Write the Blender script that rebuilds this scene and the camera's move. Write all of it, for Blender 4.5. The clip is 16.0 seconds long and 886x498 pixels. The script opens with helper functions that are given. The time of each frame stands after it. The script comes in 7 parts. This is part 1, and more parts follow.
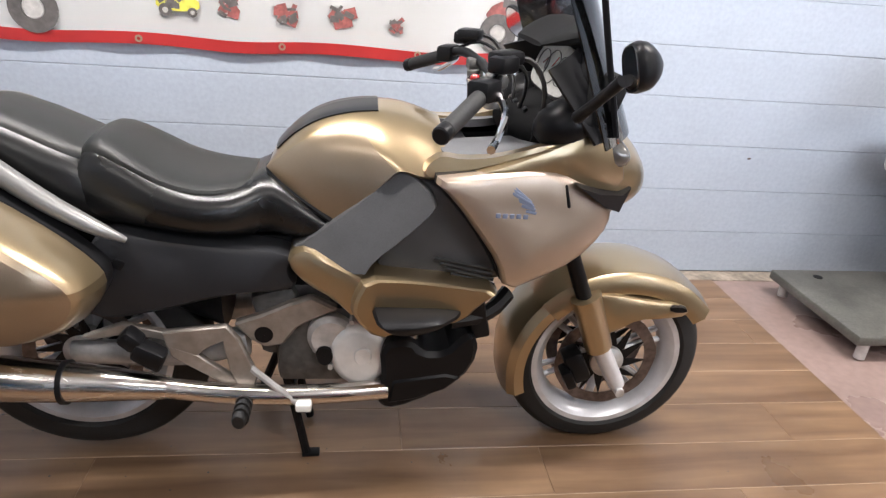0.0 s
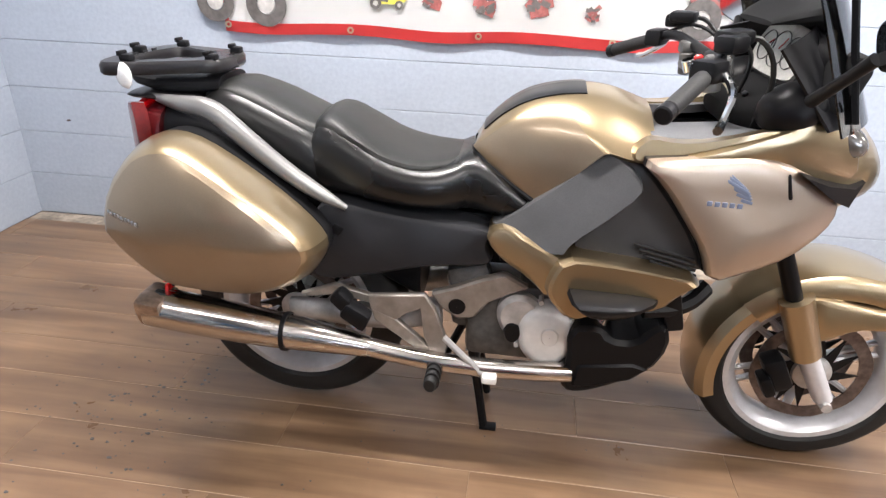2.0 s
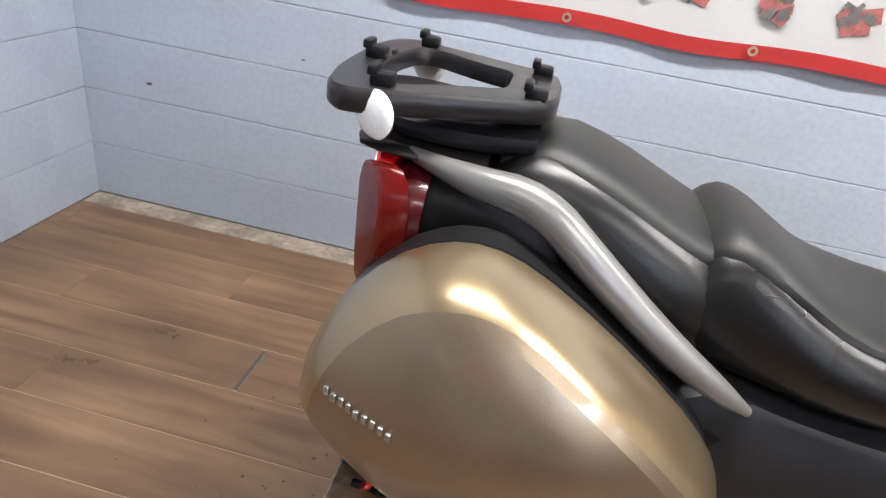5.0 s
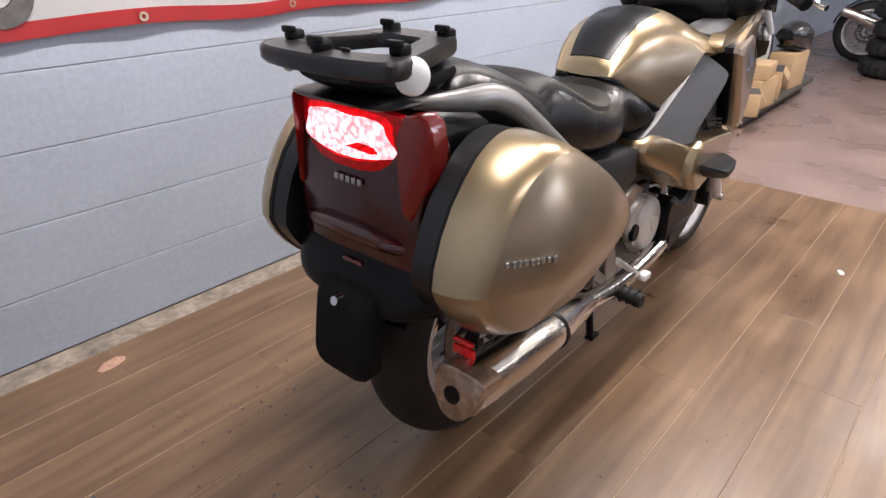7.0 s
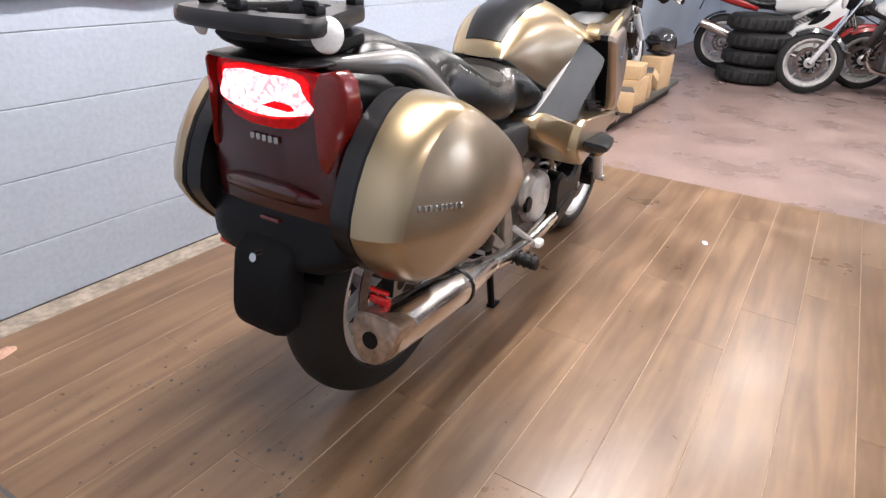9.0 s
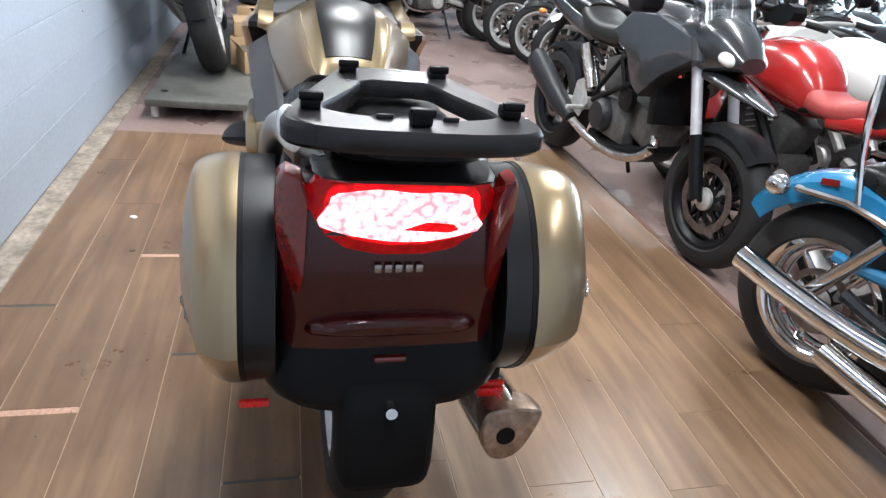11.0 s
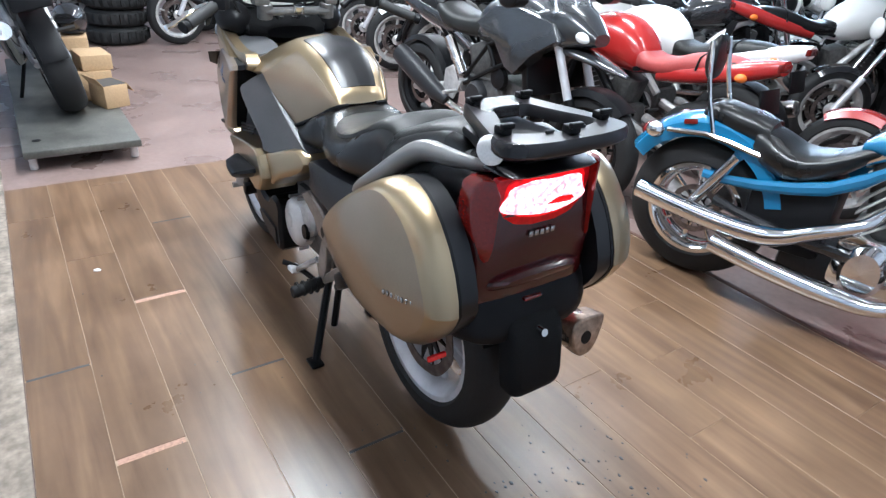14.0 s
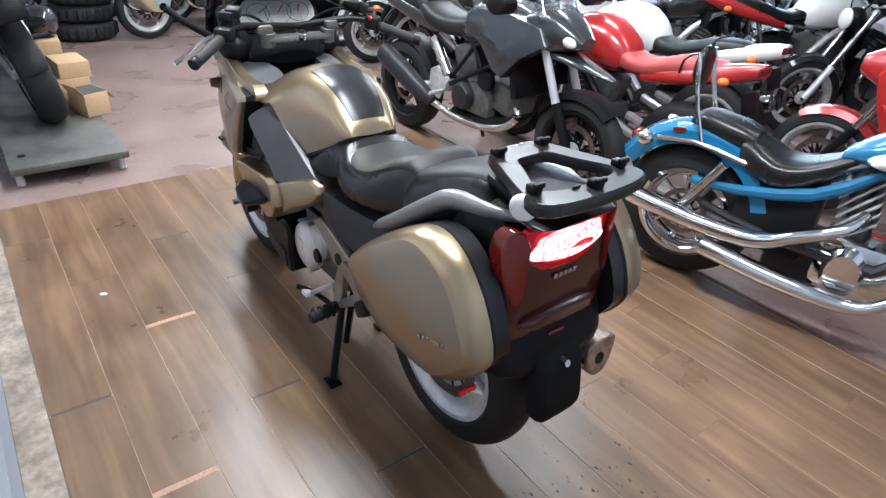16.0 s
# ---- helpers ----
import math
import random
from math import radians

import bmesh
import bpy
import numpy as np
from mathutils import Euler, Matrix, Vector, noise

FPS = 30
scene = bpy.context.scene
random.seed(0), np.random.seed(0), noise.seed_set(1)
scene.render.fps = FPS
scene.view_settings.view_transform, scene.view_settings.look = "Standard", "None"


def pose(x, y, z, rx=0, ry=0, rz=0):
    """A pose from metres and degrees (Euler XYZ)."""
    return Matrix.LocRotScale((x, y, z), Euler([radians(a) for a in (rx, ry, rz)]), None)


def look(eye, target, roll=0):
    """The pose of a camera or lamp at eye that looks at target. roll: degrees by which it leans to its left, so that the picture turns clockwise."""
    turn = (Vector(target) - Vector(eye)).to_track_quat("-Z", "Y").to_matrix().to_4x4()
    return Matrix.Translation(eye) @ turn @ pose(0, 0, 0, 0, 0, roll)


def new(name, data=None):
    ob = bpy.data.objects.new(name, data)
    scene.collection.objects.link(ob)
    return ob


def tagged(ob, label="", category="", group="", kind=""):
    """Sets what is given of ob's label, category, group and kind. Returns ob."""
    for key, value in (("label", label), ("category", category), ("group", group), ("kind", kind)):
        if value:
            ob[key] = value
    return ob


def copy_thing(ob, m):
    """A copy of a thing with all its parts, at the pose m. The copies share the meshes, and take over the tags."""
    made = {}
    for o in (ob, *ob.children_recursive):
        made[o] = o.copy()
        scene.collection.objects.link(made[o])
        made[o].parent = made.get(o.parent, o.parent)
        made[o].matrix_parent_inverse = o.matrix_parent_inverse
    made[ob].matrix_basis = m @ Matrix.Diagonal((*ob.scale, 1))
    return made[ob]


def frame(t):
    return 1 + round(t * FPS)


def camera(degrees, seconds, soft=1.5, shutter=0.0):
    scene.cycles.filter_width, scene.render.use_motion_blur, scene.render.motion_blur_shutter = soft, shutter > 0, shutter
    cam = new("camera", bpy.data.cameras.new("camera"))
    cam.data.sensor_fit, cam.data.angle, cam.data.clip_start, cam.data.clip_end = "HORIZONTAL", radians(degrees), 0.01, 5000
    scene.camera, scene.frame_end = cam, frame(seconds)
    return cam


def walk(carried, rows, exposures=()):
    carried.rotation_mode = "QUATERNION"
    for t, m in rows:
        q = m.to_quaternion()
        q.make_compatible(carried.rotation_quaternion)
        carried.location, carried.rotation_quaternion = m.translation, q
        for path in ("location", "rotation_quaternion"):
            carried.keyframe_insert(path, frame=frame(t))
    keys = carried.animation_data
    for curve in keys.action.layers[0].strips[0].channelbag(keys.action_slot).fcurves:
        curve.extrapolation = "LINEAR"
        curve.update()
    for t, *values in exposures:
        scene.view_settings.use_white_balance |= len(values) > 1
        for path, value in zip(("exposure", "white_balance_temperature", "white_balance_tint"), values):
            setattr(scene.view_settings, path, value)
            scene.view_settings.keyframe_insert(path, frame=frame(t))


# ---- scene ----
cam = camera(71.0, 16.0, soft=1.35)
PATH = [
    (0, (0.765, -1.511, 1.326), (0.963, -0.159, 0.708), 4.5),
    (0.5, (0.722, -1.524, 1.322), (0.722, -0.166, 0.685), 2.5),
    (1, (0.686, -1.550, 1.296), (0.581, -0.197, 0.656), 2.4),
    (1.5, (0.664, -1.550, 1.300), (0.529, -0.200, 0.661), 2.7),
    (2, (0.665, -1.555, 1.296), (0.495, -0.211, 0.652), 2.0),
    (2.5, (0.660, -1.558, 1.292), (0.469, -0.215, 0.651), 2.0),
    (3, (0.669, -1.492, 1.255), (0.464, -0.172, 0.574), 2.7),
    (3.5, (0.645, -1.274, 1.232), (0.336, 0.002, 0.507), 5.2),
    (4, (0.499, -1.097, 1.220), (0.033, 0.114, 0.469), 7.1),
    (4.5, (0.203, -0.949, 1.245), (-0.203, 0.291, 0.505), 8.2),
    (6.8, (-0.921, -0.785, 1.234), (0.045, 0.145, 0.561), 1.9),
    (7, (-0.999, -0.845, 1.205), (0.006, 0.040, 0.531), 0.0),
    (7.5, (-1.072, -0.904, 1.114), (-0.021, -0.065, 0.451), -0.8),
    (8, (-1.101, -0.965, 1.103), (0.002, -0.088, 0.591), -0.1),
    (8.5, (-1.109, -0.966, 1.116), (-0.023, -0.099, 0.551), -0.3),
    (9, (-1.123, -0.904, 1.151), (0.035, -0.211, 0.498), 2.8),
    (9.2, (-1.131, -0.842, 1.181), (0.046, -0.226, 0.486), 3.5),
    (11.3, (-1.054, 0.295, 1.277), (0.162, -0.193, 0.548), 8.9),
    (11.5, (-1.030, 0.371, 1.274), (0.145, -0.194, 0.533), 9.4),
    (12, (-1.007, 0.595, 1.296), (0.056, -0.222, 0.624), 5.7),
    (12.5, (-1.022, 0.730, 1.315), (0.060, -0.059, 0.640), 4.1),
    (13, (-1.027, 0.759, 1.310), (0.067, -0.003, 0.623), 4.1),
    (13.5, (-1.186, 0.861, 1.400), (-0.097, 0.112, 0.691), 4.0),
    (14, (-1.180, 0.873, 1.400), (-0.099, 0.112, 0.690), 4.0),
    (14.5, (-1.165, 0.878, 1.404), (-0.071, 0.150, 0.681), 2.2),
    (15, (-1.523, 1.013, 1.606), (-0.393, 0.340, 0.886), 1.8),
    (15.5, (-1.423, 0.976, 1.568), (-0.319, 0.270, 0.838), 3.8),
    (16, (-1.090, 0.984, 1.568), (-0.075, 0.181, 0.809), 3.6),
]
EXPOSURES = [
    (0, -0.35, 6500, 13), (0.5, -0.35, 6500, 13), (1, -0.08, 6500, 13), (2, 0.0, 6500, 13), (3.5, 0.15, 6450, 12), (4.5, -0.15, 6400, 11), (7, -0.55, 6600, 17), (7.5, -0.05, 6500, 16), (8, -0.42, 6400, 15), (9, -0.1, 6500, 15),
    (11.5, -0.28, 5800, 6), (12.5, 0.17, 5600, 6), (13, 0.22, 5600, 6), (14, -0.1, 5600, 6), (14.5, -0.1, 5600, 6), (15, 0.0, 5600, 7), (15.5, -0.25, 5700, 7), (16, -0.25, 5700, 7),
]
walk(cam, [(t, look(eye, target, roll)) for t, eye, target, roll in PATH], EXPOSURES)

# ---- world and light ----
world = bpy.data.worlds.new("world")
scene.world = world
world.use_nodes = True
world.node_tree.nodes["Background"].inputs[0].default_value = (0.75, 0.82, 0.95, 1)
world.node_tree.nodes["Background"].inputs[1].default_value = 0.15

WALL_Y = 1.179
WALL_X = -1.825
CEIL = 3.0
ROOM_X, ROOM_Y = 11.5, -7.0
LAMP_SPOTS = [(-0.05, -0.15), (2.3, -0.2), (-0.6, -2.4), (1.8, -2.4), (4.6, -1.0), (4.4, -4.0), (7.5, -2.6), (7.5, -5.0)]
LAMP_WATT = 66


def tube_lamp(x, y):
    data = bpy.data.lights.new("tube_light", "AREA")
    data.shape, data.size, data.size_y = "RECTANGLE", 1.45, 0.12
    data.energy, data.color = LAMP_WATT * (2.1 if y > -1 else 0.4 if x < 0 else 1.2 if x < 2 else 1.25), (1.0, 0.97, 0.93)
    ob = new("tube_light", data)
    ob.matrix_world = pose(x, y, CEIL - 0.14, 0, 0, 0)
    return ob


for spot in LAMP_SPOTS:
    tube_lamp(*spot)
day = bpy.data.lights.new("daylight", "AREA")
day.shape, day.size, day.size_y = "RECTANGLE", 6.4, 2.3
day.energy, day.color = 560, (0.78, 0.88, 1.0)
new("daylight", day).matrix_world = pose(4.5, ROOM_Y - 0.22, 1.34, -90, 0, 0) @ pose(0, 0, 0, 0, 180, 0)

# ---- materials ----
def mat(name, color, rough=0.5, metal=0.0, grain=0.0, scale=60.0, stain=0.0, stain_scale=4.0, bump=0.0, coat=0.0, glow=0.0, alpha=1.0, trans=0.0, rough_var=0.0, spec=0.5, stretch=(1, 1, 1), flakes=0.0):
    """A painted or moulded surface: base colour with grain and stains at two scales, fine relief."""
    m = bpy.data.materials.new(name)
    m.use_nodes = True
    nt = m.node_tree
    b = nt.nodes["Principled BSDF"]
    b.inputs["Base Color"].default_value = (*color, 1)
    b.inputs["Roughness"].default_value = rough
    b.inputs["Metallic"].default_value = metal
    b.inputs["Specular IOR Level"].default_value = spec
    b.inputs["Coat Weight"].default_value = coat
    b.inputs["Coat Roughness"].default_value = 0.08
    b.inputs["Transmission Weight"].default_value = trans
    b.inputs["Alpha"].default_value = alpha
    if glow:
        b.inputs["Emission Color"].default_value = (*color, 1)
        b.inputs["Emission Strength"].default_value = glow
    if grain or stain or bump or rough_var or flakes:
        tc = nt.nodes.new("ShaderNodeTexCoord")
        mp = nt.nodes.new("ShaderNodeMapping")
        mp.inputs["Scale"].default_value = stretch
        nt.links.new(tc.outputs["Object"], mp.inputs[0])
        fine = nt.nodes.new("ShaderNodeTexNoise")
        fine.inputs["Scale"].default_value, fine.inputs["Detail"].default_value = scale, 5
        big = nt.nodes.new("ShaderNodeTexNoise")
        big.inputs["Scale"].default_value, big.inputs["Detail"].default_value = stain_scale, 6
        for n in (fine, big):
            nt.links.new(mp.outputs[0], n.inputs["Vector"])

        def darken(source, amount, before):
            ramp = nt.nodes.new("ShaderNodeMapRange")
            ramp.inputs["From Min"].default_value, ramp.inputs["From Max"].default_value = 0.3, 0.7
            ramp.inputs["To Min"].default_value, ramp.inputs["To Max"].default_value = 1 - amount, 1 + amount * 0.5
            nt.links.new(source, ramp.inputs["Value"])
            mix = nt.nodes.new("ShaderNodeMix")
            mix.data_type, mix.blend_type = "RGBA", "MULTIPLY"
            mix.inputs["Factor"].default_value = 1
            if before is None:
                mix.inputs["A"].default_value = (*color, 1)
            else:
                nt.links.new(before, mix.inputs["A"])
            nt.links.new(ramp.outputs[0], mix.inputs["B"])
            return mix.outputs["Result"]

        out = None
        if grain:
            out = darken(fine.outputs["Fac"], grain, out)
        if stain:
            out = darken(big.outputs["Fac"], stain, out)
        if out is not None:
            nt.links.new(out, b.inputs["Base Color"])
        if rough_var:
            r = nt.nodes.new("ShaderNodeMapRange")
            r.inputs["From Min"].default_value, r.inputs["From Max"].default_value = 0.3, 0.7
            r.inputs["To Min"].default_value, r.inputs["To Max"].default_value = max(rough - rough_var, 0.02), min(rough + rough_var, 1)
            nt.links.new(big.outputs["Fac"], r.inputs["Value"])
            nt.links.new(r.outputs[0], b.inputs["Roughness"])
        if bump:
            bp = nt.nodes.new("ShaderNodeBump")
            bp.inputs["Strength"].default_value, bp.inputs["Distance"].default_value = bump, 0.004
            nt.links.new(fine.outputs["Fac"], bp.inputs["Height"])
            nt.links.new(bp.outputs[0], b.inputs["Normal"])
    return m


M_GOLD = mat("champagne gold paint", (0.375, 0.285, 0.168), 0.28, 0.85, grain=0.06, scale=900, stain=0.05, stain_scale=6, coat=0.7)
M_TAN = mat("satin tan gold paint", (0.44, 0.35, 0.275), 0.32, 0.72, grain=0.07, scale=900, stain=0.06, stain_scale=6, coat=0.6)
# dusty gold of the bodywork, darkened so lid and tank faces look shaded
M_FACE_SHADED = mat("dusty tan gold paint, shaded", (0.33, 0.255, 0.175), 0.33, 0.8, grain=0.12, scale=700, stain=0.10, stain_scale=7, coat=0.4, rough_var=0.05)
M_CASE = mat("satin black case plastic", (0.010, 0.010, 0.011), 0.30, grain=0.2, scale=500, stain=0.2, spec=0.32)
M_BLACK = mat("black plastic", (0.008, 0.008, 0.009), 0.36, grain=0.2, scale=400, stain=0.25, bump=0.05, spec=0.14)
M_DARK = mat("grained dark grey plastic", (0.019, 0.0195, 0.022), 0.42, grain=0.25, scale=500, stain=0.2, bump=0.12, spec=0.28)
M_SEAT = mat("black vinyl seat cover", (0.008, 0.008, 0.008), 0.28, grain=0.2, scale=500, stain=0.25, bump=0.1, rough_var=0.06, spec=0.42)
M_SEAT_TOP = mat("worn grey vinyl seat top", (0.012, 0.0125, 0.0115), 0.42, grain=0.2, scale=600, stain=0.2, bump=0.2, spec=0.38)
M_RUBBER = mat("tyre rubber", (0.007, 0.007, 0.0075), 0.7, grain=0.3, scale=200, stain=0.4, stain_scale=9, bump=0.2)
M_SILVER = mat("silver wheel paint", (0.6, 0.6, 0.62), 0.32, 0.3, stain=0.15, stain_scale=14, grain=0.05)
M_ALLOY = mat("bare cast alloy", (0.52, 0.51, 0.5), 0.4, 0.4, stain=0.3, stain_scale=20, grain=0.1, bump=0.1)
M_STEEL = mat("brushed stainless steel", (0.62, 0.58, 0.54), 0.2, 1.0, stain=0.2, stain_scale=5, rough_var=0.1, stretch=(1, 8, 8))
M_CHROME = mat("chrome", (0.8, 0.8, 0.8), 0.08, 1.0, stain=0.1, stain_scale=8)
M_ENGINE = mat("grey engine casting", (0.10, 0.097, 0.094), 0.5, 0.4, stain=0.35, stain_scale=25, grain=0.2, bump=0.2)
M_DISC = mat("brake disc steel", (0.16, 0.13, 0.12), 0.4, 0.7, stain=0.4, stain_scale=30, grain=0.2)
M_GRABRAIL = mat("silver grab rail paint", (0.21, 0.206, 0.20), 0.3, 0.5, stain=0.1)
M_MAROON = mat("dark red tail plastic", (0.045, 0.003, 0.004), 0.22, stain=0.2, coat=0.3)
M_REDLENS = mat("red lamp lens", (0.13, 0.006, 0.004), 0.12, coat=0.6, grain=0.25, scale=150)
M_SIDELENS = mat("dimly lit red side lens", (0.13, 0.005, 0.003), 0.14, coat=0.6, grain=0.3, scale=150, glow=0.18)
M_TAIL = mat("lit red tail lamp", (1.0, 0.004, 0.007), 0.25, glow=3, spec=0.2)
def prism_glow(m, low, high):
    """Lamp lens of small prisms: the glow varies from cell to cell."""
    nt = m.node_tree
    tc = nt.nodes.new("ShaderNodeTexCoord")
    cells = nt.nodes.new("ShaderNodeTexVoronoi")
    cells.inputs["Scale"].default_value = 95
    nt.links.new(tc.outputs["Object"], cells.inputs["Vector"])
    rng = nt.nodes.new("ShaderNodeMapRange")
    rng.inputs["From Min"].default_value, rng.inputs["From Max"].default_value = 0.0, 0.8
    rng.inputs["To Min"].default_value, rng.inputs["To Max"].default_value = high, low
    nt.links.new(cells.outputs["Distance"], rng.inputs["Value"])
    nt.links.new(rng.outputs[0], nt.nodes["Principled BSDF"].inputs["Emission Strength"])


prism_glow(M_TAIL, 0.12, 2.2)
M_TAILHOT = mat("lit lamp core", (1.0, 0.42, 0.45), 0.2, glow=4.5)
prism_glow(M_TAILHOT, 1.0, 6)
M_TAILEDGE = mat("dim lit lamp lens", (0.5, 0.003, 0.005), 0.2, glow=0.5, spec=0.3)
prism_glow(M_TAILEDGE, 0.02, 0.40)
M_MATTE = mat("matt black moulding", (0.008, 0.008, 0.0085), 0.75, grain=0.3, scale=300, stain=0.2, spec=0.12)
M_CAP = mat("browned steel end plate", (0.42, 0.31, 0.235), 0.36, 0.8, stain=0.4, stain_scale=30, grain=0.2)
M_LENS = mat("clear lamp lens", (0.75, 0.75, 0.73), 0.15, grain=0.1, scale=200, coat=0.5)
M_WHITE = mat("white plastic", (0.75, 0.75, 0.73), 0.45, stain=0.1)
M_SCREEN = mat("smoked windscreen", (0.07, 0.075, 0.08), 0.03, trans=1.0)
M_CLEAR = mat("scuffed clear screen", (0.8, 0.82, 0.84), 0.04, trans=1.0)
M_TAUPE = mat("taupe cast frame paint", (0.30, 0.265, 0.235), 0.4, 0.5, stain=0.25, stain_scale=20, grain=0.1, bump=0.1)
M_BADGE = mat("blue grey badge ink", (0.16, 0.19, 0.27), 0.4)
M_LETTER = mat("chrome letter", (0.42, 0.42, 0.41), 0.25, 0.8)
M_GAUGE = mat("pale gauge face", (0.46, 0.46, 0.43), 0.35, grain=0.1, scale=120, stain=0.2, stain_scale=30)
M_REDPAINT = mat("red paint", (0.38, 0.02, 0.018), 0.25, coat=0.7, stain=0.08)
M_BLUEPAINT = mat("bright blue paint", (0.02, 0.16, 0.32), 0.22, 0.2, coat=0.8, stain=0.08)
M_WHITEPAINT = mat("white paint", (0.72, 0.72, 0.7), 0.3, coat=0.5, stain=0.08)
M_GREYPAINT = mat("grey metallic paint", (0.04, 0.042, 0.046), 0.25, 0.4, coat=0.6, stain=0.08)
M_BLACKPAINT = mat("gloss black paint", (0.02, 0.02, 0.022), 0.16, coat=0.8, stain=0.1)
M_REDSEAT = mat("faded red vinyl", (0.34, 0.05, 0.045), 0.5, stain=0.2, bump=0.1, grain=0.1)
M_ORANGE = mat("orange lamp lens", (0.7, 0.16, 0.02), 0.25, coat=0.4)
M_CARD = mat("brown cardboard", (0.46, 0.31, 0.17), 0.75, grain=0.12, scale=80, stain=0.15, bump=0.1)
M_BANNER = mat("white banner vinyl", (0.8, 0.79, 0.77), 0.4, stain=0.05, stain_scale=2)
M_BANNERRED = mat("red banner print", (0.62, 0.05, 0.05), 0.4, stain=0.1)
M_INK = mat("dark print", (0.06, 0.06, 0.06), 0.5)
M_BROWNINK = mat("brown red print", (0.30, 0.09, 0.08), 0.5, stain=0.4, stain_scale=40, grain=0.3)
M_YELLOWINK = mat("yellow print", (0.6, 0.55, 0.08), 0.5, stain=0.3, stain_scale=40)
M_GREYINK = mat("grey print", (0.10, 0.09, 0.085), 0.5, stain=0.4, stain_scale=40)
M_PALEINK = mat("pale grey print", (0.42, 0.40, 0.38), 0.5, stain=0.3, stain_scale=40)
M_BRASS = mat("brass eyelet", (0.6, 0.5, 0.35), 0.35, 0.9)
M_PANE = mat("window glass", (0.95, 0.97, 0.98), 0.01, trans=1.0)
M_OUTSIDE = mat("pale daylight", (0.58, 0.76, 1.0), 0.9, glow=1.4, stain=0.2, stain_scale=0.4)
M_RACK = mat("satin black rack plastic", (0.011, 0.010, 0.011), 0.3, stain=0.2, grain=0.1, spec=0.4, rough_var=0.06)
M_REFLECTOR = mat("bright red reflector", (0.9, 0.02, 0.02), 0.15, grain=0.3, scale=200, coat=0.6)
M_POST = mat("brown painted steel", (0.16, 0.085, 0.06), 0.5, stain=0.25, stain_scale=5)
# grained dark plastic, its base grey raised to carry a pale sheen
M_KNEE = mat("dark knee plastic lightened for sheen", (0.068, 0.068, 0.07), 0.36, grain=0.25, scale=500, stain=0.25, stain_scale=7, bump=0.12)
M_COVER = mat("pale engine cover paint", (0.72, 0.71, 0.69), 0.3, 0.2, stain=0.12, stain_scale=18, grain=0.05)
M_TRAY = mat("grey tray plastic", (0.12, 0.12, 0.125), 0.45, grain=0.2, scale=300, stain=0.15)
M_HEADLAMP = mat("dim headlamp glass", (0.16, 0.15, 0.14), 0.06, 0.5, coat=0.8, stain=0.4, stain_scale=40)
M_RAMP = mat("worn grey green steel deck", (0.12, 0.118, 0.105), 0.5, 0.3, grain=0.2, scale=90, stain=0.4, stain_scale=6, bump=0.2)


# ---- mesh tools ----
def finish(name, bm, material, parent=None, label="", sharp=38):
    bmesh.ops.recalc_face_normals(bm, faces=bm.faces)
    me = bpy.data.meshes.new(name)
    bm.to_mesh(me)
    bm.free()
    if material is not None:
        for one in material if isinstance(material, (list, tuple)) else [material]:
            me.materials.append(one)
    me.shade_smooth()
    me.set_sharp_from_angle(angle=radians(sharp))
    ob = new(name, me)
    ob.parent = parent
    if label:
        ob["label"] = label
    return ob


def part(name, bm, material, parent, label="", sharp=38):
    return finish(name, bm, material, parent, label, sharp)


def thing(name, m, label, category, group="", kind=""):
    ob = new(name)
    ob.empty_display_size = 0.1
    ob.matrix_world = m
    return tagged(ob, label, category, group, kind)


def bevelled(bm, width=0.003, seg=2):
    if width > 0:
        bmesh.ops.bevel(bm, geom=[e for e in bm.edges if e.is_manifold and e.calc_face_angle(0) > 0.5], offset=width, segments=seg, affect="EDGES", profile=0.5)
    return bm


def box(size, at=(0, 0, 0), bevel=0.003, turn=(0, 0, 0), seg=2):
    bm = bmesh.new()
    bmesh.ops.create_cube(bm, size=1)
    bmesh.ops.scale(bm, vec=size, verts=bm.verts)
    bevelled(bm, bevel, seg)
    bmesh.ops.transform(bm, matrix=pose(*at, *turn), verts=bm.verts)
    return bm


def join(*bms):
    out = bmesh.new()
    for bm in bms:
        me = bpy.data.meshes.new("scratch")
        bm.to_mesh(me)
        bm.free()
        out.from_mesh(me)
        bpy.data.meshes.remove(me)
    return out


def moved(bm, m):
    bmesh.ops.transform(bm, matrix=m, verts=bm.verts)
    return bm


def skin(bm, rings, closed=True, cap=True):
    """Faces between rings of vertices."""
    rows = [[bm.verts.new(p) for p in ring] for ring in rings]
    n = len(rows[0])
    for a, b in zip(rows, rows[1:]):
        for i in range(n if closed else n - 1):
            j = (i + 1) % n
            bm.faces.new((a[i], a[j], b[j], b[i]))
    if cap and closed:
        bm.faces.new(rows[0][::-1])
        bm.faces.new(rows[-1])
    return bm


def smooth_line(points, rounds=2, closed=True):
    """Chaikin's corner cutting, in any dimension."""
    pts = [tuple(p) for p in points]
    for _ in range(rounds):
        out = []
        n = len(pts)
        for i in range(n if closed else n - 1):
            a, b = pts[i], pts[(i + 1) % n]
            out.append(tuple(0.75 * u + 0.25 * v for u, v in zip(a, b)))
            out.append(tuple(0.25 * u + 0.75 * v for u, v in zip(a, b)))
        if not closed:
            out = [pts[0], *out, pts[-1]]
        pts = out
    return pts


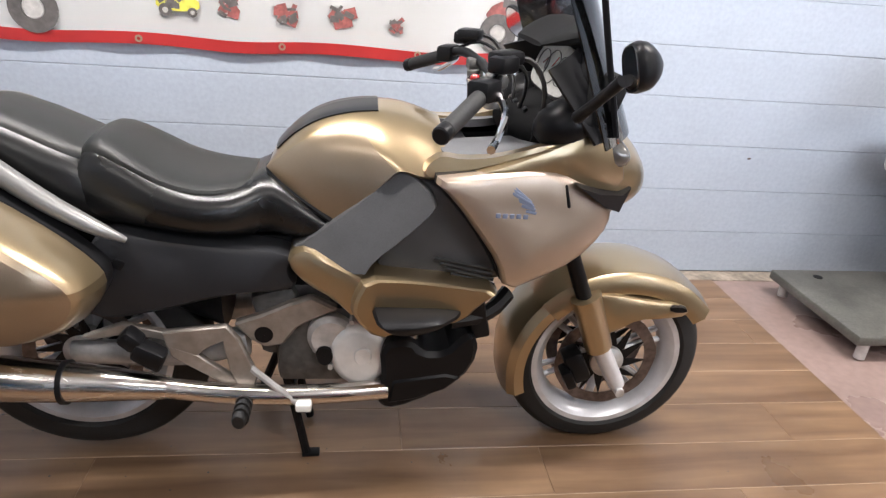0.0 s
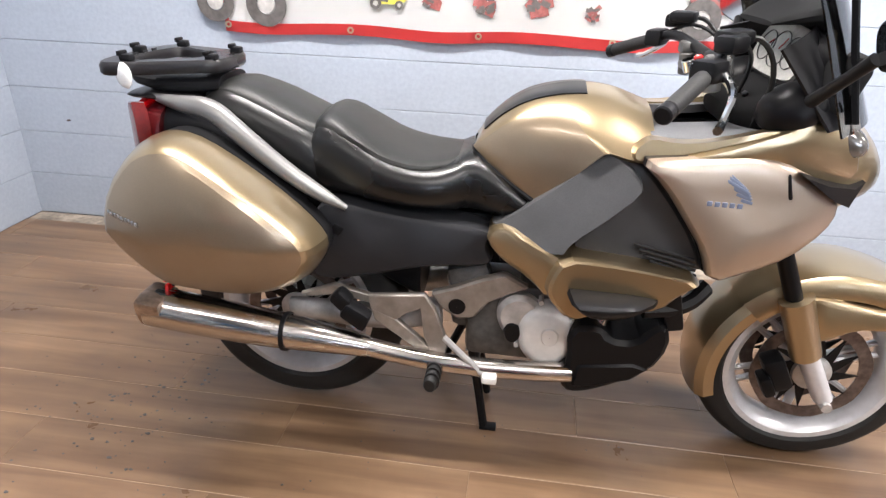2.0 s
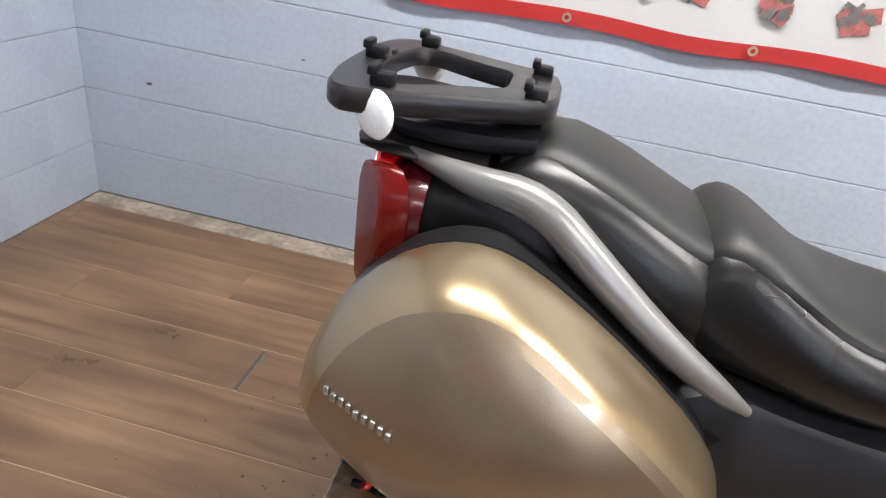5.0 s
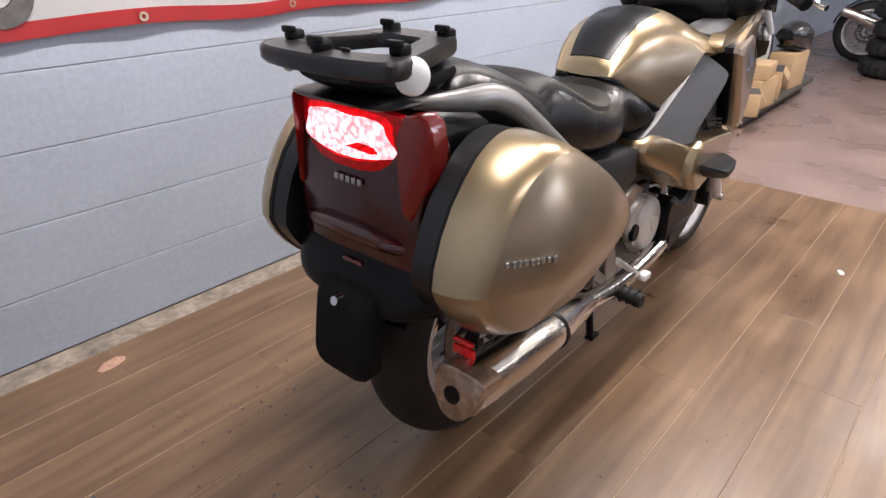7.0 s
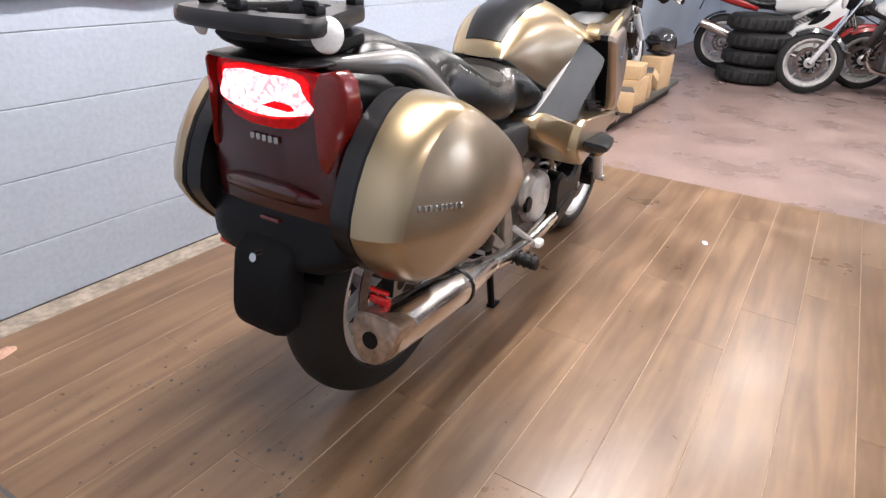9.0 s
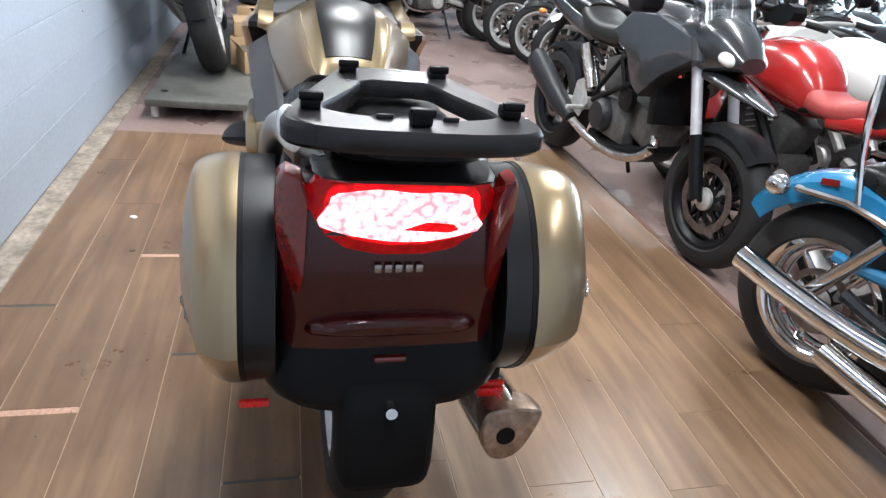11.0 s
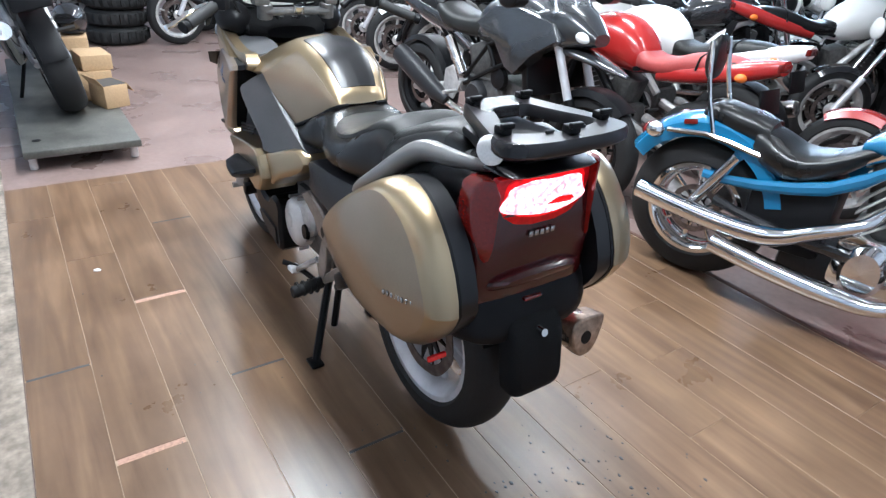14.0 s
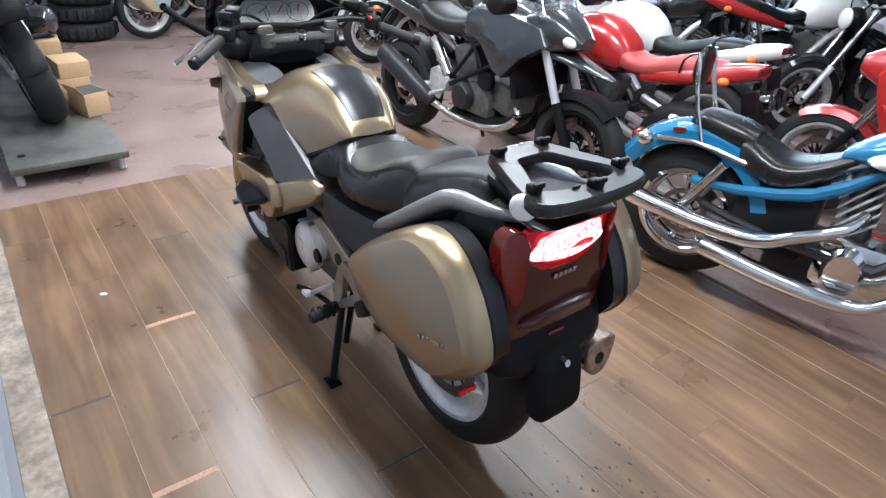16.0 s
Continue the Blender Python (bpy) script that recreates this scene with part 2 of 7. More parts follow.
def loft(stations, seg=24, rounds=1):
    """A body along x: stations of x, bottom z, top z, half width, power of the section, and y of the middle."""
    st = smooth_line([(*s, 0.0)[:6] if len(s) == 5 else s for s in stations], rounds, closed=False)
    rings = []
    for x, zb, zt, hw, p, yc in st:
        ring = []
        for k in range(seg):
            a = 2 * math.pi * k / seg
            c, s = math.cos(a), math.sin(a)
            u = math.copysign(abs(c) ** (2 / p), c)
            v = math.copysign(abs(s) ** (2 / p), s)
            ring.append((x, yc + hw * u, (zb + zt) / 2 + (zt - zb) / 2 * v))
        rings.append(ring)
    return skin(bmesh.new(), rings)


def pillow(outline, y_in, y_edge, y_out, side=-1, rings=((1.0, 0.0), (0.985, 0.35), (0.94, 0.62), (0.82, 0.82), (0.55, 0.95), (0.25, 1.0)), rounds=2, slope=0.0, center=None):
    """A bulged panel on a side of a body: outline in x and z; it starts at y_in, keeps its outline to y_edge and bulges to y_out. side -1: right."""
    pts = smooth_line(outline, rounds) if rounds else list(outline)
    cx, cz = center or (sum(p[0] for p in pts) / len(pts), sum(p[1] for p in pts) / len(pts))
    rows = [[(x, side * y_in, z) for x, z in pts]]
    for s, f in rings:
        rows.append([(cx + (x - cx) * s, side * (y_edge + (y_out - y_edge) * f - slope * (z - cz)), cz + (z - cz) * s) for x, z in pts])
    return skin(bmesh.new(), rows)


def plate(outline, y0, y1, rounds=0, bevel=0.003):
    pts = smooth_line(outline, rounds) if rounds else outline
    bm = skin(bmesh.new(), [[(x, y0, z) for x, z in pts], [(x, y1, z) for x, z in pts]])
    bmesh.ops.recalc_face_normals(bm, faces=bm.faces)
    return bevelled(bm, bevel, 1)


def tube(path, radius, seg=12, rounds=2, squash=1.0):
    """A round bar along a path; radius may be one number or one for each point."""
    radii = radius if isinstance(radius, (list, tuple)) else [radius] * len(path)
    pts = smooth_line([(*p, r) for p, r in zip(path, radii)], rounds, closed=False)
    rings = []
    up = Vector((0.13, 0.27, 0.95))
    for i, p in enumerate(pts):
        a, b = Vector(pts[max(i - 1, 0)][:3]), Vector(pts[min(i + 1, len(pts) - 1)][:3])
        d = (b - a).normalized()
        u = d.cross(up)
        if u.length < 0.05:
            u = d.cross(Vector((1, 0, 0)))
        u.normalize()
        v = u.cross(d)
        rings.append([tuple(Vector(p[:3]) + p[3] * (math.cos(t) * u + squash * math.sin(t) * v)) for t in (2 * math.pi * k / seg for k in range(seg))])
    return skin(bmesh.new(), rings)


def lathe(profile, at=(0, 0, 0), seg=40, closed=True):
    """A body turned round the y axis: profile of radius and y, closed or not."""
    rings = []
    for k in range(seg):
        a = 2 * math.pi * k / seg
        rings.append([(at[0] + r * math.cos(a), at[1] + y, at[2] + r * math.sin(a)) for r, y in profile])
    bm = bmesh.new()
    rows = [[bm.verts.new(p) for p in ring] for ring in rings]
    n = len(profile)
    for i in range(seg):
        a, b = rows[i], rows[(i + 1) % seg]
        for j in range(n if closed else n - 1):
            k = (j + 1) % n
            bm.faces.new((a[j], a[k], b[k], b[j]))
    return bm


def rod(a, b, r, seg=12, bevel=0.0):
    a, b = Vector(a), Vector(b)
    bm = bmesh.new()
    bmesh.ops.create_cone(bm, cap_ends=True, segments=seg, radius1=r, radius2=r, depth=(b - a).length)
    bevelled(bm, bevel, 1)
    return moved(bm, Matrix.Translation((a + b) / 2) @ (b - a).to_track_quat("Z", "Y").to_matrix().to_4x4())


def ball(at, size, seg=16):
    bm = bmesh.new()
    bmesh.ops.create_uvsphere(bm, u_segments=seg, v_segments=seg // 2 + 2, radius=1)
    bmesh.ops.scale(bm, vec=size, verts=bm.verts)
    return moved(bm, Matrix.Translation(at))


def both(fn, parent):
    """Calls fn for the right (-1) and the left (1) side."""
    for side in (-1, 1):
        fn(side, parent)


def lettering(name, body, size, m, material, parent, depth=0.002, label=""):
    cu = bpy.data.curves.new(name, "FONT")
    cu.body, cu.size, cu.extrude = body, size, depth
    cu.align_x, cu.align_y = "CENTER", "CENTER"
    tmp = bpy.data.objects.new(name, cu)
    me = bpy.data.meshes.new_from_object(tmp)
    bpy.data.objects.remove(tmp)
    me.name = name
    me.materials.append(material)
    ob = new(name, me)
    ob.parent = parent
    ob.matrix_local = m
    if label:
        ob["label"] = label
    return ob

# ---- the room ----
def wall_material(name, color, dark=0.25):
    m = mat(name, color, 0.62, grain=0.07, scale=55, stain=0.08, stain_scale=2.2, bump=0.3)
    nt = m.node_tree
    b = nt.nodes["Principled BSDF"]
    info = nt.nodes.new("ShaderNodeObjectInfo")
    rng = nt.nodes.new("ShaderNodeMapRange")
    rng.inputs["To Min"].default_value, rng.inputs["To Max"].default_value = 0.99, 1.01
    nt.links.new(info.outputs["Random"], rng.inputs["Value"])
    mix = nt.nodes.new("ShaderNodeMix")
    mix.data_type, mix.blend_type = "RGBA", "MULTIPLY"
    mix.inputs["Factor"].default_value = 1
    nt.links.new(b.inputs["Base Color"].links[0].from_socket, mix.inputs["A"])
    nt.links.new(rng.outputs[0], mix.inputs["B"])
    nt.links.new(mix.outputs["Result"], b.inputs["Base Color"])
    return m


M_BLOCK = wall_material("blue grey painted block", (0.33, 0.37, 0.43))
M_WALL = mat("painted wall", (0.33, 0.37, 0.43), 0.65, stain=0.12, stain_scale=1.5, grain=0.06, bump=0.2)
M_MORTAR = mat("painted mortar joint", (0.31, 0.35, 0.41), 0.7, stain=0.2, stain_scale=5)
M_CEIL = mat("white ceiling board", (0.55, 0.55, 0.54), 0.8, stain=0.1, stain_scale=1.0)
M_PINKFLOOR = mat("worn red painted floor", (0.25, 0.178, 0.158), 0.33, grain=0.12, scale=30, stain=0.18, stain_scale=2.5, rough_var=0.12, bump=0.05)
M_CONCRETE = mat("rough dusty concrete", (0.30, 0.25, 0.20), 0.85, grain=0.3, scale=40, stain=0.45, stain_scale=9, bump=0.6)


def plank_material():
    m = bpy.data.materials.new("walnut laminate")
    m.use_nodes = True
    nt = m.node_tree
    b = nt.nodes["Principled BSDF"]
    tc = nt.nodes.new("ShaderNodeTexCoord")
    info = nt.nodes.new("ShaderNodeObjectInfo")
    shift = nt.nodes.new("ShaderNodeVectorMath")
    shift.operation = "MULTIPLY_ADD"
    comb = nt.nodes.new("ShaderNodeCombineXYZ")
    for k in range(3):
        nt.links.new(info.outputs["Random"], comb.inputs[k])
    nt.links.new(comb.outputs[0], shift.inputs[0])
    shift.inputs[1].default_value = (37, 53, 11)
    nt.links.new(tc.outputs["Object"], shift.inputs[2])
    mp = nt.nodes.new("ShaderNodeMapping")
    mp.inputs["Scale"].default_value = (0.75, 8, 8)
    nt.links.new(shift.outputs[0], mp.inputs[0])
    wood = nt.nodes.new("ShaderNodeTexNoise")
    wood.inputs["Scale"].default_value, wood.inputs["Detail"].default_value, wood.inputs["Distortion"].default_value = 2.2, 9, 0.45
    nt.links.new(mp.outputs[0], wood.inputs["Vector"])
    ramp = nt.nodes.new("ShaderNodeValToRGB")
    cr = ramp.color_ramp
    cr.elements[0].position, cr.elements[0].color = 0.29, (0.120, 0.068, 0.038, 1)
    cr.elements[1].position, cr.elements[1].color = 0.71, (0.225, 0.140, 0.080, 1)
    e = cr.elements.new(0.5)
    e.color = (0.168, 0.100, 0.056, 1)
    nt.links.new(wood.outputs["Fac"], ramp.inputs[0])
    tone = nt.nodes.new("ShaderNodeMapRange")
    tone.inputs["To Min"].default_value, tone.inputs["To Max"].default_value = 0.97, 1.03
    nt.links.new(info.outputs["Random"], tone.inputs["Value"])
    mix = nt.nodes.new("ShaderNodeMix")
    mix.data_type, mix.blend_type = "RGBA", "MULTIPLY"
    mix.inputs["Factor"].default_value = 1
    nt.links.new(ramp.outputs[0], mix.inputs["A"])
    nt.links.new(tone.outputs[0], mix.inputs["B"])
    dirt = nt.nodes.new("ShaderNodeTexNoise")
    dirt.inputs["Scale"].default_value, dirt.inputs["Detail"].default_value, dirt.inputs["Roughness"].default_value = 2.3, 9, 0.58
    geo = nt.nodes.new("ShaderNodeNewGeometry")
    nt.links.new(geo.outputs["Position"], dirt.inputs["Vector"])
    dr = nt.nodes.new("ShaderNodeMapRange")
    dr.inputs["From Min"].default_value, dr.inputs["From Max"].default_value = 0.22, 0.78
    dr.inputs["To Min"].default_value, dr.inputs["To Max"].default_value = 0.62, 1.18
    nt.links.new(dirt.outputs["Fac"], dr.inputs["Value"])
    mix2 = nt.nodes.new("ShaderNodeMix")
    mix2.data_type, mix2.blend_type = "RGBA", "MULTIPLY"
    mix2.inputs["Factor"].default_value = 1
    nt.links.new(mix.outputs["Result"], mix2.inputs["A"])
    nt.links.new(dr.outputs[0], mix2.inputs["B"])
    nt.links.new(mix2.outputs["Result"], b.inputs["Base Color"])
    rr = nt.nodes.new("ShaderNodeMapRange")
    rr.inputs["From Min"].default_value, rr.inputs["From Max"].default_value = 0.3, 0.7
    rr.inputs["To Min"].default_value, rr.inputs["To Max"].default_value = 0.25, 0.42
    nt.links.new(dirt.outputs["Fac"], rr.inputs["Value"])
    nt.links.new(rr.outputs[0], b.inputs["Roughness"])
    b.inputs["Specular IOR Level"].default_value = 0.5
    bp = nt.nodes.new("ShaderNodeBump")
    bp.inputs["Strength"].default_value, bp.inputs["Distance"].default_value = 0.12, 0.002
    nt.links.new(wood.outputs["Fac"], bp.inputs["Height"])
    nt.links.new(bp.outputs[0], b.inputs["Normal"])
    return m


M_PLANK = plank_material()
M_SEAM = mat("pale worn seam", (0.34, 0.24, 0.16), 0.5, stain=0.3, stain_scale=12)
M_GAP = mat("pinkish chipboard under the gap", (0.42, 0.25, 0.18), 0.8, grain=0.3, scale=120)
LAM_X, LAM_Y0, LAM_Y1 = 2.51, -1.60, 1.075
PLANK_W, PLANK_L = 0.1905, 1.283


def slab(name, x0, x1, y0, y1, z0, z1, material, label, category, bevel=0.0):
    return tagged(finish(name, box((x1 - x0, y1 - y0, z1 - z0), ((x0 + x1) / 2, (y0 + y1) / 2, (z0 + z1) / 2), bevel), material), label, category, kind="structure")


slab("floor", WALL_X - 0.2, ROOM_X + 0.2, ROOM_Y - 0.2, WALL_Y + 0.2, -0.14, -0.006, M_PINKFLOOR, "worn reddish painted floor of the hall", "floor")
slab("floor_edge", WALL_X, LAM_X + 2.5, LAM_Y1 + 0.004, WALL_Y, -0.010, -0.002, M_CONCRETE, "crumbling pale concrete strip along the wall", "floor")
slab("ceiling", WALL_X - 0.2, ROOM_X + 0.2, ROOM_Y - 0.2, WALL_Y + 0.2, CEIL, CEIL + 0.1, M_CEIL, "white ceiling", "ceiling")
wall_n = slab("wall_north", WALL_X - 0.2, ROOM_X + 0.2, WALL_Y + 0.012, WALL_Y + 0.2, -0.1, CEIL, M_MORTAR, "blue grey painted concrete block wall", "wall")
wall_w = slab("wall_west", WALL_X - 0.2, WALL_X - 0.012, ROOM_Y - 0.2, WALL_Y + 0.012, -0.1, CEIL, M_MORTAR, "blue grey painted concrete block wall at the end", "wall")
WIN_X0, WIN_X1, WIN_Z0, WIN_Z1 = 2.1, 7.8, 0.12, 2.55
slab("wall_south_1", WALL_X - 0.2, WIN_X0, ROOM_Y - 0.2, ROOM_Y, -0.1, CEIL, M_WALL, "pale painted wall beside the shop window", "wall")
slab("wall_south_2", WIN_X1, ROOM_X + 0.2, ROOM_Y - 0.2, ROOM_Y, -0.1, CEIL, M_WALL, "pale painted wall beside the shop window", "wall")
slab("wall_south_3", WIN_X0, WIN_X1, ROOM_Y - 0.2, ROOM_Y, -0.1, WIN_Z0, M_WALL, "low painted sill wall under the shop window", "wall")
slab("wall_south_4", WIN_X0, WIN_X1, ROOM_Y - 0.2, ROOM_Y, WIN_Z1, CEIL, M_WALL, "painted lintel over the shop window", "wall")
slab("blue_board", 1.1, 2.05, ROOM_Y + 0.004, ROOM_Y + 0.03, 0.2, 2.3, M_BLUEPAINT, "blue painted board beside the shop window", "board", 0.004)
shop_window = thing("window_1", pose(0, ROOM_Y - 0.1, 0), "wide glazed shop front with dark frames", "window", kind="structure")
for k in range(6):
    part("mullion", box((0.06, 0.08, WIN_Z1 - WIN_Z0 - 0.002), (WIN_X0 + 0.03 + (WIN_X1 - WIN_X0 - 0.06) * k / 5, 0, (WIN_Z0 + WIN_Z1) / 2), 0.004), M_GREYPAINT, shop_window)
for k in range(5):
    a = WIN_X0 + 0.06 + (WIN_X1 - WIN_X0 - 0.06) * k / 5
    b = a + (WIN_X1 - WIN_X0 - 0.06) / 5 - 0.06
    part("transom", box((b - a, 0.07, 0.06), ((a + b) / 2, 0, WIN_Z0 + 0.032), 0.004), M_GREYPAINT, shop_window)
    part("transom", box((b - a, 0.07, 0.06), ((a + b) / 2, 0, WIN_Z1 - 0.032), 0.004), M_GREYPAINT, shop_window)
    pane = part("pane", box((b - a, 0.006, WIN_Z1 - WIN_Z0 - 0.14), ((a + b) / 2, 0, (WIN_Z0 + WIN_Z1) / 2), 0), M_PANE, shop_window)
    pane.visible_shadow = False
tagged(finish("backdrop", box((30, 0.1, 9), (4, ROOM_Y - 6, 3), 0), M_OUTSIDE), "bright pale daylight outside the shop window", "backdrop", kind="structure")
tagged(finish("forecourt", box((30, 6, 0.1), (4, ROOM_Y - 3.3, -0.2), 0), M_CONCRETE), "pale concrete forecourt outside the window", "ground", kind="structure")
slab("wall_east", ROOM_X, ROOM_X + 0.2, ROOM_Y, WALL_Y + 0.012, -0.1, CEIL, M_WALL, "pale painted wall at the far end", "wall")


def batten(x, y):
    t = thing("ceiling_light", pose(x, y, CEIL), "white fluorescent batten on the ceiling", "lamp", group="ceiling lights")
    part("housing", box((1.5, 0.16, 0.06), (0, 0, -0.03), 0.01), M_WHITE, t)
    return t


for spot in LAMP_SPOTS:
    batten(*spot)

# ---- the gold touring motorcycle ----
BIKE = pose(0.0, 0.0, 0, 0, 0, 0.5)
RW, FW = 0.055, 1.495


def tyre_profile(r, hw, rim):
    out = [(rim, -hw * 0.8)]
    for k in range(11):
        a = math.pi * (k / 10 - 0.5)
        c = math.cos(a)
        out.append((rim + 0.012 + (r - rim - 0.012) * abs(c) ** 0.62, hw * math.sin(a)))
    out.append((rim, hw * 0.8))
    return out


def wheel(name, x, r, hw, rim_r, parent, spokes=6, rim_mat=None, paired=True, disc=0.15, disc_sides=(-1, 1)):
    rim_mat = rim_mat or M_SILVER
    at = (x, 0, r)
    hub = part(name, lathe([(0.018, -0.075), (0.05, -0.06), (0.055, 0), (0.05, 0.06), (0.018, 0.075)], at, 24), M_ALLOY, parent)
    tread = lathe(tyre_profile(r, hw, rim_r), at, 56)
    part("tyre", tread, M_RUBBER, hub, "worn black rubber tyre")
    w = hw * 0.86
    part("rim", lathe([(rim_r + 0.006, -w), (rim_r + 0.006, -w + 0.006), (rim_r - 0.022, -w + 0.014), (rim_r - 0.03, 0), (rim_r - 0.022, w - 0.014), (rim_r + 0.006, w - 0.006), (rim_r + 0.006, w), (rim_r - 0.012, w), (rim_r - 0.034, w - 0.02), (rim_r - 0.042, 0), (rim_r - 0.034, -w + 0.02), (rim_r - 0.012, -w)], at, 56), rim_mat, hub)
    for k in range(spokes):
        a = 2 * math.pi * k / spokes + 0.35
        for d in ((-0.11, 0.11) if paired else (0.0,)):
            p0 = (x + 0.045 * math.cos(a + d * 2), 0, r + 0.045 * math.sin(a + d * 2))
            p1 = (x + (rim_r - 0.03) * math.cos(a + d), 0, r + (rim_r - 0.03) * math.sin(a + d))
            part("spoke", tube([p0, p1], [0.016, 0.012], 8, 0, 0.7), rim_mat, hub)
    if disc:
        for s in disc_sides:
            y = s * (hw * 0.55 + 0.012)
            bm = bmesh.new()
            n = 48
            ins, outs = [], []
            for k in range(n):
                a = 2 * math.pi * k / n
                ins.append((math.cos(a) * disc * 0.78, math.sin(a) * disc * 0.78))
                wave = disc * (1 + 0.012 * math.sin(8 * a))
                outs.append((math.cos(a) * wave, math.sin(a) * wave))
            rings = [[(x + u, y + d, r + v) for u, v in ring] for ring, d in ((ins, -0.002), (outs, -0.002), (outs, 0.002), (ins, 0.002), (ins, -0.002))]
            skin(bm, rings, cap=False)
            bmesh.ops.remove_doubles(bm, verts=bm.verts, dist=1e-5)
            part("brake_disc", bm, M_DISC, hub)
            edge = []
            for k in range(48):
                a, rad = 2 * math.pi * k / 48 + 0.25 * (k % 4 == 2) + 0.14 * (k % 4 in (1, 3)), (0.055, disc * 0.5, disc * 0.8, disc * 0.55)[k % 4]
                edge.append((x + rad * math.cos(a), r + rad * math.sin(a)))
            part("disc_carrier", plate(edge, y - 0.003, y + 0.003, 0, 0), M_BLACK, hub)
    return hub


PANNIER = [(-0.34, 0.682), (-0.301, 0.788), (-0.235, 0.868), (-0.178, 0.902), (-0.124, 0.909), (-0.066, 0.892), (0.029, 0.835), (0.131, 0.76), (0.195, 0.698), (0.217, 0.66), (0.205, 0.614), (0.159, 0.556), (0.069, 0.516), (-0.036, 0.507), (-0.155, 0.517), (-0.222, 0.531), (-0.288, 0.588), (-0.324, 0.638)]


def grown(outline, s, dx=0.0, dz=0.0):
    cx, cz = sum(p[0] for p in outline) / len(outline), sum(p[1] for p in outline) / len(outline)
    return [(cx + dx + (x - cx) * s, cz + dz + (z - cz) * s) for x, z in outline]


def arch(r, x, z, a0, a1, prof, n=18):
    rows = []
    for k in range(n + 1):
        a = radians(a0 + (a1 - a0) * k / n)
        rows.append([(x + (r + dr) * math.cos(a), y, z + (r + dr) * math.sin(a)) for dr, y in prof])
    return skin(bmesh.new(), rows)


def surface(ob, x, z):
    """How far out a side panel lies at a place."""
    near = sorted(((v.co.x - x) ** 2 + (v.co.z - z) ** 2, abs(v.co.y)) for v in ob.data.vertices)
    top = max(y for _, y in near[:12])
    best = [(1 / (d + 1e-5), y) for d, y in near[:12] if y > top - 0.03]
    return sum(w * y for w, y in best) / sum(w for w, _ in best)


def spline(points, n):
    """Points along a smooth curve that passes through all of those given."""
    out = []
    for k in range(n + 1):
        f = k / n * (len(points) - 1)
        i = min(int(f), len(points) - 2)
        f -= i
        p = [Vector(points[min(max(j, 0), len(points) - 1)]) for j in (i - 1, i, i + 1, i + 2)]
        out.append(0.5 * (2 * p[1] + (p[2] - p[0]) * f + (2 * p[0] - 5 * p[1] + 4 * p[2] - p[3]) * f * f + (3 * p[1] - p[0] - 3 * p[2] + p[3]) * f ** 3))
    return out


# half of the tank from the seat forwards; each row runs from the ridge down to the knee panel
TANK_ROWS = [
    [(0.545, 0.0, 0.868), (0.545, 0.045, 0.870), (0.549, 0.085, 0.869), (0.615, 0.122, 0.820), (0.703, 0.160, 0.772)],
    [(0.560, 0.0, 0.908), (0.562, 0.050, 0.904), (0.572, 0.098, 0.888), (0.645, 0.140, 0.843), (0.735, 0.172, 0.800)],
    [(0.615, 0.0, 0.965), (0.615, 0.060, 0.958), (0.628, 0.114, 0.934), (0.692, 0.156, 0.888), (0.780, 0.190, 0.845)],
    [(0.680, 0.0, 1.004), (0.680, 0.068, 0.996), (0.696, 0.122, 0.968), (0.746, 0.164, 0.926), (0.815, 0.200, 0.882)],
    [(0.770, 0.0, 1.025), (0.770, 0.070, 1.015), (0.775, 0.126, 0.988), (0.802, 0.170, 0.953), (0.848, 0.208, 0.912)],
    [(0.860, 0.0, 1.022), (0.860, 0.070, 1.012), (0.862, 0.130, 0.984), (0.876, 0.180, 0.945), (0.900, 0.220, 0.905)],
    [(0.950, 0.0, 0.992), (0.950, 0.070, 0.984), (0.950, 0.130, 0.962), (0.952, 0.185, 0.936), (0.957, 0.232, 0.912)],
]
TANK_NU, TANK_NV = 36, 28


def tank_grid():
    across = [spline(row, TANK_NV) for row in TANK_ROWS]
    columns = [spline([row[j] for row in across], TANK_NU) for j in range(TANK_NV + 1)]
    return [[columns[j][i] for j in range(TANK_NV + 1)] for i in range(TANK_NU + 1)]


def tank_piece(u0, u1, v0, v1, side, lift=0.0, depth=0.008, mirror=False):
    """A stretch of the tank's skin with its thickness, lifted off it."""
    grid = tank_grid()
    rows = []
    for i in range(u0, u1 + 1):
        row = []
        span = list(range(v0, v1 + 1))
        for j in span:
            a, b = grid[min(i + 1, TANK_NU)][j] - grid[max(i - 1, 0)][j], grid[i][min(j + 1, TANK_NV)] - grid[i][max(j - 1, 0)]
            n = a.cross(b).normalized()
            p = grid[i][j] + n * (lift if n.z > -0.2 else -lift)
            row.append(Vector((p.x, side * p.y, p.z)))
        if mirror:
            row = [Vector((p.x, -p.y, p.z)) for p in row[:0:-1]] + row
        rows.append(row)
    bm = skin(bmesh.new(), rows, closed=False, cap=False)
    bmesh.ops.recalc_face_normals(bm, faces=bm.faces)
    bm.normal_update()
    if sum(f.normal.z for f in bm.faces) < 0:
        bmesh.ops.reverse_faces(bm, faces=bm.faces)
    bmesh.ops.solidify(bm, geom=bm.faces[:], thickness=depth)
    bmesh.ops.recalc_face_normals(bm, faces=bm.faces)
    return bm


def sheared(bm, k, x0, side):
    """Leans a side panel outwards towards the front."""
    for v in bm.verts:
        v.co.y += side * k * (v.co.x - x0) * min(1.0, max(0.0, (abs(v.co.y) - 0.06) / 0.08))
    return bm


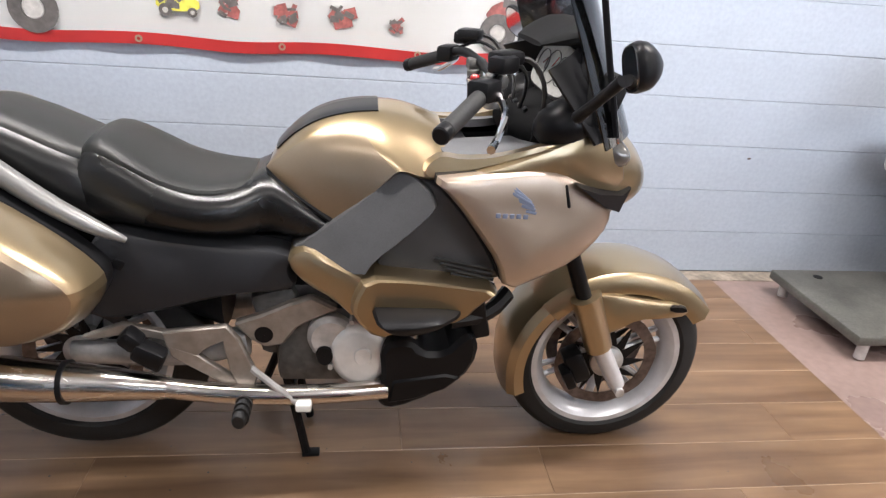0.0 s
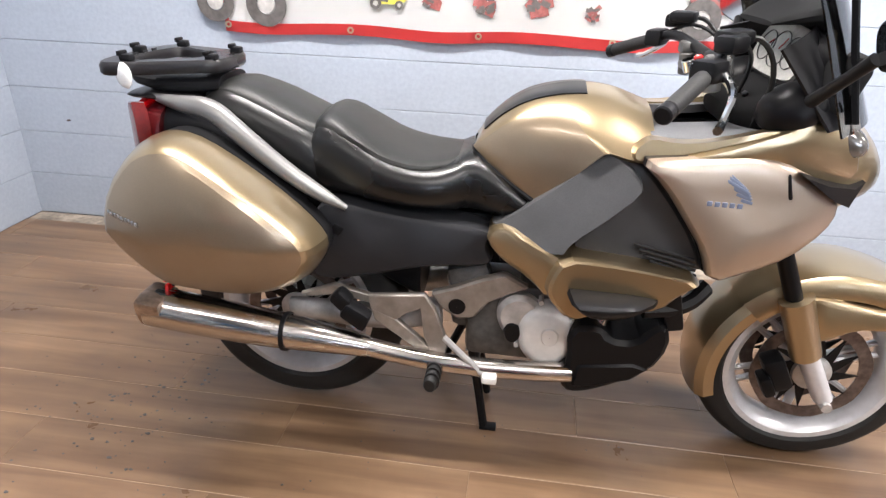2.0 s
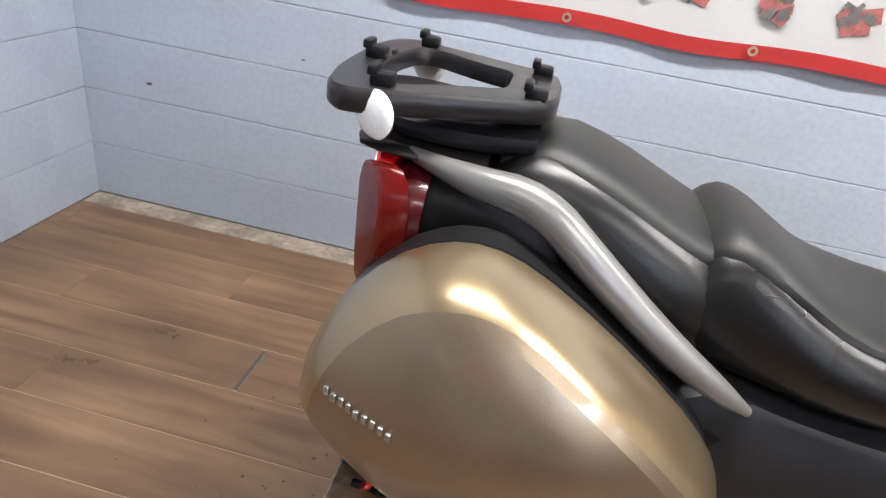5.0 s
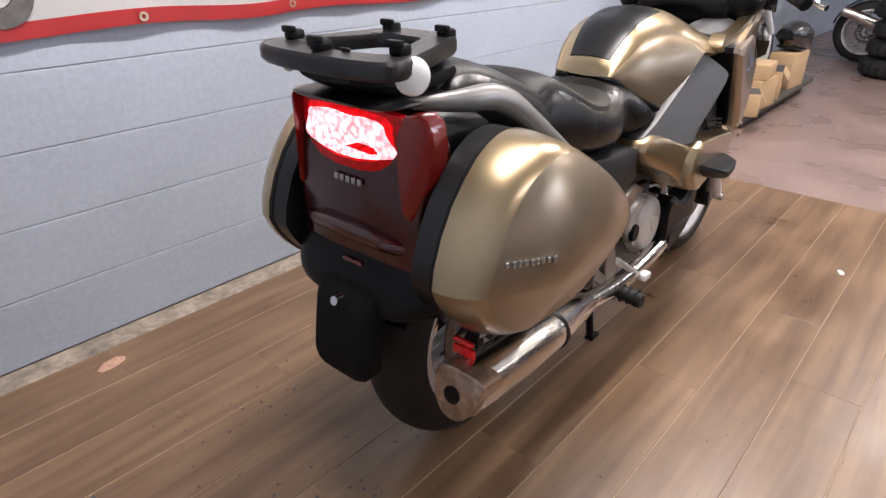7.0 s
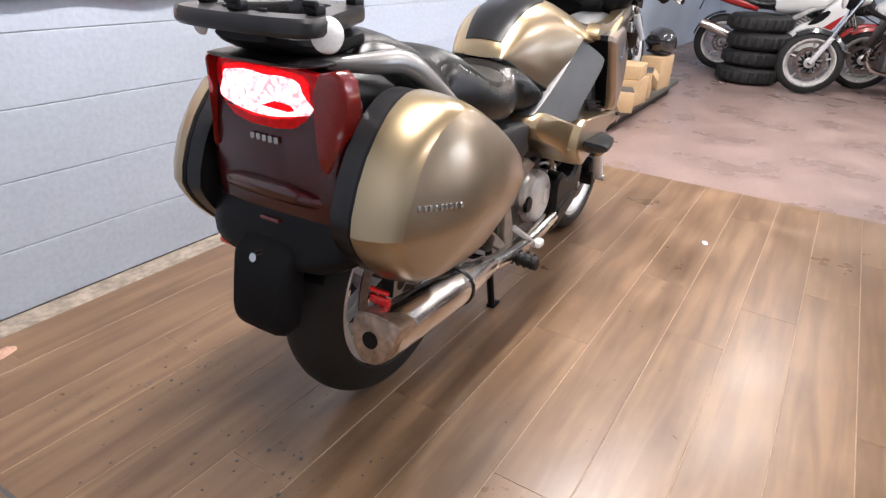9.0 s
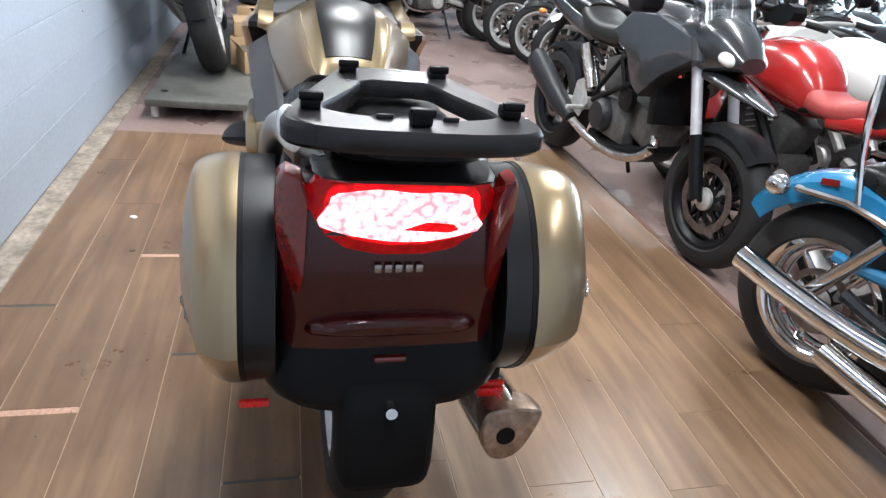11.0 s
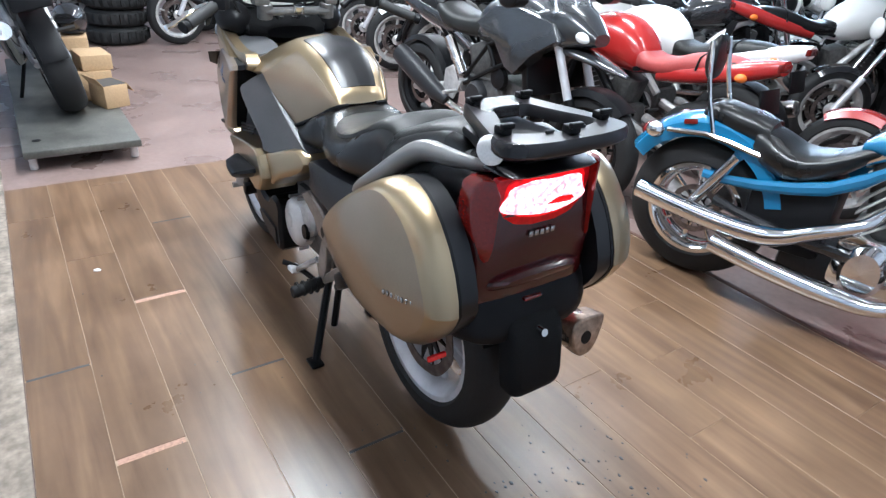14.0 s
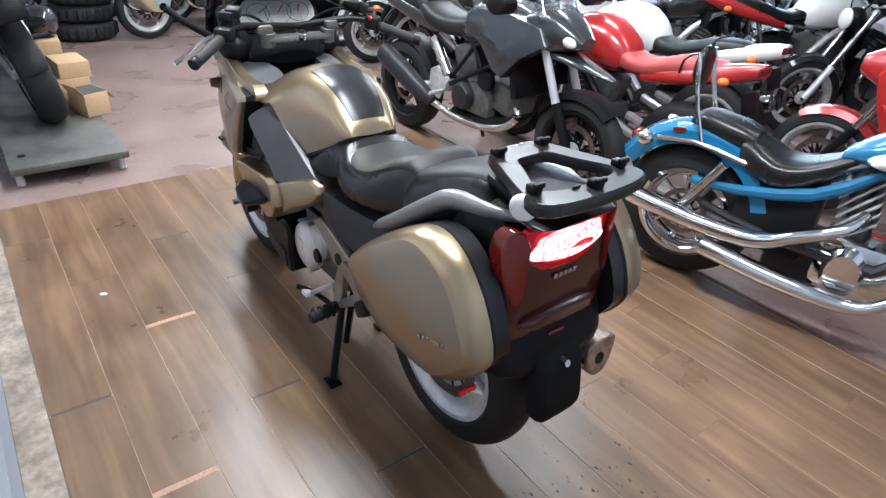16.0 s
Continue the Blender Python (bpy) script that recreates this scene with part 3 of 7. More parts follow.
def pannier(side, bike):
    body = part("pannier", pillow(grown(PANNIER, 0.985), 0.178, 0.222, 0.230, side, rings=((1.0, 0.0), (0.9, 1.0)), rounds=1), M_CASE, bike, "dark grey inner half of the side case")
    lid_bm = pillow(PANNIER, 0.231, 0.247, 0.384 if side < 0 else 0.330, side, rings=((1.0, 0.0), (0.992, 0.16), (0.977, 0.36), (0.957, 0.54), (0.932, 0.68), (0.905, 0.775), (0.875, 0.835), (0.80, 0.895), (0.65, 0.95), (0.40, 0.985), (0.15, 1.0)), rounds=1, center=(-0.05, 0.70))
    lid_bm.faces.ensure_lookup_table()
    for n, f in enumerate(lid_bm.faces):
        f.material_index = 1 if n >= 2 * len(PANNIER) * 7 and n != len(lid_bm.faces) - 2 else 0
    lid = part("lid", lid_bm, [M_GOLD, M_FACE_SHADED], body, "champagne gold side case lid with a dusty tan face darkened for shade", 16)
    cant(lid, side)
    part("seam", pillow(grown(PANNIER, 0.992), 0.222, 0.225, 0.2315, side, rings=((1.0, 0.0), (1.0, 1.0)), rounds=1), M_BLACK, body)
    part("latch", box((0.05, 0.012, 0.018), (-0.10, side * 0.272, 0.528), 0.004), M_BLACK, body)
    z0 = 0.732 if side < 0 else 0.690
    for k in range(9):
        x, z = -0.272 + 0.0108 * k, z0 - 0.0012 * k
        part("case_badge_bar", box((0.0070, 0.005, 0.012), (x, side * (surface(lid, x, z) + 0.001), z), 0.001, (0, 0, side * 9)), M_LETTER, body)


def cant(ob, side):
    """Lid faces turn in below the crease, above the shoulder and towards the ends."""
    for v in ob.data.vertices:
        x, y, z = v.co
        d = 0.42 * max(0.0, 0.672 - z) + 0.24 * max(0.0, z - 0.75) + 0.34 * max(0.0, -0.16 - x) + 0.16 * max(0.0, x - 0.02)
        if abs(y) > 0.247:
            v.co.y = side * (0.247 + (abs(y) - 0.247) * (1 - min(0.85, d / 0.145)))


STRIP = [(-0.30, -0.105, 0.897), (-0.195, -0.145, 0.893), (-0.10, -0.165, 0.893), (-0.02, -0.185, 0.835), (0.09, -0.19, 0.755), (0.18, -0.185, 0.700), (0.235, -0.172, 0.668)]
MID_PANEL = [(0.594, 0.698), (0.640, 0.728), (0.697, 0.776), (0.772, 0.842), (0.846, 0.916), (0.880, 0.908), (0.925, 0.868), (0.930, 0.845), (0.865, 0.775), (0.792, 0.705), (0.770, 0.664), (0.690, 0.684)]
FAIRING = [(0.905, 0.922), (0.973, 0.928), (1.064, 0.933), (1.141, 0.939), (1.209, 0.930), (1.272, 0.898), (1.336, 0.872), (1.357, 0.821), (1.339, 0.770), (1.273, 0.705), (1.187, 0.668), (1.101, 0.640), (1.075, 0.717), (1.024, 0.787), (0.965, 0.866)]
UPPER_FAIRING = [(0.915, 0.906), (1.059, 0.941), (1.201, 0.994), (1.255, 1.022), (1.329, 0.992), (1.385, 0.915), (1.359, 0.872), (1.286, 0.885), (1.225, 0.905), (1.154, 0.914), (1.075, 0.910)]
SURROUND = [(0.895, 0.925), (0.912, 0.944), (0.935, 0.958), (0.985, 0.950), (1.055, 0.955), (1.13, 0.974), (1.19, 0.992), (1.205, 0.984), (1.10, 0.950), (1.0, 0.923), (0.93, 0.903), (0.90, 0.905)]
COVER_REAR = [(0.590, 0.665), (0.604, 0.703), (0.641, 0.717), (0.709, 0.691), (0.790, 0.661), (0.800, 0.600), (0.762, 0.544), (0.704, 0.593), (0.633, 0.624)]
COVER_ARM = [(0.772, 0.678), (0.866, 0.676), (0.98, 0.664), (1.10, 0.646), (1.052, 0.612), (1.015, 0.566), (0.944, 0.548), (0.862, 0.535), (0.800, 0.512), (0.742, 0.575), (0.744, 0.62)]
SIDE_COVER = [(0.185, 0.742), (0.373, 0.706), (0.620, 0.693), (0.590, 0.642), (0.625, 0.590), (0.46, 0.580), (0.283, 0.528), (0.150, 0.505), (0.125, 0.560), (0.140, 0.670)]


def bodywork(side, bike):
    s = side
    part("grab_rail", tube([(x, s * -y, z) for x, y, z in STRIP], [0.009, 0.018, 0.023, 0.022, 0.020, 0.016, 0.006], 12, 2, 1.15), M_GRABRAIL, bike, "silver painted grab rail")
    # same paint as the tank; the panel's shade is put into its colour
    part("tank_panel", tank_piece(1, 23, 13, 28, s, 0.003, 0.010), M_FACE_SHADED, bike, "tank side panel in tan gold darkened for shade")
    part("tank_gasket", tube([(x, s * (y + 0.003), z - 0.004) for x, y, z in TANK_ROWS[0][1:]], 0.0065, 8, 2), M_BLACK, bike, "black gap under the tank edge")
    part("knee_panel", sheared(pillow(MID_PANEL, 0.05, 0.150, 0.163, s, rings=((1.0, 0.0), (0.99, 0.45), (0.975, 0.8), (0.955, 1.0)), rounds=1, slope=0.30, center=(0.78, 0.78)), 0.46, 0.66, s), M_KNEE, bike, "dark grained knee panel", 24)
    part("vent_recess", pillow([(0.870, 0.905), (0.915, 0.905), (0.975, 0.845), (1.040, 0.765), (1.095, 0.672), (1.10, 0.640), (0.975, 0.655), (0.80, 0.662), (0.82, 0.74)], 0.05, 0.196, 0.204, s, rings=((1.0, 0.0), (0.9, 1.0)), rounds=1), M_KNEE, bike, "dark grey recess behind the fairing")
    for k in range(5):
        z = 0.698 - 0.0135 * k
        part("vent_slat", tube([(0.935 + 0.014 * k, s * 0.214, z + 0.008), (1.072 + 0.004 * k, s * 0.222, z - 0.016)], 0.0042, 6, 0), M_DARK, bike)
    part("fairing_liner", sheared(pillow(grown(FAIRING, 0.985, -0.005), 0.10, 0.245, 0.250, s, rings=((1.0, 0.0), (0.96, 1.0)), rounds=1), -0.18, 1.02, s), M_BLACK, bike, "black inner face of the fairing")
    fair = part("side_fairing", sheared(pillow(FAIRING, 0.246, 0.253, 0.284, s, rings=((1.0, 0.0), (0.99, 0.25), (0.965, 0.5), (0.91, 0.74), (0.82, 0.87), (0.5, 0.97), (0.25, 1.0)), rounds=1, slope=0.05, center=(1.18, 0.80)), -0.18, 1.02, s), M_TAN, bike, "champagne side fairing", 26)
    part("slit", box((0.010, 0.006, 0.058), (1.225, s * (surface(fair, 1.225, 0.875) + 0.001), 0.875), 0.004, (0, -16, s * 12)), M_BLACK, fair)
    for k in range(6):
        part("wing_bar", box((0.080 - 0.011 * k, 0.003, 0.007), (1.100 + 0.008 * k, s * (surface(fair, 1.10 + 0.008 * k, 0.895 - 0.0105 * k) + 0.0015), 0.895 - 0.0105 * k), 0.001, (0, 38 - 5 * k, 0)), M_BADGE, fair)
    for k in range(5):
        x, z = 1.062 + 0.0165 * k, 0.838 - 0.0015 * k
        part("name_bar", box((0.011, 0.003, 0.011), (x, s * (surface(fair, x, z) + 0.0015), z), 0.001), M_BADGE, fair)
    part("upper_fairing", sheared(pillow(UPPER_FAIRING, 0.190, 0.215, 0.246, s, rings=((1.0, 0.0), (0.985, 0.35), (0.95, 0.62), (0.86, 0.82), (0.5, 0.96), (0.25, 1.0)), rounds=1, slope=-0.06, center=(1.20, 0.945)), -0.16, 1.12, s), M_GOLD, bike, "gold upper fairing", 26)
    part("cockpit_surround", pillow(SURROUND, 0.192, 0.205, 0.232, s, rings=((1.0, 0.0), (0.985, 0.5), (0.95, 0.85), (0.88, 1.0)), rounds=1, slope=0.12, center=(0.93, 0.96)), M_GOLD, bike, "gold cockpit surround", 26)
    part("lower_cover", sheared(pillow(COVER_REAR, 0.06, 0.170, 0.196, s, rings=((1.0, 0.0), (0.975, 0.35), (0.92, 0.68), (0.8, 0.86), (0.5, 0.97), (0.25, 1.0)), rounds=1), 0.36, 0.62, s), M_GOLD, bike, "gold lower cowl", 26)
    part("lower_cowl", pillow(COVER_ARM, 0.14, 0.238, 0.272, s, rings=((1.0, 0.0), (0.985, 0.5), (0.955, 0.85), (0.90, 1.0)), rounds=1, center=(0.90, 0.605)), M_GOLD, bike, "gold lower cowl arm", 24)
    part("cowl_insert", pillow([(0.777, 0.607), (0.861, 0.606), (0.964, 0.603), (1.01, 0.593), (0.97, 0.566), (0.895, 0.550), (0.841, 0.556)], 0.10, 0.272, 0.345, s, rings=((1.0, 0.0), (0.93, 0.3), (0.72, 0.75), (0.4, 0.95), (0.15, 1.0)), rounds=1, center=(0.825, 0.590)), M_BLACK, bike, "black bumper insert")
    part("side_cover", pillow(SIDE_COVER, 0.05, 0.152, 0.172, s, rings=((1.0, 0.0), (0.97, 0.6), (0.85, 1.0))), M_DARK, bike, "dark grey side cover")
    part("cover_catch", box((0.03, 0.01, 0.03), (0.205, s * 0.165, 0.60), 0.006, (0, 30, 0)), M_BLACK, bike)
    part("footrest_plate", join(plate([(0.29, 0.425), (0.444, 0.445), (0.475, 0.40), (0.455, 0.385), (0.44, 0.405), (0.40, 0.385), (0.37, 0.36), (0.30, 0.385)], s * 0.15, s * 0.172), plate([(0.43, 0.42), (0.472, 0.405), (0.512, 0.315), (0.497, 0.275), (0.47, 0.275), (0.445, 0.33)], s * 0.15, s * 0.172), plate([(0.30, 0.39), (0.37, 0.362), (0.475, 0.297), (0.48, 0.27), (0.31, 0.355)], s * 0.15, s * 0.170), plate([(0.10, 0.383), (0.195, 0.432), (0.30, 0.42), (0.30, 0.395), (0.21, 0.405), (0.13, 0.38)], s * 0.14, s * 0.16)), M_TAUPE, bike, "taupe cast footrest plate")
    part("pillion_hanger", join(box((0.075, 0.05, 0.05), (0.265, s * 0.19, 0.375), 0.012, (0, 25, 0)), box((0.05, 0.05, 0.045), (0.225, s * 0.185, 0.41), 0.012, (0, 40, 0))), M_BLACK, bike)
    peg = part("footpeg", rod((0.485, s * 0.165, 0.275), (0.478, s * 0.275, 0.27), 0.017, 12, 0.003), M_RUBBER, bike)
    for k in range(4):
        part("peg_rib", lathe([(0.0165, -0.003), (0.021, -0.003), (0.021, 0.003), (0.0165, 0.003)], (0.482, s * (0.19 + 0.022 * k), 0.2725), 12), M_RUBBER, peg)
    part("foot_lever", tube([(0.50, s * 0.175, 0.335), (0.56, s * 0.19, 0.30), (0.615, s * 0.2, 0.268)], 0.008, 8, 1), M_ALLOY, bike)
    part("lever_pad", box((0.04, 0.035, 0.018), (0.628, s * 0.205, 0.268), 0.006), M_WHITE, bike)
    # front: fork, brake, mirror, grip
    leg = part("fork_leg", tube([(1.502, s * 0.092, 0.27), (1.415, s * 0.094, 0.425)], [0.024, 0.026], 14, 0), M_SILVER, bike, "silver fork leg")
    part("fork_cover", tube([(1.425, s * 0.096, 0.40), (1.36, s * 0.098, 0.56)], [0.034, 0.037], 14, 0, 1.2), M_GOLD, bike, "gold fork cover")
    part("stanchion", tube([(1.36, s * 0.094, 0.55), (1.22, s * 0.094, 0.87)], 0.021, 12, 0), M_BLACK, bike)
    part("axle_nut", rod((1.502, s * 0.075, 0.262), (1.502, s * 0.125, 0.262), 0.014, 8), M_ALLOY, leg)
    part("caliper", join(box((0.10, 0.05, 0.055), (1.375, s * 0.085, 0.33), 0.012, (0, 62, 0)), box((0.06, 0.045, 0.03), (1.35, s * 0.1, 0.30), 0.008, (0, 62, 0))), M_BLACK, leg, "black brake caliper")
    part("mirror_stalk", tube([(1.235, s * 0.225, 0.975), (1.245, s * 0.31, 1.03), (1.262, s * 0.36, 1.075)], [0.014, 0.011, 0.013], 10, 1), M_BLACK, bike)
    head = part("mirror", moved(loft([(-0.010, -0.040, 0.042, 0.080, 3.4), (0.0, -0.044, 0.046, 0.085, 3.2), (0.018, -0.041, 0.041, 0.077, 2.8), (0.036, -0.026, 0.024, 0.046, 2.3), (0.044, -0.01, 0.01, 0.018, 2.0)], 24), pose(1.262, s * 0.408, 1.105, s * 12, -14, s * 12)), M_BLACK, bike, "black mirror housing")
    part("mirror_glass", moved(loft([(-0.0115, -0.036, 0.038, 0.075, 3.4), (-0.0105, -0.036, 0.038, 0.075, 3.4)], 24), pose(1.262, s * 0.408, 1.105, s * 12, -14, s * 12)), M_CHROME, head)
    grip = part("grip", rod((0.925, s * 0.385, 0.985), (1.005, s * 0.275, 1.02), 0.018, 14, 0.004), M_RUBBER, bike, "ribbed black grip")
    part("bar_end", rod((0.912, s * 0.403, 0.979), (0.925, s * 0.385, 0.985), 0.019, 14, 0.003), M_BLACK, grip)
    part("handlebar", tube([(0.99, s * 0.295, 1.014), (1.05, s * 0.21, 1.045), (1.08, s * 0.10, 1.03), (1.09, 0, 1.02)], 0.0125, 10, 2), M_BLACK, bike)
    part("switch_block", join(box((0.05, 0.06, 0.045), (1.018, s * 0.255, 1.03), 0.01, (0, 0, s * -38)), box((0.055, 0.05, 0.035), (1.06, s * 0.225, 1.075), 0.01, (0, 0, s * -38))), M_BLACK, bike)
    part("hand_lever", tube([(1.045, s * 0.25, 1.025), (1.055, s * 0.33, 1.0), (1.02, s * 0.40, 0.965), (1.005, s * 0.43, 0.958)], [0.009, 0.008, 0.007, 0.009], 8, 2), M_CHROME, bike, "polished hand lever")
    # tail lamps
    leaf = smooth_line([(0.134, 0.945), (0.174, 0.950), (0.181, 0.880), (0.172, 0.810), (0.154, 0.758), (0.140, 0.768), (0.135, 0.845)], 1)
    part("indicator_lens", skin(bmesh.new(), [[(x + 3.2 * max(0.0, y - 0.125) ** 1.5, s * (0.15 + (y - 0.15) * g), 0.86 + (z - 0.86) * g) for y, z in leaf] for x, g in ((-0.316, 0.90), (-0.313, 0.97), (-0.306, 1.0), (-0.275, 1.0))]), M_SIDELENS, bike, "lit red indicator lens", 40)
    part("round_reflector", moved(ball((0, 0, 0), (0.012, 0.031, 0.031), 20), pose(-0.325, s * 0.150, 0.955, 0, 0, s * -62)), M_LENS, bike, "pale round lens on the rack")


bike = thing("touring_motorcycle", BIKE, "champagne gold touring motorcycle with side cases, parked on laminate floor", "motorcycle")
wheel("rear_wheel", RW, 0.318, 0.074, 0.222, bike, spokes=6).location.z = 0.03
wheel("front_wheel", FW, 0.298, 0.06, 0.224, bike, spokes=6, disc=0.155)
both(pannier, bike)
both(bodywork, bike)

# tank, seat and middle
part("fuel_tank", tank_piece(0, TANK_NU, 0, TANK_NV, 1, 0.0, 0.012, True), M_GOLD, bike, "gold fuel tank", 60)
part("tank_filling", loft([(0.60, 0.70, 0.80, 0.10, 3.0), (0.72, 0.66, 0.86, 0.12, 3.0), (0.90, 0.66, 0.86, 0.15, 3.0), (1.04, 0.70, 0.86, 0.14, 3.0)], 20), M_BLACK, bike)
part("tank_pad", tank_piece(7, 26, 0, 8, 1, 0.0035, 0.007, True), M_CASE, bike, "black tank pad", 60)
part("filler_cap", lathe([(0.001, -0.012), (0.045, -0.012), (0.05, 0.0), (0.045, 0.012), (0.001, 0.012)], (0, 0, 0), 28), M_DISC, bike, "round fuel cap").matrix_local = pose(0.86, 0, 0.978, 90, 0, 0)
part("rider_seat", loft([(0.10, 0.70, 0.79, 0.12, 3.0), (0.14, 0.68, 0.865, 0.14, 3.0), (0.18, 0.67, 0.882, 0.145, 3.0), (0.24, 0.665, 0.855, 0.16, 2.8), (0.32, 0.66, 0.806, 0.172, 2.8), (0.41, 0.655, 0.78, 0.17, 2.8), (0.49, 0.65, 0.786, 0.15, 2.8), (0.545, 0.65, 0.815, 0.115, 3.0), (0.60, 0.65, 0.79, 0.142, 3.2), (0.70, 0.645, 0.72, 0.15, 3.0)], 28), M_SEAT, bike, "black rider seat")
part("rider_seat_top", loft([(0.125, 0.80, 0.852, 0.10, 2.6), (0.16, 0.80, 0.887, 0.118, 2.6), (0.20, 0.80, 0.881, 0.13, 2.6), (0.26, 0.78, 0.847, 0.14, 2.6), (0.33, 0.76, 0.806, 0.145, 2.6), (0.41, 0.75, 0.787, 0.14, 2.6), (0.50, 0.75, 0.792, 0.10, 2.6), (0.54, 0.77, 0.806, 0.05, 2.6)], 24), M_SEAT_TOP, bike, "worn grey seat top")
part("pillion_seat", loft([(-0.205, 0.80, 0.86, 0.06, 2.6), (-0.16, 0.77, 0.915, 0.11, 2.8), (-0.09, 0.74, 0.94, 0.13, 2.8), (0.0, 0.71, 0.915, 0.145, 2.8), (0.09, 0.68, 0.875, 0.15, 2.8), (0.15, 0.67, 0.845, 0.14, 2.8), (0.19, 0.66, 0.80, 0.12, 2.8)], 28), M_SEAT, bike, "black pillion seat")
part("pillion_seat_top", loft([(-0.165, 0.86, 0.921, 0.07, 2.6), (-0.09, 0.86, 0.947, 0.10, 2.6), (0.0, 0.84, 0.922, 0.115, 2.6), (0.09, 0.80, 0.883, 0.12, 2.6), (0.14, 0.80, 0.862, 0.11, 2.6)], 24), M_SEAT_TOP, bike, "worn grey pillion seat top")
part("frame_core", join(box((0.60, 0.16, 0.16), (0.42, 0, 0.57), 0.02), box((0.45, 0.18, 0.22), (0.85, 0, 0.62), 0.02), box((0.35, 0.14, 0.18), (0.0, 0, 0.66), 0.02)), M_BLACK, bike)
part("swing_arm", join(tube([(RW, -0.105, 0.318), (0.30, -0.10, 0.33), (0.48, -0.09, 0.36)], [0.022, 0.03, 0.035], 10, 1), tube([(RW, 0.105, 0.318), (0.30, 0.10, 0.33), (0.48, 0.09, 0.36)], [0.022, 0.03, 0.035], 10, 1)), M_ALLOY, bike)
part("inner_mudguard", loft([(-0.10, 0.52, 0.70, 0.09, 3.0), (0.05, 0.56, 0.72, 0.10, 3.0), (0.30, 0.42, 0.70, 0.10, 3.0), (0.42, 0.36, 0.66, 0.10, 3.0)], 16), M_BLACK, bike)

# engine
part("engine_block", join(box((0.30, 0.20, 0.20), (0.70, 0, 0.36), 0.02), box((0.20, 0.17, 0.22), (0.60, 0, 0.42), 0.03), box((0.16, 0.16, 0.2), (0.83, 0, 0.45), 0.02, (0, 30, 0)), box((0.12, 0.22, 0.12), (0.56, 0, 0.45), 0.02, (0, -15, 0))), M_ENGINE, bike, "dirty grey engine casting")
for s in (-1, 1):
    cover = part("clutch_cover", lathe([(0.001, s * 0.152), (0.055, s * 0.150), (0.072, s * 0.14), (0.08, s * 0.125), (0.08, s * 0.09), (0.001, s * 0.09)], (0.768, 0, 0.352), 32), M_COVER, bike, "pale alloy clutch cover")
    part("cover_boss", lathe([(0.001, s * 0.158), (0.02, s * 0.157), (0.024, s * 0.15), (0.001, s * 0.15)], (0.775, 0, 0.352), 20), M_COVER, cover)
    part("crank_cover", lathe([(0.001, s * 0.135), (0.05, s * 0.133), (0.062, s * 0.12), (0.062, s * 0.09), (0.001, s * 0.09)], (0.695, 0, 0.385), 28), M_ALLOY, bike)
    part("oil_window", lathe([(0.001, s * 0.142), (0.02, s * 0.142), (0.024, s * 0.13), (0.001, s * 0.13)], (0.678, 0, 0.345), 20), M_BLACK, bike)
    for k in range(7):
        a = 2 * math.pi * k / 7
        part("cover_bolt", rod((0.768 + 0.085 * math.cos(a), s * 0.10, 0.352 + 0.085 * math.sin(a)), (0.768 + 0.085 * math.cos(a), s * 0.132, 0.352 + 0.085 * math.sin(a)), 0.007, 6), M_ALLOY, cover)
    part("frame_plate", plate([(0.452, 0.43), (0.52, 0.455), (0.591, 0.488), (0.649, 0.508), (0.717, 0.474), (0.664, 0.45), (0.61, 0.42), (0.575, 0.37), (0.53, 0.36), (0.492, 0.384)], s * 0.105, s * 0.135, 0, 0.006), M_TAUPE, bike, "taupe cast frame plate")
    part("plate_hole", lathe([(0.001, s * 0.138), (0.022, s * 0.138), (0.026, s * 0.13), (0.001, s * 0.13)], (0.527, 0, 0.40), 20), M_BLACK, bike)
part("belly_pan", plate(smooth_line([(0.815, 0.449), (0.898, 0.464), (0.925, 0.424), (0.988, 0.425), (1.022, 0.470), (1.058, 0.487), (1.074, 0.418), (1.035, 0.335), (0.908, 0.262), (0.829, 0.242), (0.812, 0.291), (0.827, 0.338)], 1), -0.195, 0.195, 0, 0.012), M_BLACK, bike, "black belly pan", 25)
part("belly_step", plate([(0.85, 0.345), (0.99, 0.365), (1.035, 0.352), (0.99, 0.312), (0.91, 0.282), (0.84, 0.270)], -0.201, 0.201, 0, 0.008), M_BLACK, bike)
part("radiator", join(box((0.05, 0.30, 0.24), (1.06, 0, 0.52), 0.01, (0, -12, 0)), tube([(1.02, -0.10, 0.47), (0.95, -0.12, 0.42), (0.90, -0.1, 0.40)], 0.016, 8), tube([(1.0, -0.15, 0.455), (1.1, -0.13, 0.46), (1.17, -0.08, 0.50)], 0.02, 8)), M_BLACK, bike)
part("header_pipe", tube([(0.88, -0.05, 0.40), (0.92, -0.10, 0.43), (0.90, -0.12, 0.38), (0.84, -0.15, 0.265)], 0.02, 10), M_STEEL, bike)

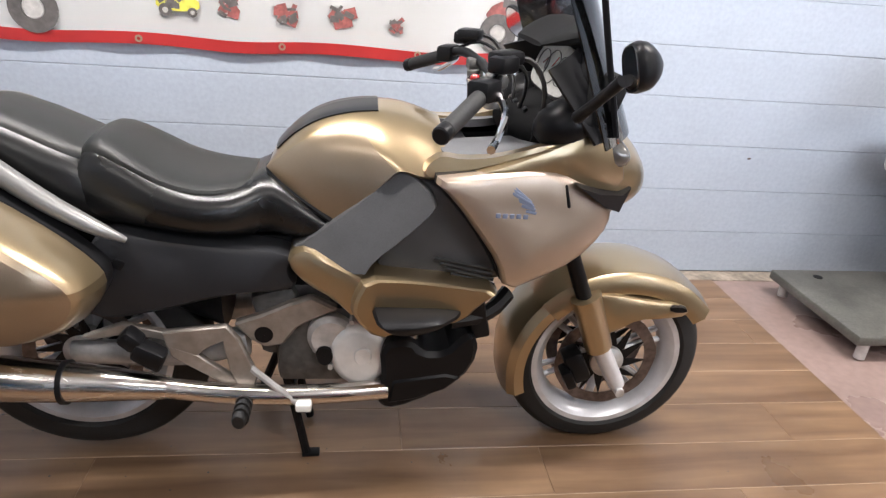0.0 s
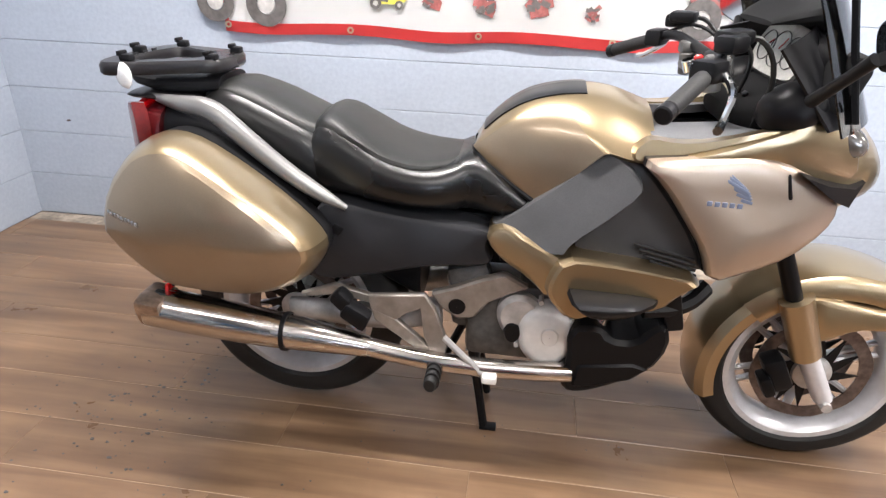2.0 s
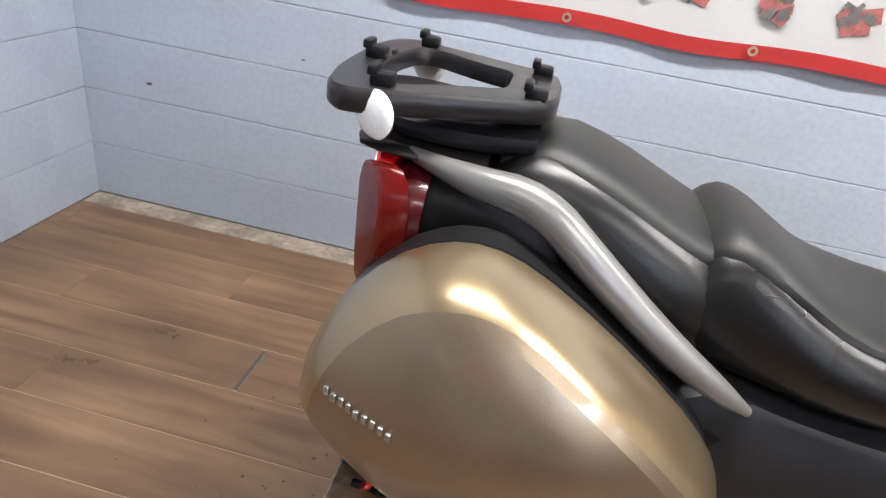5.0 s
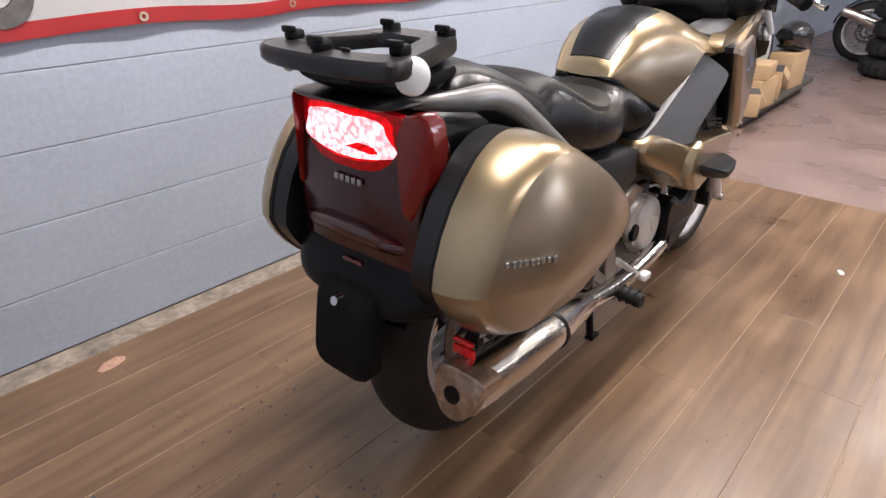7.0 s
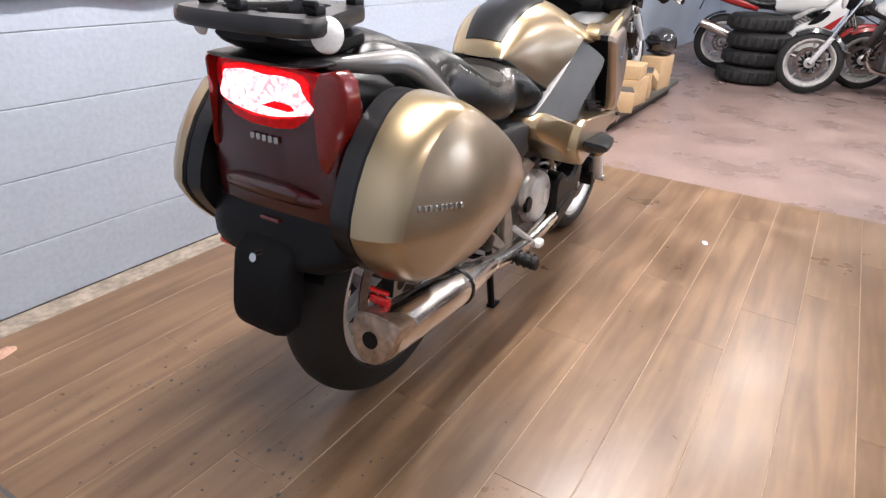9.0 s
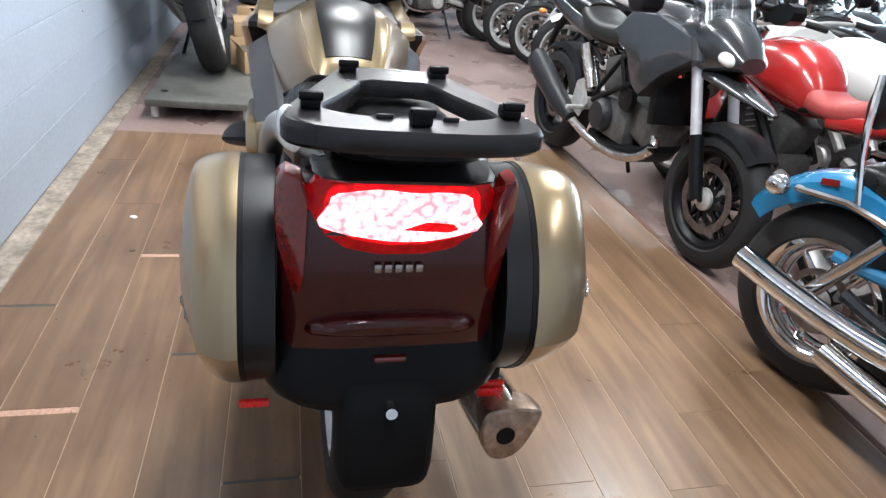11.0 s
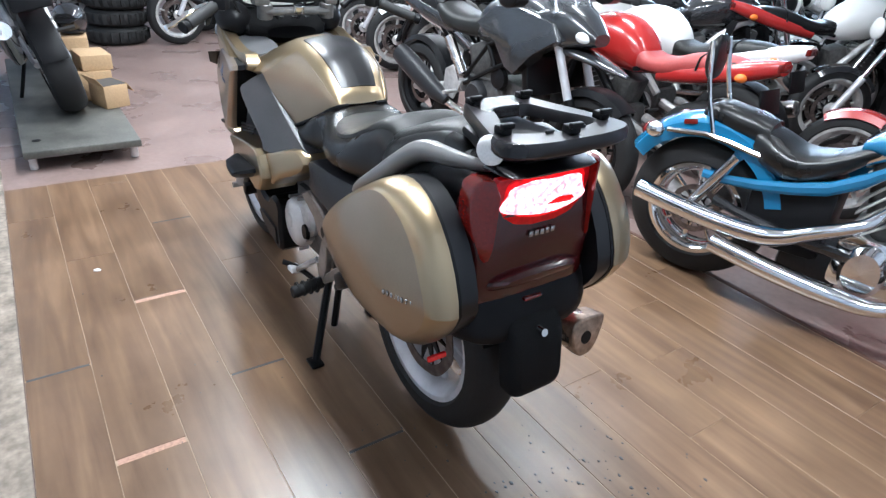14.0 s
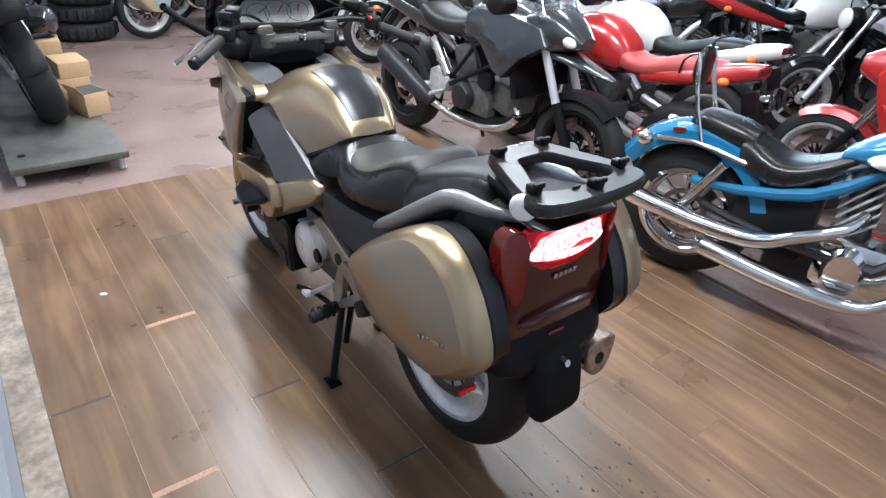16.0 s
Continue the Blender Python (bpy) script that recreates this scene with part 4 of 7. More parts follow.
# exhaust
sil = part("silencer", tube([(-0.275, -0.246, 0.428), (-0.15, -0.240, 0.410), (0.03, -0.230, 0.385), (0.18, -0.216, 0.362), (0.30, -0.204, 0.340)], [0.056, 0.057, 0.054, 0.043, 0.030], 28, 2, 0.95), M_STEEL, bike, "brushed stainless silencer")
cap_edge = smooth_line([(-0.062, 0.052), (-0.066, 0.030), (-0.030, -0.055), (0.022, -0.066), (0.052, -0.030), (0.058, 0.030), (0.040, 0.056)], 2)
part("end_cap", moved(skin(bmesh.new(), [[(x, y * g, z * g) for y, z in cap_edge] for x, g in ((-0.014, 0.90), (-0.010, 0.98), (0.006, 1.0), (0.05, 0.92))]), pose(-0.277, -0.246, 0.428, 0, 8, 0)), M_CAP, sil, "flat browned steel end cap")
part("outlet", moved(rod((-0.0155, 0.006, -0.004), (0.004, 0.006, -0.004), 0.019, 18), pose(-0.277, -0.246, 0.428, 0, 8, 0)), M_BLACK, sil, "black outlet hole")
part("clamp", moved(lathe([(0.047, -0.006), (0.0525, -0.006), (0.0525, 0.006), (0.047, 0.006)], (0, 0, 0), 28), pose(0.085, -0.2255, 0.3765, 0, 8, 90)), M_BLACK, sil, "black clamp band")
part("exhaust_pipe", tube([(0.28, -0.205, 0.343), (0.42, -0.20, 0.316), (0.56, -0.195, 0.303), (0.70, -0.188, 0.300), (0.84, -0.178, 0.304)], 0.026, 16, 2), M_STEEL, bike, "stained steel exhaust pipe")
part("heat_reflector", box((0.01, 0.052, 0.020), (-0.228, -0.218, 0.482), 0.003), M_REFLECTOR, bike, "red reflector")
part("heat_reflector", box((0.01, 0.048, 0.010), (-0.230, -0.218, 0.505), 0.003), M_REFLECTOR, bike, "red reflector")
part("reflector_bracket", box((0.006, 0.03, 0.075), (-0.219, -0.218, 0.440), 0.002), M_BLACK, bike)
part("heat_reflector", box((0.01, 0.050, 0.014), (-0.245, 0.215, 0.504), 0.003), M_REFLECTOR, bike, "red reflector")

# tail
part("tail_core", loft([(-0.332, 0.53, 0.86, 0.138, 5.0), (-0.30, 0.50, 0.888, 0.148, 5.0), (-0.12, 0.52, 0.888, 0.15, 4.0), (0.02, 0.60, 0.85, 0.12, 4.0)], 32), M_BLACK, bike, "black tail moulding")
part("tail_panel", loft([(-0.301, 0.67, 0.84, 0.140, 5.0), (-0.291, 0.600, 0.925, 0.166, 5.0), (-0.268, 0.585, 0.94, 0.176, 5.0), (-0.22, 0.585, 0.94, 0.176, 5.0)], 32), M_MAROON, bike, "glossy dark red tail panel")
part("tail_lip", loft([(-0.3800, 0.635, 0.655, 0.09, 3.0), (-0.3680, 0.618, 0.668, 0.12, 3.0), (-0.34, 0.60, 0.665, 0.14, 3.0)], 20), M_MAROON, bike)
part("tail_apron", loft([(-0.350, 0.48, 0.61, 0.13, 3.2), (-0.340, 0.455, 0.63, 0.175, 3.0), (-0.28, 0.45, 0.65, 0.215, 3.0), (-0.2, 0.46, 0.65, 0.20, 3.0)], 24), M_BLACK, bike, "black lower tail apron")
part("lamp_visor", loft([(-0.385, 0.897, 0.903, 0.08, 3.0), (-0.37, 0.893, 0.906, 0.118, 3.0), (-0.28, 0.888, 0.910, 0.125, 3.0), (-0.18, 0.885, 0.906, 0.11, 3.0)], 24), M_RACK, bike, "glossy black visor over the tail lamp")
part("plate_lamp", box((0.016, 0.05, 0.012), (-0.3520, 0, 0.555), 0.004), M_REDLENS, bike)
LENS_EDGE = smooth_line([(-0.110, 0.893), (0.110, 0.893), (0.132, 0.862), (0.130, 0.806), (0.062, 0.776), (-0.062, 0.776), (-0.130, 0.806), (-0.132, 0.862)], 1)


def lens_body(grow, lift, depth, edge=LENS_EDGE, mid=0.846):
    """A lamp body bowed to the rear, its outline shrunk towards the middle."""
    return skin(bmesh.new(), [[(x + 1.1 * (y * g) ** 2, y * g, mid + lift + (z - mid) * g) for y, z in edge] for x, g in ((-depth, 0.9 * grow), (-depth + 0.003, grow), (-0.345, grow))])


lamp = part("tail_lamp", lens_body(1.0, 0.0, 0.366), M_TAILEDGE, bike, "lit red tail lamp")
part("lamp_lens", lens_body(0.80, 0.004, 0.3695), M_TAIL, lamp, "bright red lens")
CORE_EDGE = [(-0.092, 0.874), (-0.05, 0.878), (-0.012, 0.873), (0.03, 0.880), (0.07, 0.875), (0.098, 0.870), (0.104, 0.848), (0.122, 0.818), (0.090, 0.808), (0.03, 0.799), (-0.02, 0.797), (-0.07, 0.803), (-0.122, 0.814), (-0.100, 0.846)]
part("lamp_core", lens_body(0.96, 0.0, 0.3725, smooth_line(CORE_EDGE, 1)), M_TAILHOT, lamp, "glowing lamp core")
for k in range(5):
    part("badge_bar", box((0.004, 0.010, 0.013), (-0.3630, 0.029 - 0.0145 * k, 0.752), 0.001), M_LETTER, bike)
part("mudflap", loft([(-0.374, 0.345, 0.47, 0.060, 6.0), (-0.362, 0.322, 0.51, 0.074, 6.0), (-0.325, 0.325, 0.52, 0.080, 6.0)], 24), M_MATTE, bike, "black rear mudflap")
part("flap_screw", rod((-0.368, 0.0, 0.487), (-0.388, 0.0, 0.487), 0.009, 10), M_CHROME, bike)
part("mudguard_rear", arch(0.335, RW, 0.318, 60, 165, [(0, -0.085), (0.014, 0), (0, 0.085), (-0.006, 0.085), (0.008, 0), (-0.006, -0.085)], 14), M_BLACK, bike)

# luggage rack: a flat moulded ring with hooks
RACK_OUT = [(-0.115, 0.0), (-0.115, 0.055), (-0.13, 0.082), (-0.18, 0.098), (-0.25, 0.125), (-0.345, 0.158), (-0.378, 0.150), (-0.397, 0.09), (-0.40, 0.0)]
RACK_IN = [(-0.20, 0.0), (-0.20, 0.025), (-0.207, 0.035), (-0.23, 0.042), (-0.26, 0.055), (-0.295, 0.073), (-0.315, 0.07), (-0.328, 0.035), (-0.33, 0.0)]


def ring_outline(half):
    return smooth_line(half + [(x, -y) for x, y in half[-2:0:-1]], 2)


outer, inner = ([(-0.26 + (x + 0.26) * a, y * b) for x, y in ring_outline(half)] for half, a, b in ((RACK_OUT, 1.08, 1.04), (RACK_IN, 1.36, 1.5)))
rows = []
for pts, z, grow in ((inner, 0.962, 1.0), (outer, 0.957, 0.97), (outer, 0.963, 1.0), (outer, 0.981, 1.0), (outer, 0.988, 0.97), (inner, 0.988, 1.03), (inner, 0.983, 1.0), (inner, 0.962, 1.0)):
    rows.append([(-0.26 + (x + 0.26) * grow, y * grow, z + 0.02 * (x + 0.2)) for x, y in pts])
rack_bm = skin(bmesh.new(), rows, cap=False)
bmesh.ops.remove_doubles(rack_bm, verts=rack_bm.verts, dist=1e-5)
rack = part("luggage_rack", rack_bm, M_RACK, bike, "black plastic luggage rack")
part("rack_skirt", loft([(-0.375, 0.935, 0.952, 0.06, 2.6), (-0.33, 0.905, 0.955, 0.10, 2.6), (-0.22, 0.895, 0.95, 0.10, 2.6), (-0.12, 0.905, 0.95, 0.08, 2.6)], 20), M_BLACK, rack)
for x, y in ((-0.375, 0.0), (-0.135, -0.068), (-0.135, 0.068), (-0.325, -0.125), (-0.325, 0.125)):
    part("rack_hook", join(box((0.03, 0.026, 0.018), (x, y, 0.993), 0.005), box((0.012, 0.03, 0.012), (x - 0.012, y, 1.003), 0.003)), M_BLACK, rack)
for k in range(3):
    part("rack_rib", box((0.004, 0.02, 0.006), (-0.36, -0.04 + 0.04 * k, 0.988), 0.001), M_DARK, rack)

# nose, dash and screen
part("nose_cowl", loft([(1.225, 0.76, 0.95, 0.19, 2.6), (1.265, 0.73, 0.995, 0.21, 2.6), (1.32, 0.74, 1.02, 0.205, 2.5), (1.40, 0.78, 1.0, 0.165, 2.4), (1.462, 0.805, 0.94, 0.11, 2.2), (1.492, 0.835, 0.885, 0.05, 2.0)], 32), M_GOLD, bike, "gold nose cowl")
for s in (-1, 1):
    part("headlamp", moved(ball((0, 0, 0), (0.06, 0.03, 0.035), 18), pose(1.325, s * 0.172, 0.972, 0, 24, s * 34)), M_HEADLAMP, bike, "clear headlamp lens")
    part("nose_vent", skin(bmesh.new(), [[(x, s * (y + d), z) for x, y, z in ((1.239, 0.250, 0.907), (1.295, 0.236, 0.888), (1.368, 0.190, 0.872), (1.405, 0.150, 0.878), (1.392, 0.158, 0.850), (1.367, 0.190, 0.830), (1.315, 0.228, 0.854))] for d in (-0.03, 0.022)]), M_BLACK, bike, "black nose vent", 30)
    part("dash_tray", skin(bmesh.new(), [[(x, s * y, z + 0.22 * (0.205 - y) + d) for x, y, z in smooth_line([(0.930, 0.165, 0.944), (0.985, 0.195, 0.938), (1.06, 0.205, 0.940), (1.14, 0.200, 0.955), (1.175, 0.165, 0.965), (1.15, 0.10, 0.955), (1.05, 0.085, 0.940), (0.965, 0.10, 0.940)], 2)] for d in (-0.02, 0.0)]), M_TRAY, bike, "grey inner tray")
    part("speaker_pod", moved(ball((0, 0, 0), (0.075, 0.06, 0.055), 18), pose(1.235, s * 0.15, 0.945, 0, -20, 0)), M_BLACK, bike, "black speaker pod")
    part("trim_strip", tube([(1.285, s * 0.150, 0.965), (1.292, s * 0.158, 1.04), (1.270, s * 0.150, 1.10)], 0.006, 8, 1), M_GOLD, bike)
panel_ring = smooth_line([(-0.118, -0.03), (-0.10, -0.058), (0.10, -0.058), (0.118, -0.03), (0.118, 0.02), (0.085, 0.06), (-0.085, 0.06), (-0.118, 0.02)], 2)
for name, grow, x0, x1, material in (("bezel", 1.14, 0.006, 0.05, M_BLACK), ("instrument_panel", 1.0, -0.002, 0.02, M_GAUGE)):
    part(name, moved(skin(bmesh.new(), [[(x, y * grow, z * grow) for y, z in panel_ring] for x in (x0, x1)]), pose(1.247, 0, 1.04, 0, 18, 0)), material, bike, "pale instrument panel" if material is M_GAUGE else "")
for y, rad in ((-0.062, 0.034), (0.0, 0.04), (0.062, 0.034)):
    part("dial_ring", moved(lathe([(rad, -0.001), (rad + 0.0014, -0.001), (rad + 0.0014, 0.001), (rad, 0.001)], (0, 0, 0), 28), pose(1.2435, y, 1.042, 0, 18, 0) @ pose(0, 0, 0, 0, 0, 90)), M_INK, bike)
    part("needle", moved(box((0.0015, 0.003, rad * 0.8), (0, 0, rad * 0.4), 0), pose(1.2435, y, 1.042, 0, 18, 0) @ pose(0, 0, 0, 35 + 300 * y, 0, 0)), M_REDPAINT, bike)
part("dash_hood", loft([(1.175, 1.096, 1.108, 0.09, 3.0), (1.21, 1.10, 1.135, 0.125, 3.0), (1.27, 1.10, 1.165, 0.135, 3.0), (1.31, 1.06, 1.15, 0.12, 3.0)], 20), M_MATTE, bike, "black dash hood")
part("dash", join(box((0.08, 0.38, 0.13), (1.315, 0, 1.0), 0.03, (0, 18, 0)), loft([(1.125, 0.885, 0.925, 0.075, 2.6), (1.165, 0.86, 0.95, 0.115, 2.8), (1.22, 0.85, 0.975, 0.145, 2.8), (1.29, 0.86, 0.99, 0.15, 2.8)], 20)), M_MATTE, bike, "black dashboard")
part("top_yoke", join(box((0.055, 0.20, 0.022), (1.075, 0, 0.985), 0.010), rod((1.075, -0.094, 0.96), (1.070, -0.094, 1.012), 0.022, 16, 0.003), rod((1.075, 0.094, 0.96), (1.070, 0.094, 1.012), 0.022, 16, 0.003)), M_ENGINE, bike, "grey steering yoke", 30)
part("ignition_lock", rod((1.055, 0, 0.985), (1.045, 0, 1.012), 0.017, 16, 0.002), M_CHROME, bike)
for k in range(4):
    part("dash_button", box((0.012, 0.016, 0.008), (1.166, -0.06 + 0.04 * k, 0.952), 0.003, (0, -40, 0)), M_DARK, bike)
for s in (-1, 1):
    part("brake_hose", tube([(1.065, s * 0.19, 1.075), (1.13, s * 0.20, 1.09), (1.19, s * 0.15, 1.00), (1.17, s * 0.10, 0.87)], 0.006, 6, 2), M_RUBBER, bike)
    part("bar_clamp", box((0.05, 0.045, 0.03), (1.075, s * 0.105, 1.022), 0.008), M_ENGINE, bike)
part("kill_switch", ball((1.0, -0.232, 1.052), (0.010, 0.009, 0.008), 10), M_REDPAINT, bike, "red kill switch")
for s in (-1, 1):
    part("brake_reservoir", box((0.07, 0.05, 0.03), (1.07, s * 0.20, 1.085), 0.01, (0, 0, s * -30)), M_BLACK, bike)
    part("cable", tube([(1.03, s * 0.23, 1.04), (1.10, s * 0.16, 1.08), (1.17, s * 0.06, 1.02), (1.16, s * 0.02, 0.92)], 0.005, 6, 2), M_BLACK, bike)
rings = []
for k in range(9):
    f = k / 8
    row = []
    for j in range(15):
        u = j / 7 - 1
        hw = 0.225 - 0.055 * f + 0.03 * math.sin(math.pi * f)
        row.append((1.445 - 0.235 * f + 0.03 * f * f - (0.13 - 0.02 * f) * u * u, hw * u, 0.905 + 0.46 * f + 0.02 * (1 - u * u)))
    rings.append(row)
screen_bm = skin(bmesh.new(), rings, closed=False, cap=False)
bmesh.ops.recalc_face_normals(screen_bm, faces=screen_bm.faces)
bmesh.ops.solidify(screen_bm, geom=screen_bm.faces[:], thickness=0.004)
glass = part("windscreen", screen_bm, M_SCREEN, bike, "tall smoked windscreen")
glass.visible_shadow = False
rows = []
for k in range(5):
    f = k / 4
    rows.append([(1.418 - 0.125 * f - 0.125 * u * u, (0.215 - 0.02 * f) * u, 0.915 + 0.20 * f * (1 - 0.25 * u * u)) for u in (j / 7 - 1 for j in range(15))])
cowl_bm = skin(bmesh.new(), rows, closed=False, cap=False)
bmesh.ops.recalc_face_normals(cowl_bm, faces=cowl_bm.faces)
bmesh.ops.solidify(cowl_bm, geom=cowl_bm.faces[:], thickness=0.006)
part("inner_cowl", cowl_bm, M_BLACK, bike, "black inner cowl behind the screen")
for s in (-1, 1):
    part("screen_stay", tube([(1.345, s * 0.195, 0.93), (1.295, s * 0.18, 1.12), (1.25, s * 0.17, 1.30)], 0.009, 8, 1, 0.6), M_BLACK, bike)

MG = [(-0.055, -0.086), (-0.02, -0.09), (0.005, -0.075), (0.018, -0.035), (0.02, 0), (0.018, 0.035), (0.005, 0.075), (-0.02, 0.09), (-0.055, 0.086), (-0.055, 0.081), (-0.02, 0.083), (0.0, 0.066), (0.010, 0.03), (0.011, 0), (0.010, -0.03), (0.0, -0.066), (-0.02, -0.083), (-0.055, -0.081)]
guard = part("front_mudguard", arch(0.315, FW, 0.298, 40, 138, MG), M_GOLD, bike, "gold front mudguard")
part("rear_section", arch(0.308, FW, 0.298, 136, 196, [(d * 0.8, y * 0.95) for d, y in MG]), M_GOLD, guard)
for s in (-1, 1):
    part("guard_wing", pillow([(1.375, 0.55), (1.42, 0.565), (1.55, 0.545), (1.65, 0.535), (1.675, 0.50), (1.60, 0.488), (1.52, 0.485), (1.44, 0.43), (1.40, 0.44)], 0.07, 0.09, 0.104, s, rings=((1.0, 0.0), (0.94, 0.6), (0.7, 1.0)), rounds=1), M_GOLD, guard)
    part("guard_slot", pillow([(1.60, 0.535), (1.65, 0.53), (1.655, 0.515), (1.605, 0.515)], 0.085, 0.1, 0.107, s, rings=((1.0, 0.0), (0.9, 1.0)), rounds=1), M_BLACK, guard)

# stands
part("centre_stand", join(tube([(0.57, -0.07, 0.27), (0.595, -0.075, 0.14), (0.618, -0.08, 0.012)], 0.013, 8, 1), box((0.05, 0.03, 0.012), (0.632, -0.08, 0.008), 0.003), tube([(0.57, 0.07, 0.27), (0.595, 0.075, 0.14), (0.618, 0.08, 0.012)], 0.013, 8, 1), rod((0.58, -0.09, 0.2), (0.58, 0.09, 0.2), 0.012)), M_BLACK, bike, "black centre stand")
part("side_stand", join(tube([(0.55, 0.12, 0.29), (0.50, 0.175, 0.15), (0.455, 0.225, 0.015)], 0.014, 8, 1), box((0.06, 0.045, 0.012), (0.45, 0.23, 0.008), 0.004)), M_BLACK, bike, "black side stand swung out")
part("gear_lever", tube([(0.54, 0.17, 0.26), (0.62, 0.19, 0.27), (0.66, 0.23, 0.28)], 0.008, 8, 1), M_BLACK, bike)


def ramp(v, a, b):
    return min(max((v - a) / (b - a), 0.0), 1.0)


PLACED = ("pannier", "indicator_lens", "dash_tray", "fuel_tank", "tank_panel", "tank_pad", "tank_gasket", "knee_panel", "vent_", "fairing_liner", "heat_reflector", "tail_panel", "side_fairing", "upper_fairing", "cockpit_surround", "lower_co", "cowl_insert", "side_cover", "belly_", "nose_", "headlamp")


def stance(root):
    """The body widens towards the front and sits high on the centre stand, the rear wheel just off the floor."""
    for ob in root.children_recursive:
        if ob.type != "MESH" or ob.name.startswith(("rear_wheel", "front_wheel", "centre_stand", "side_stand", "silencer", "end_cap", "outlet", "clamp", "exhaust_pipe", *PLACED)) or ob.parent.name.startswith(("rear_wheel", "front_wheel", "pannier", "side_fairing")):
            continue
        fork = ob.name.startswith(("fork_", "front_mudguard", "rear_section", "guard_", "axle", "caliper", "stanchion"))
        m = ob.matrix_local.copy()
        back = m.inverted()
        for v in ob.data.vertices:
            x, y, z = m @ v.co
            y += math.copysign(0.025 * x * min(1.0, abs(y) / 0.12), y)
            if not fork:
                x += ramp(z, 0.35, 0.55) * ((0.55 + (x - 0.55) * 0.965) - x)
                x += 0.025 * ramp(-x, 0.15, 0.28) * ramp(z, 0.48, 0.6) * ramp(z, 0.93, 0.89)
                z += 0.055 * ramp(z, 0.2, 0.36) + 0.028 * ramp(x, 0.75, 1.05) * ramp(z, 0.5, 0.75) + 0.03 * ramp(x, 0.3, 0.0) * ramp(z, 0.66, 0.55)
            v.co = back @ Vector((x, y, z))


stance(bike)

# ---- the other motorcycles ----
def stand_at(rear, front):
    """The pose of a machine whose rear and front wheels touch the floor at two points."""
    dx, dy = front[0] - rear[0], front[1] - rear[1]
    return pose(rear[0], rear[1], rear[2] if len(rear) > 2 else 0.0, 0, 0, math.degrees(math.atan2(dy, dx)))


def roadster(m, label, paint, accent, seat_mat, style="sport", group="", wb=1.42, rim_mat=None, high=0.0, name="motorcycle", screen=None, pipe_side=-1):
    """A motorcycle along x, rear wheel at the origin. style: sport, naked or trail."""
    t = thing(name, m, label, "motorcycle", group)
    rr, fr = (0.31, 0.30) if style != "trail" else (0.32, 0.345)
    wheel("rear_wheel", 0, rr, 0.075 if style != "trail" else 0.086, 0.225, t, 5, rim_mat or M_ALLOY, False, 0.11, (-1,))
    wheel("front_wheel", wb, fr, 0.058 if style != "trail" else 0.045, 0.225, t, 5, rim_mat or M_ALLOY, False, 0.14)
    h = high
    neck = (wb - 0.34, 0, 0.86 + h)
    for s in (-1, 1):
        part("fork_leg", tube([(wb, s * 0.085, fr), (wb - 0.13, s * 0.085, 0.55 + h * 0.5)], 0.026, 10, 0), M_BLACK if style == "sport" else M_SILVER, t)
        part("stanchion", tube([(wb - 0.12, s * 0.085, 0.54 + h * 0.5), (neck[0] + 0.03, s * 0.085, 0.95 + h)], 0.02, 10, 0), M_CHROME, t)
        part("swing_arm", tube([(0, s * 0.09, rr), (0.25, s * 0.09, 0.35), (0.47, s * 0.08, 0.40)], [0.02, 0.028, 0.03], 8, 1), M_ALLOY, t)
        part("footpeg", rod((0.46, s * 0.13, 0.36 + h), (0.46, s * 0.24, 0.36 + h), 0.014, 8), M_RUBBER, t)
        part("frame_rail", tube([(neck[0], s * 0.05, neck[2] - 0.05), (0.75, s * 0.13, 0.70 + h), (0.50, s * 0.11, 0.45 + h * 0.5)], 0.026, 8, 1), M_ALLOY if style != "naked" else M_BLACK, t)
        part("shock_mount", tube([(0.48, s * 0.09, 0.70 + h), (0.12, s * 0.09, 0.80 + h), (-0.12, s * 0.07, 0.84 + h)], 0.014, 8, 1), M_BLACK, t)
        part("mirror_stalk", tube([(neck[0] + 0.02, s * 0.2, 1.02 + h), (neck[0] + 0.05, s * 0.30, 1.10 + h)], 0.008, 6, 0), M_BLACK, t)
        part("mirror", moved(ball((0, 0, 0), (0.02, 0.065, 0.04), 12), pose(neck[0] + 0.05, s * 0.34, 1.12 + h, 0, 0, s * 10)), M_BLACK, t)
        part("grip", rod((neck[0] - 0.09, s * 0.34, 0.985 + h), (neck[0] - 0.04, s * 0.24, 1.0 + h), 0.017, 10), M_RUBBER, t)
        part("indicator", ball((-0.20, s * 0.13, 0.80 + h), (0.03, 0.03, 0.022), 10), M_ORANGE, t)
    part("handlebar", tube([(neck[0] - 0.05, -0.26, 0.997 + h), (neck[0], -0.12, 0.99 + h), (neck[0] + 0.01, 0, 0.97 + h), (neck[0], 0.12, 0.99 + h), (neck[0] - 0.05, 0.26, 0.997 + h)], 0.012, 8, 1), M_ALLOY, t)
    part("fuel_tank", loft([(0.43, 0.68 + h, 0.80 + h, 0.08, 2.4), (0.50, 0.66 + h, 0.90 + h, 0.13, 2.4), (0.62, 0.66 + h, 0.97 + h, 0.16, 2.3), (0.78, 0.68 + h, 0.97 + h, 0.165, 2.3), (0.92, 0.72 + h, 0.92 + h, 0.13, 2.3), (1.0, 0.76 + h, 0.86 + h, 0.08, 2.3)], 22), paint, t, "painted fuel tank")
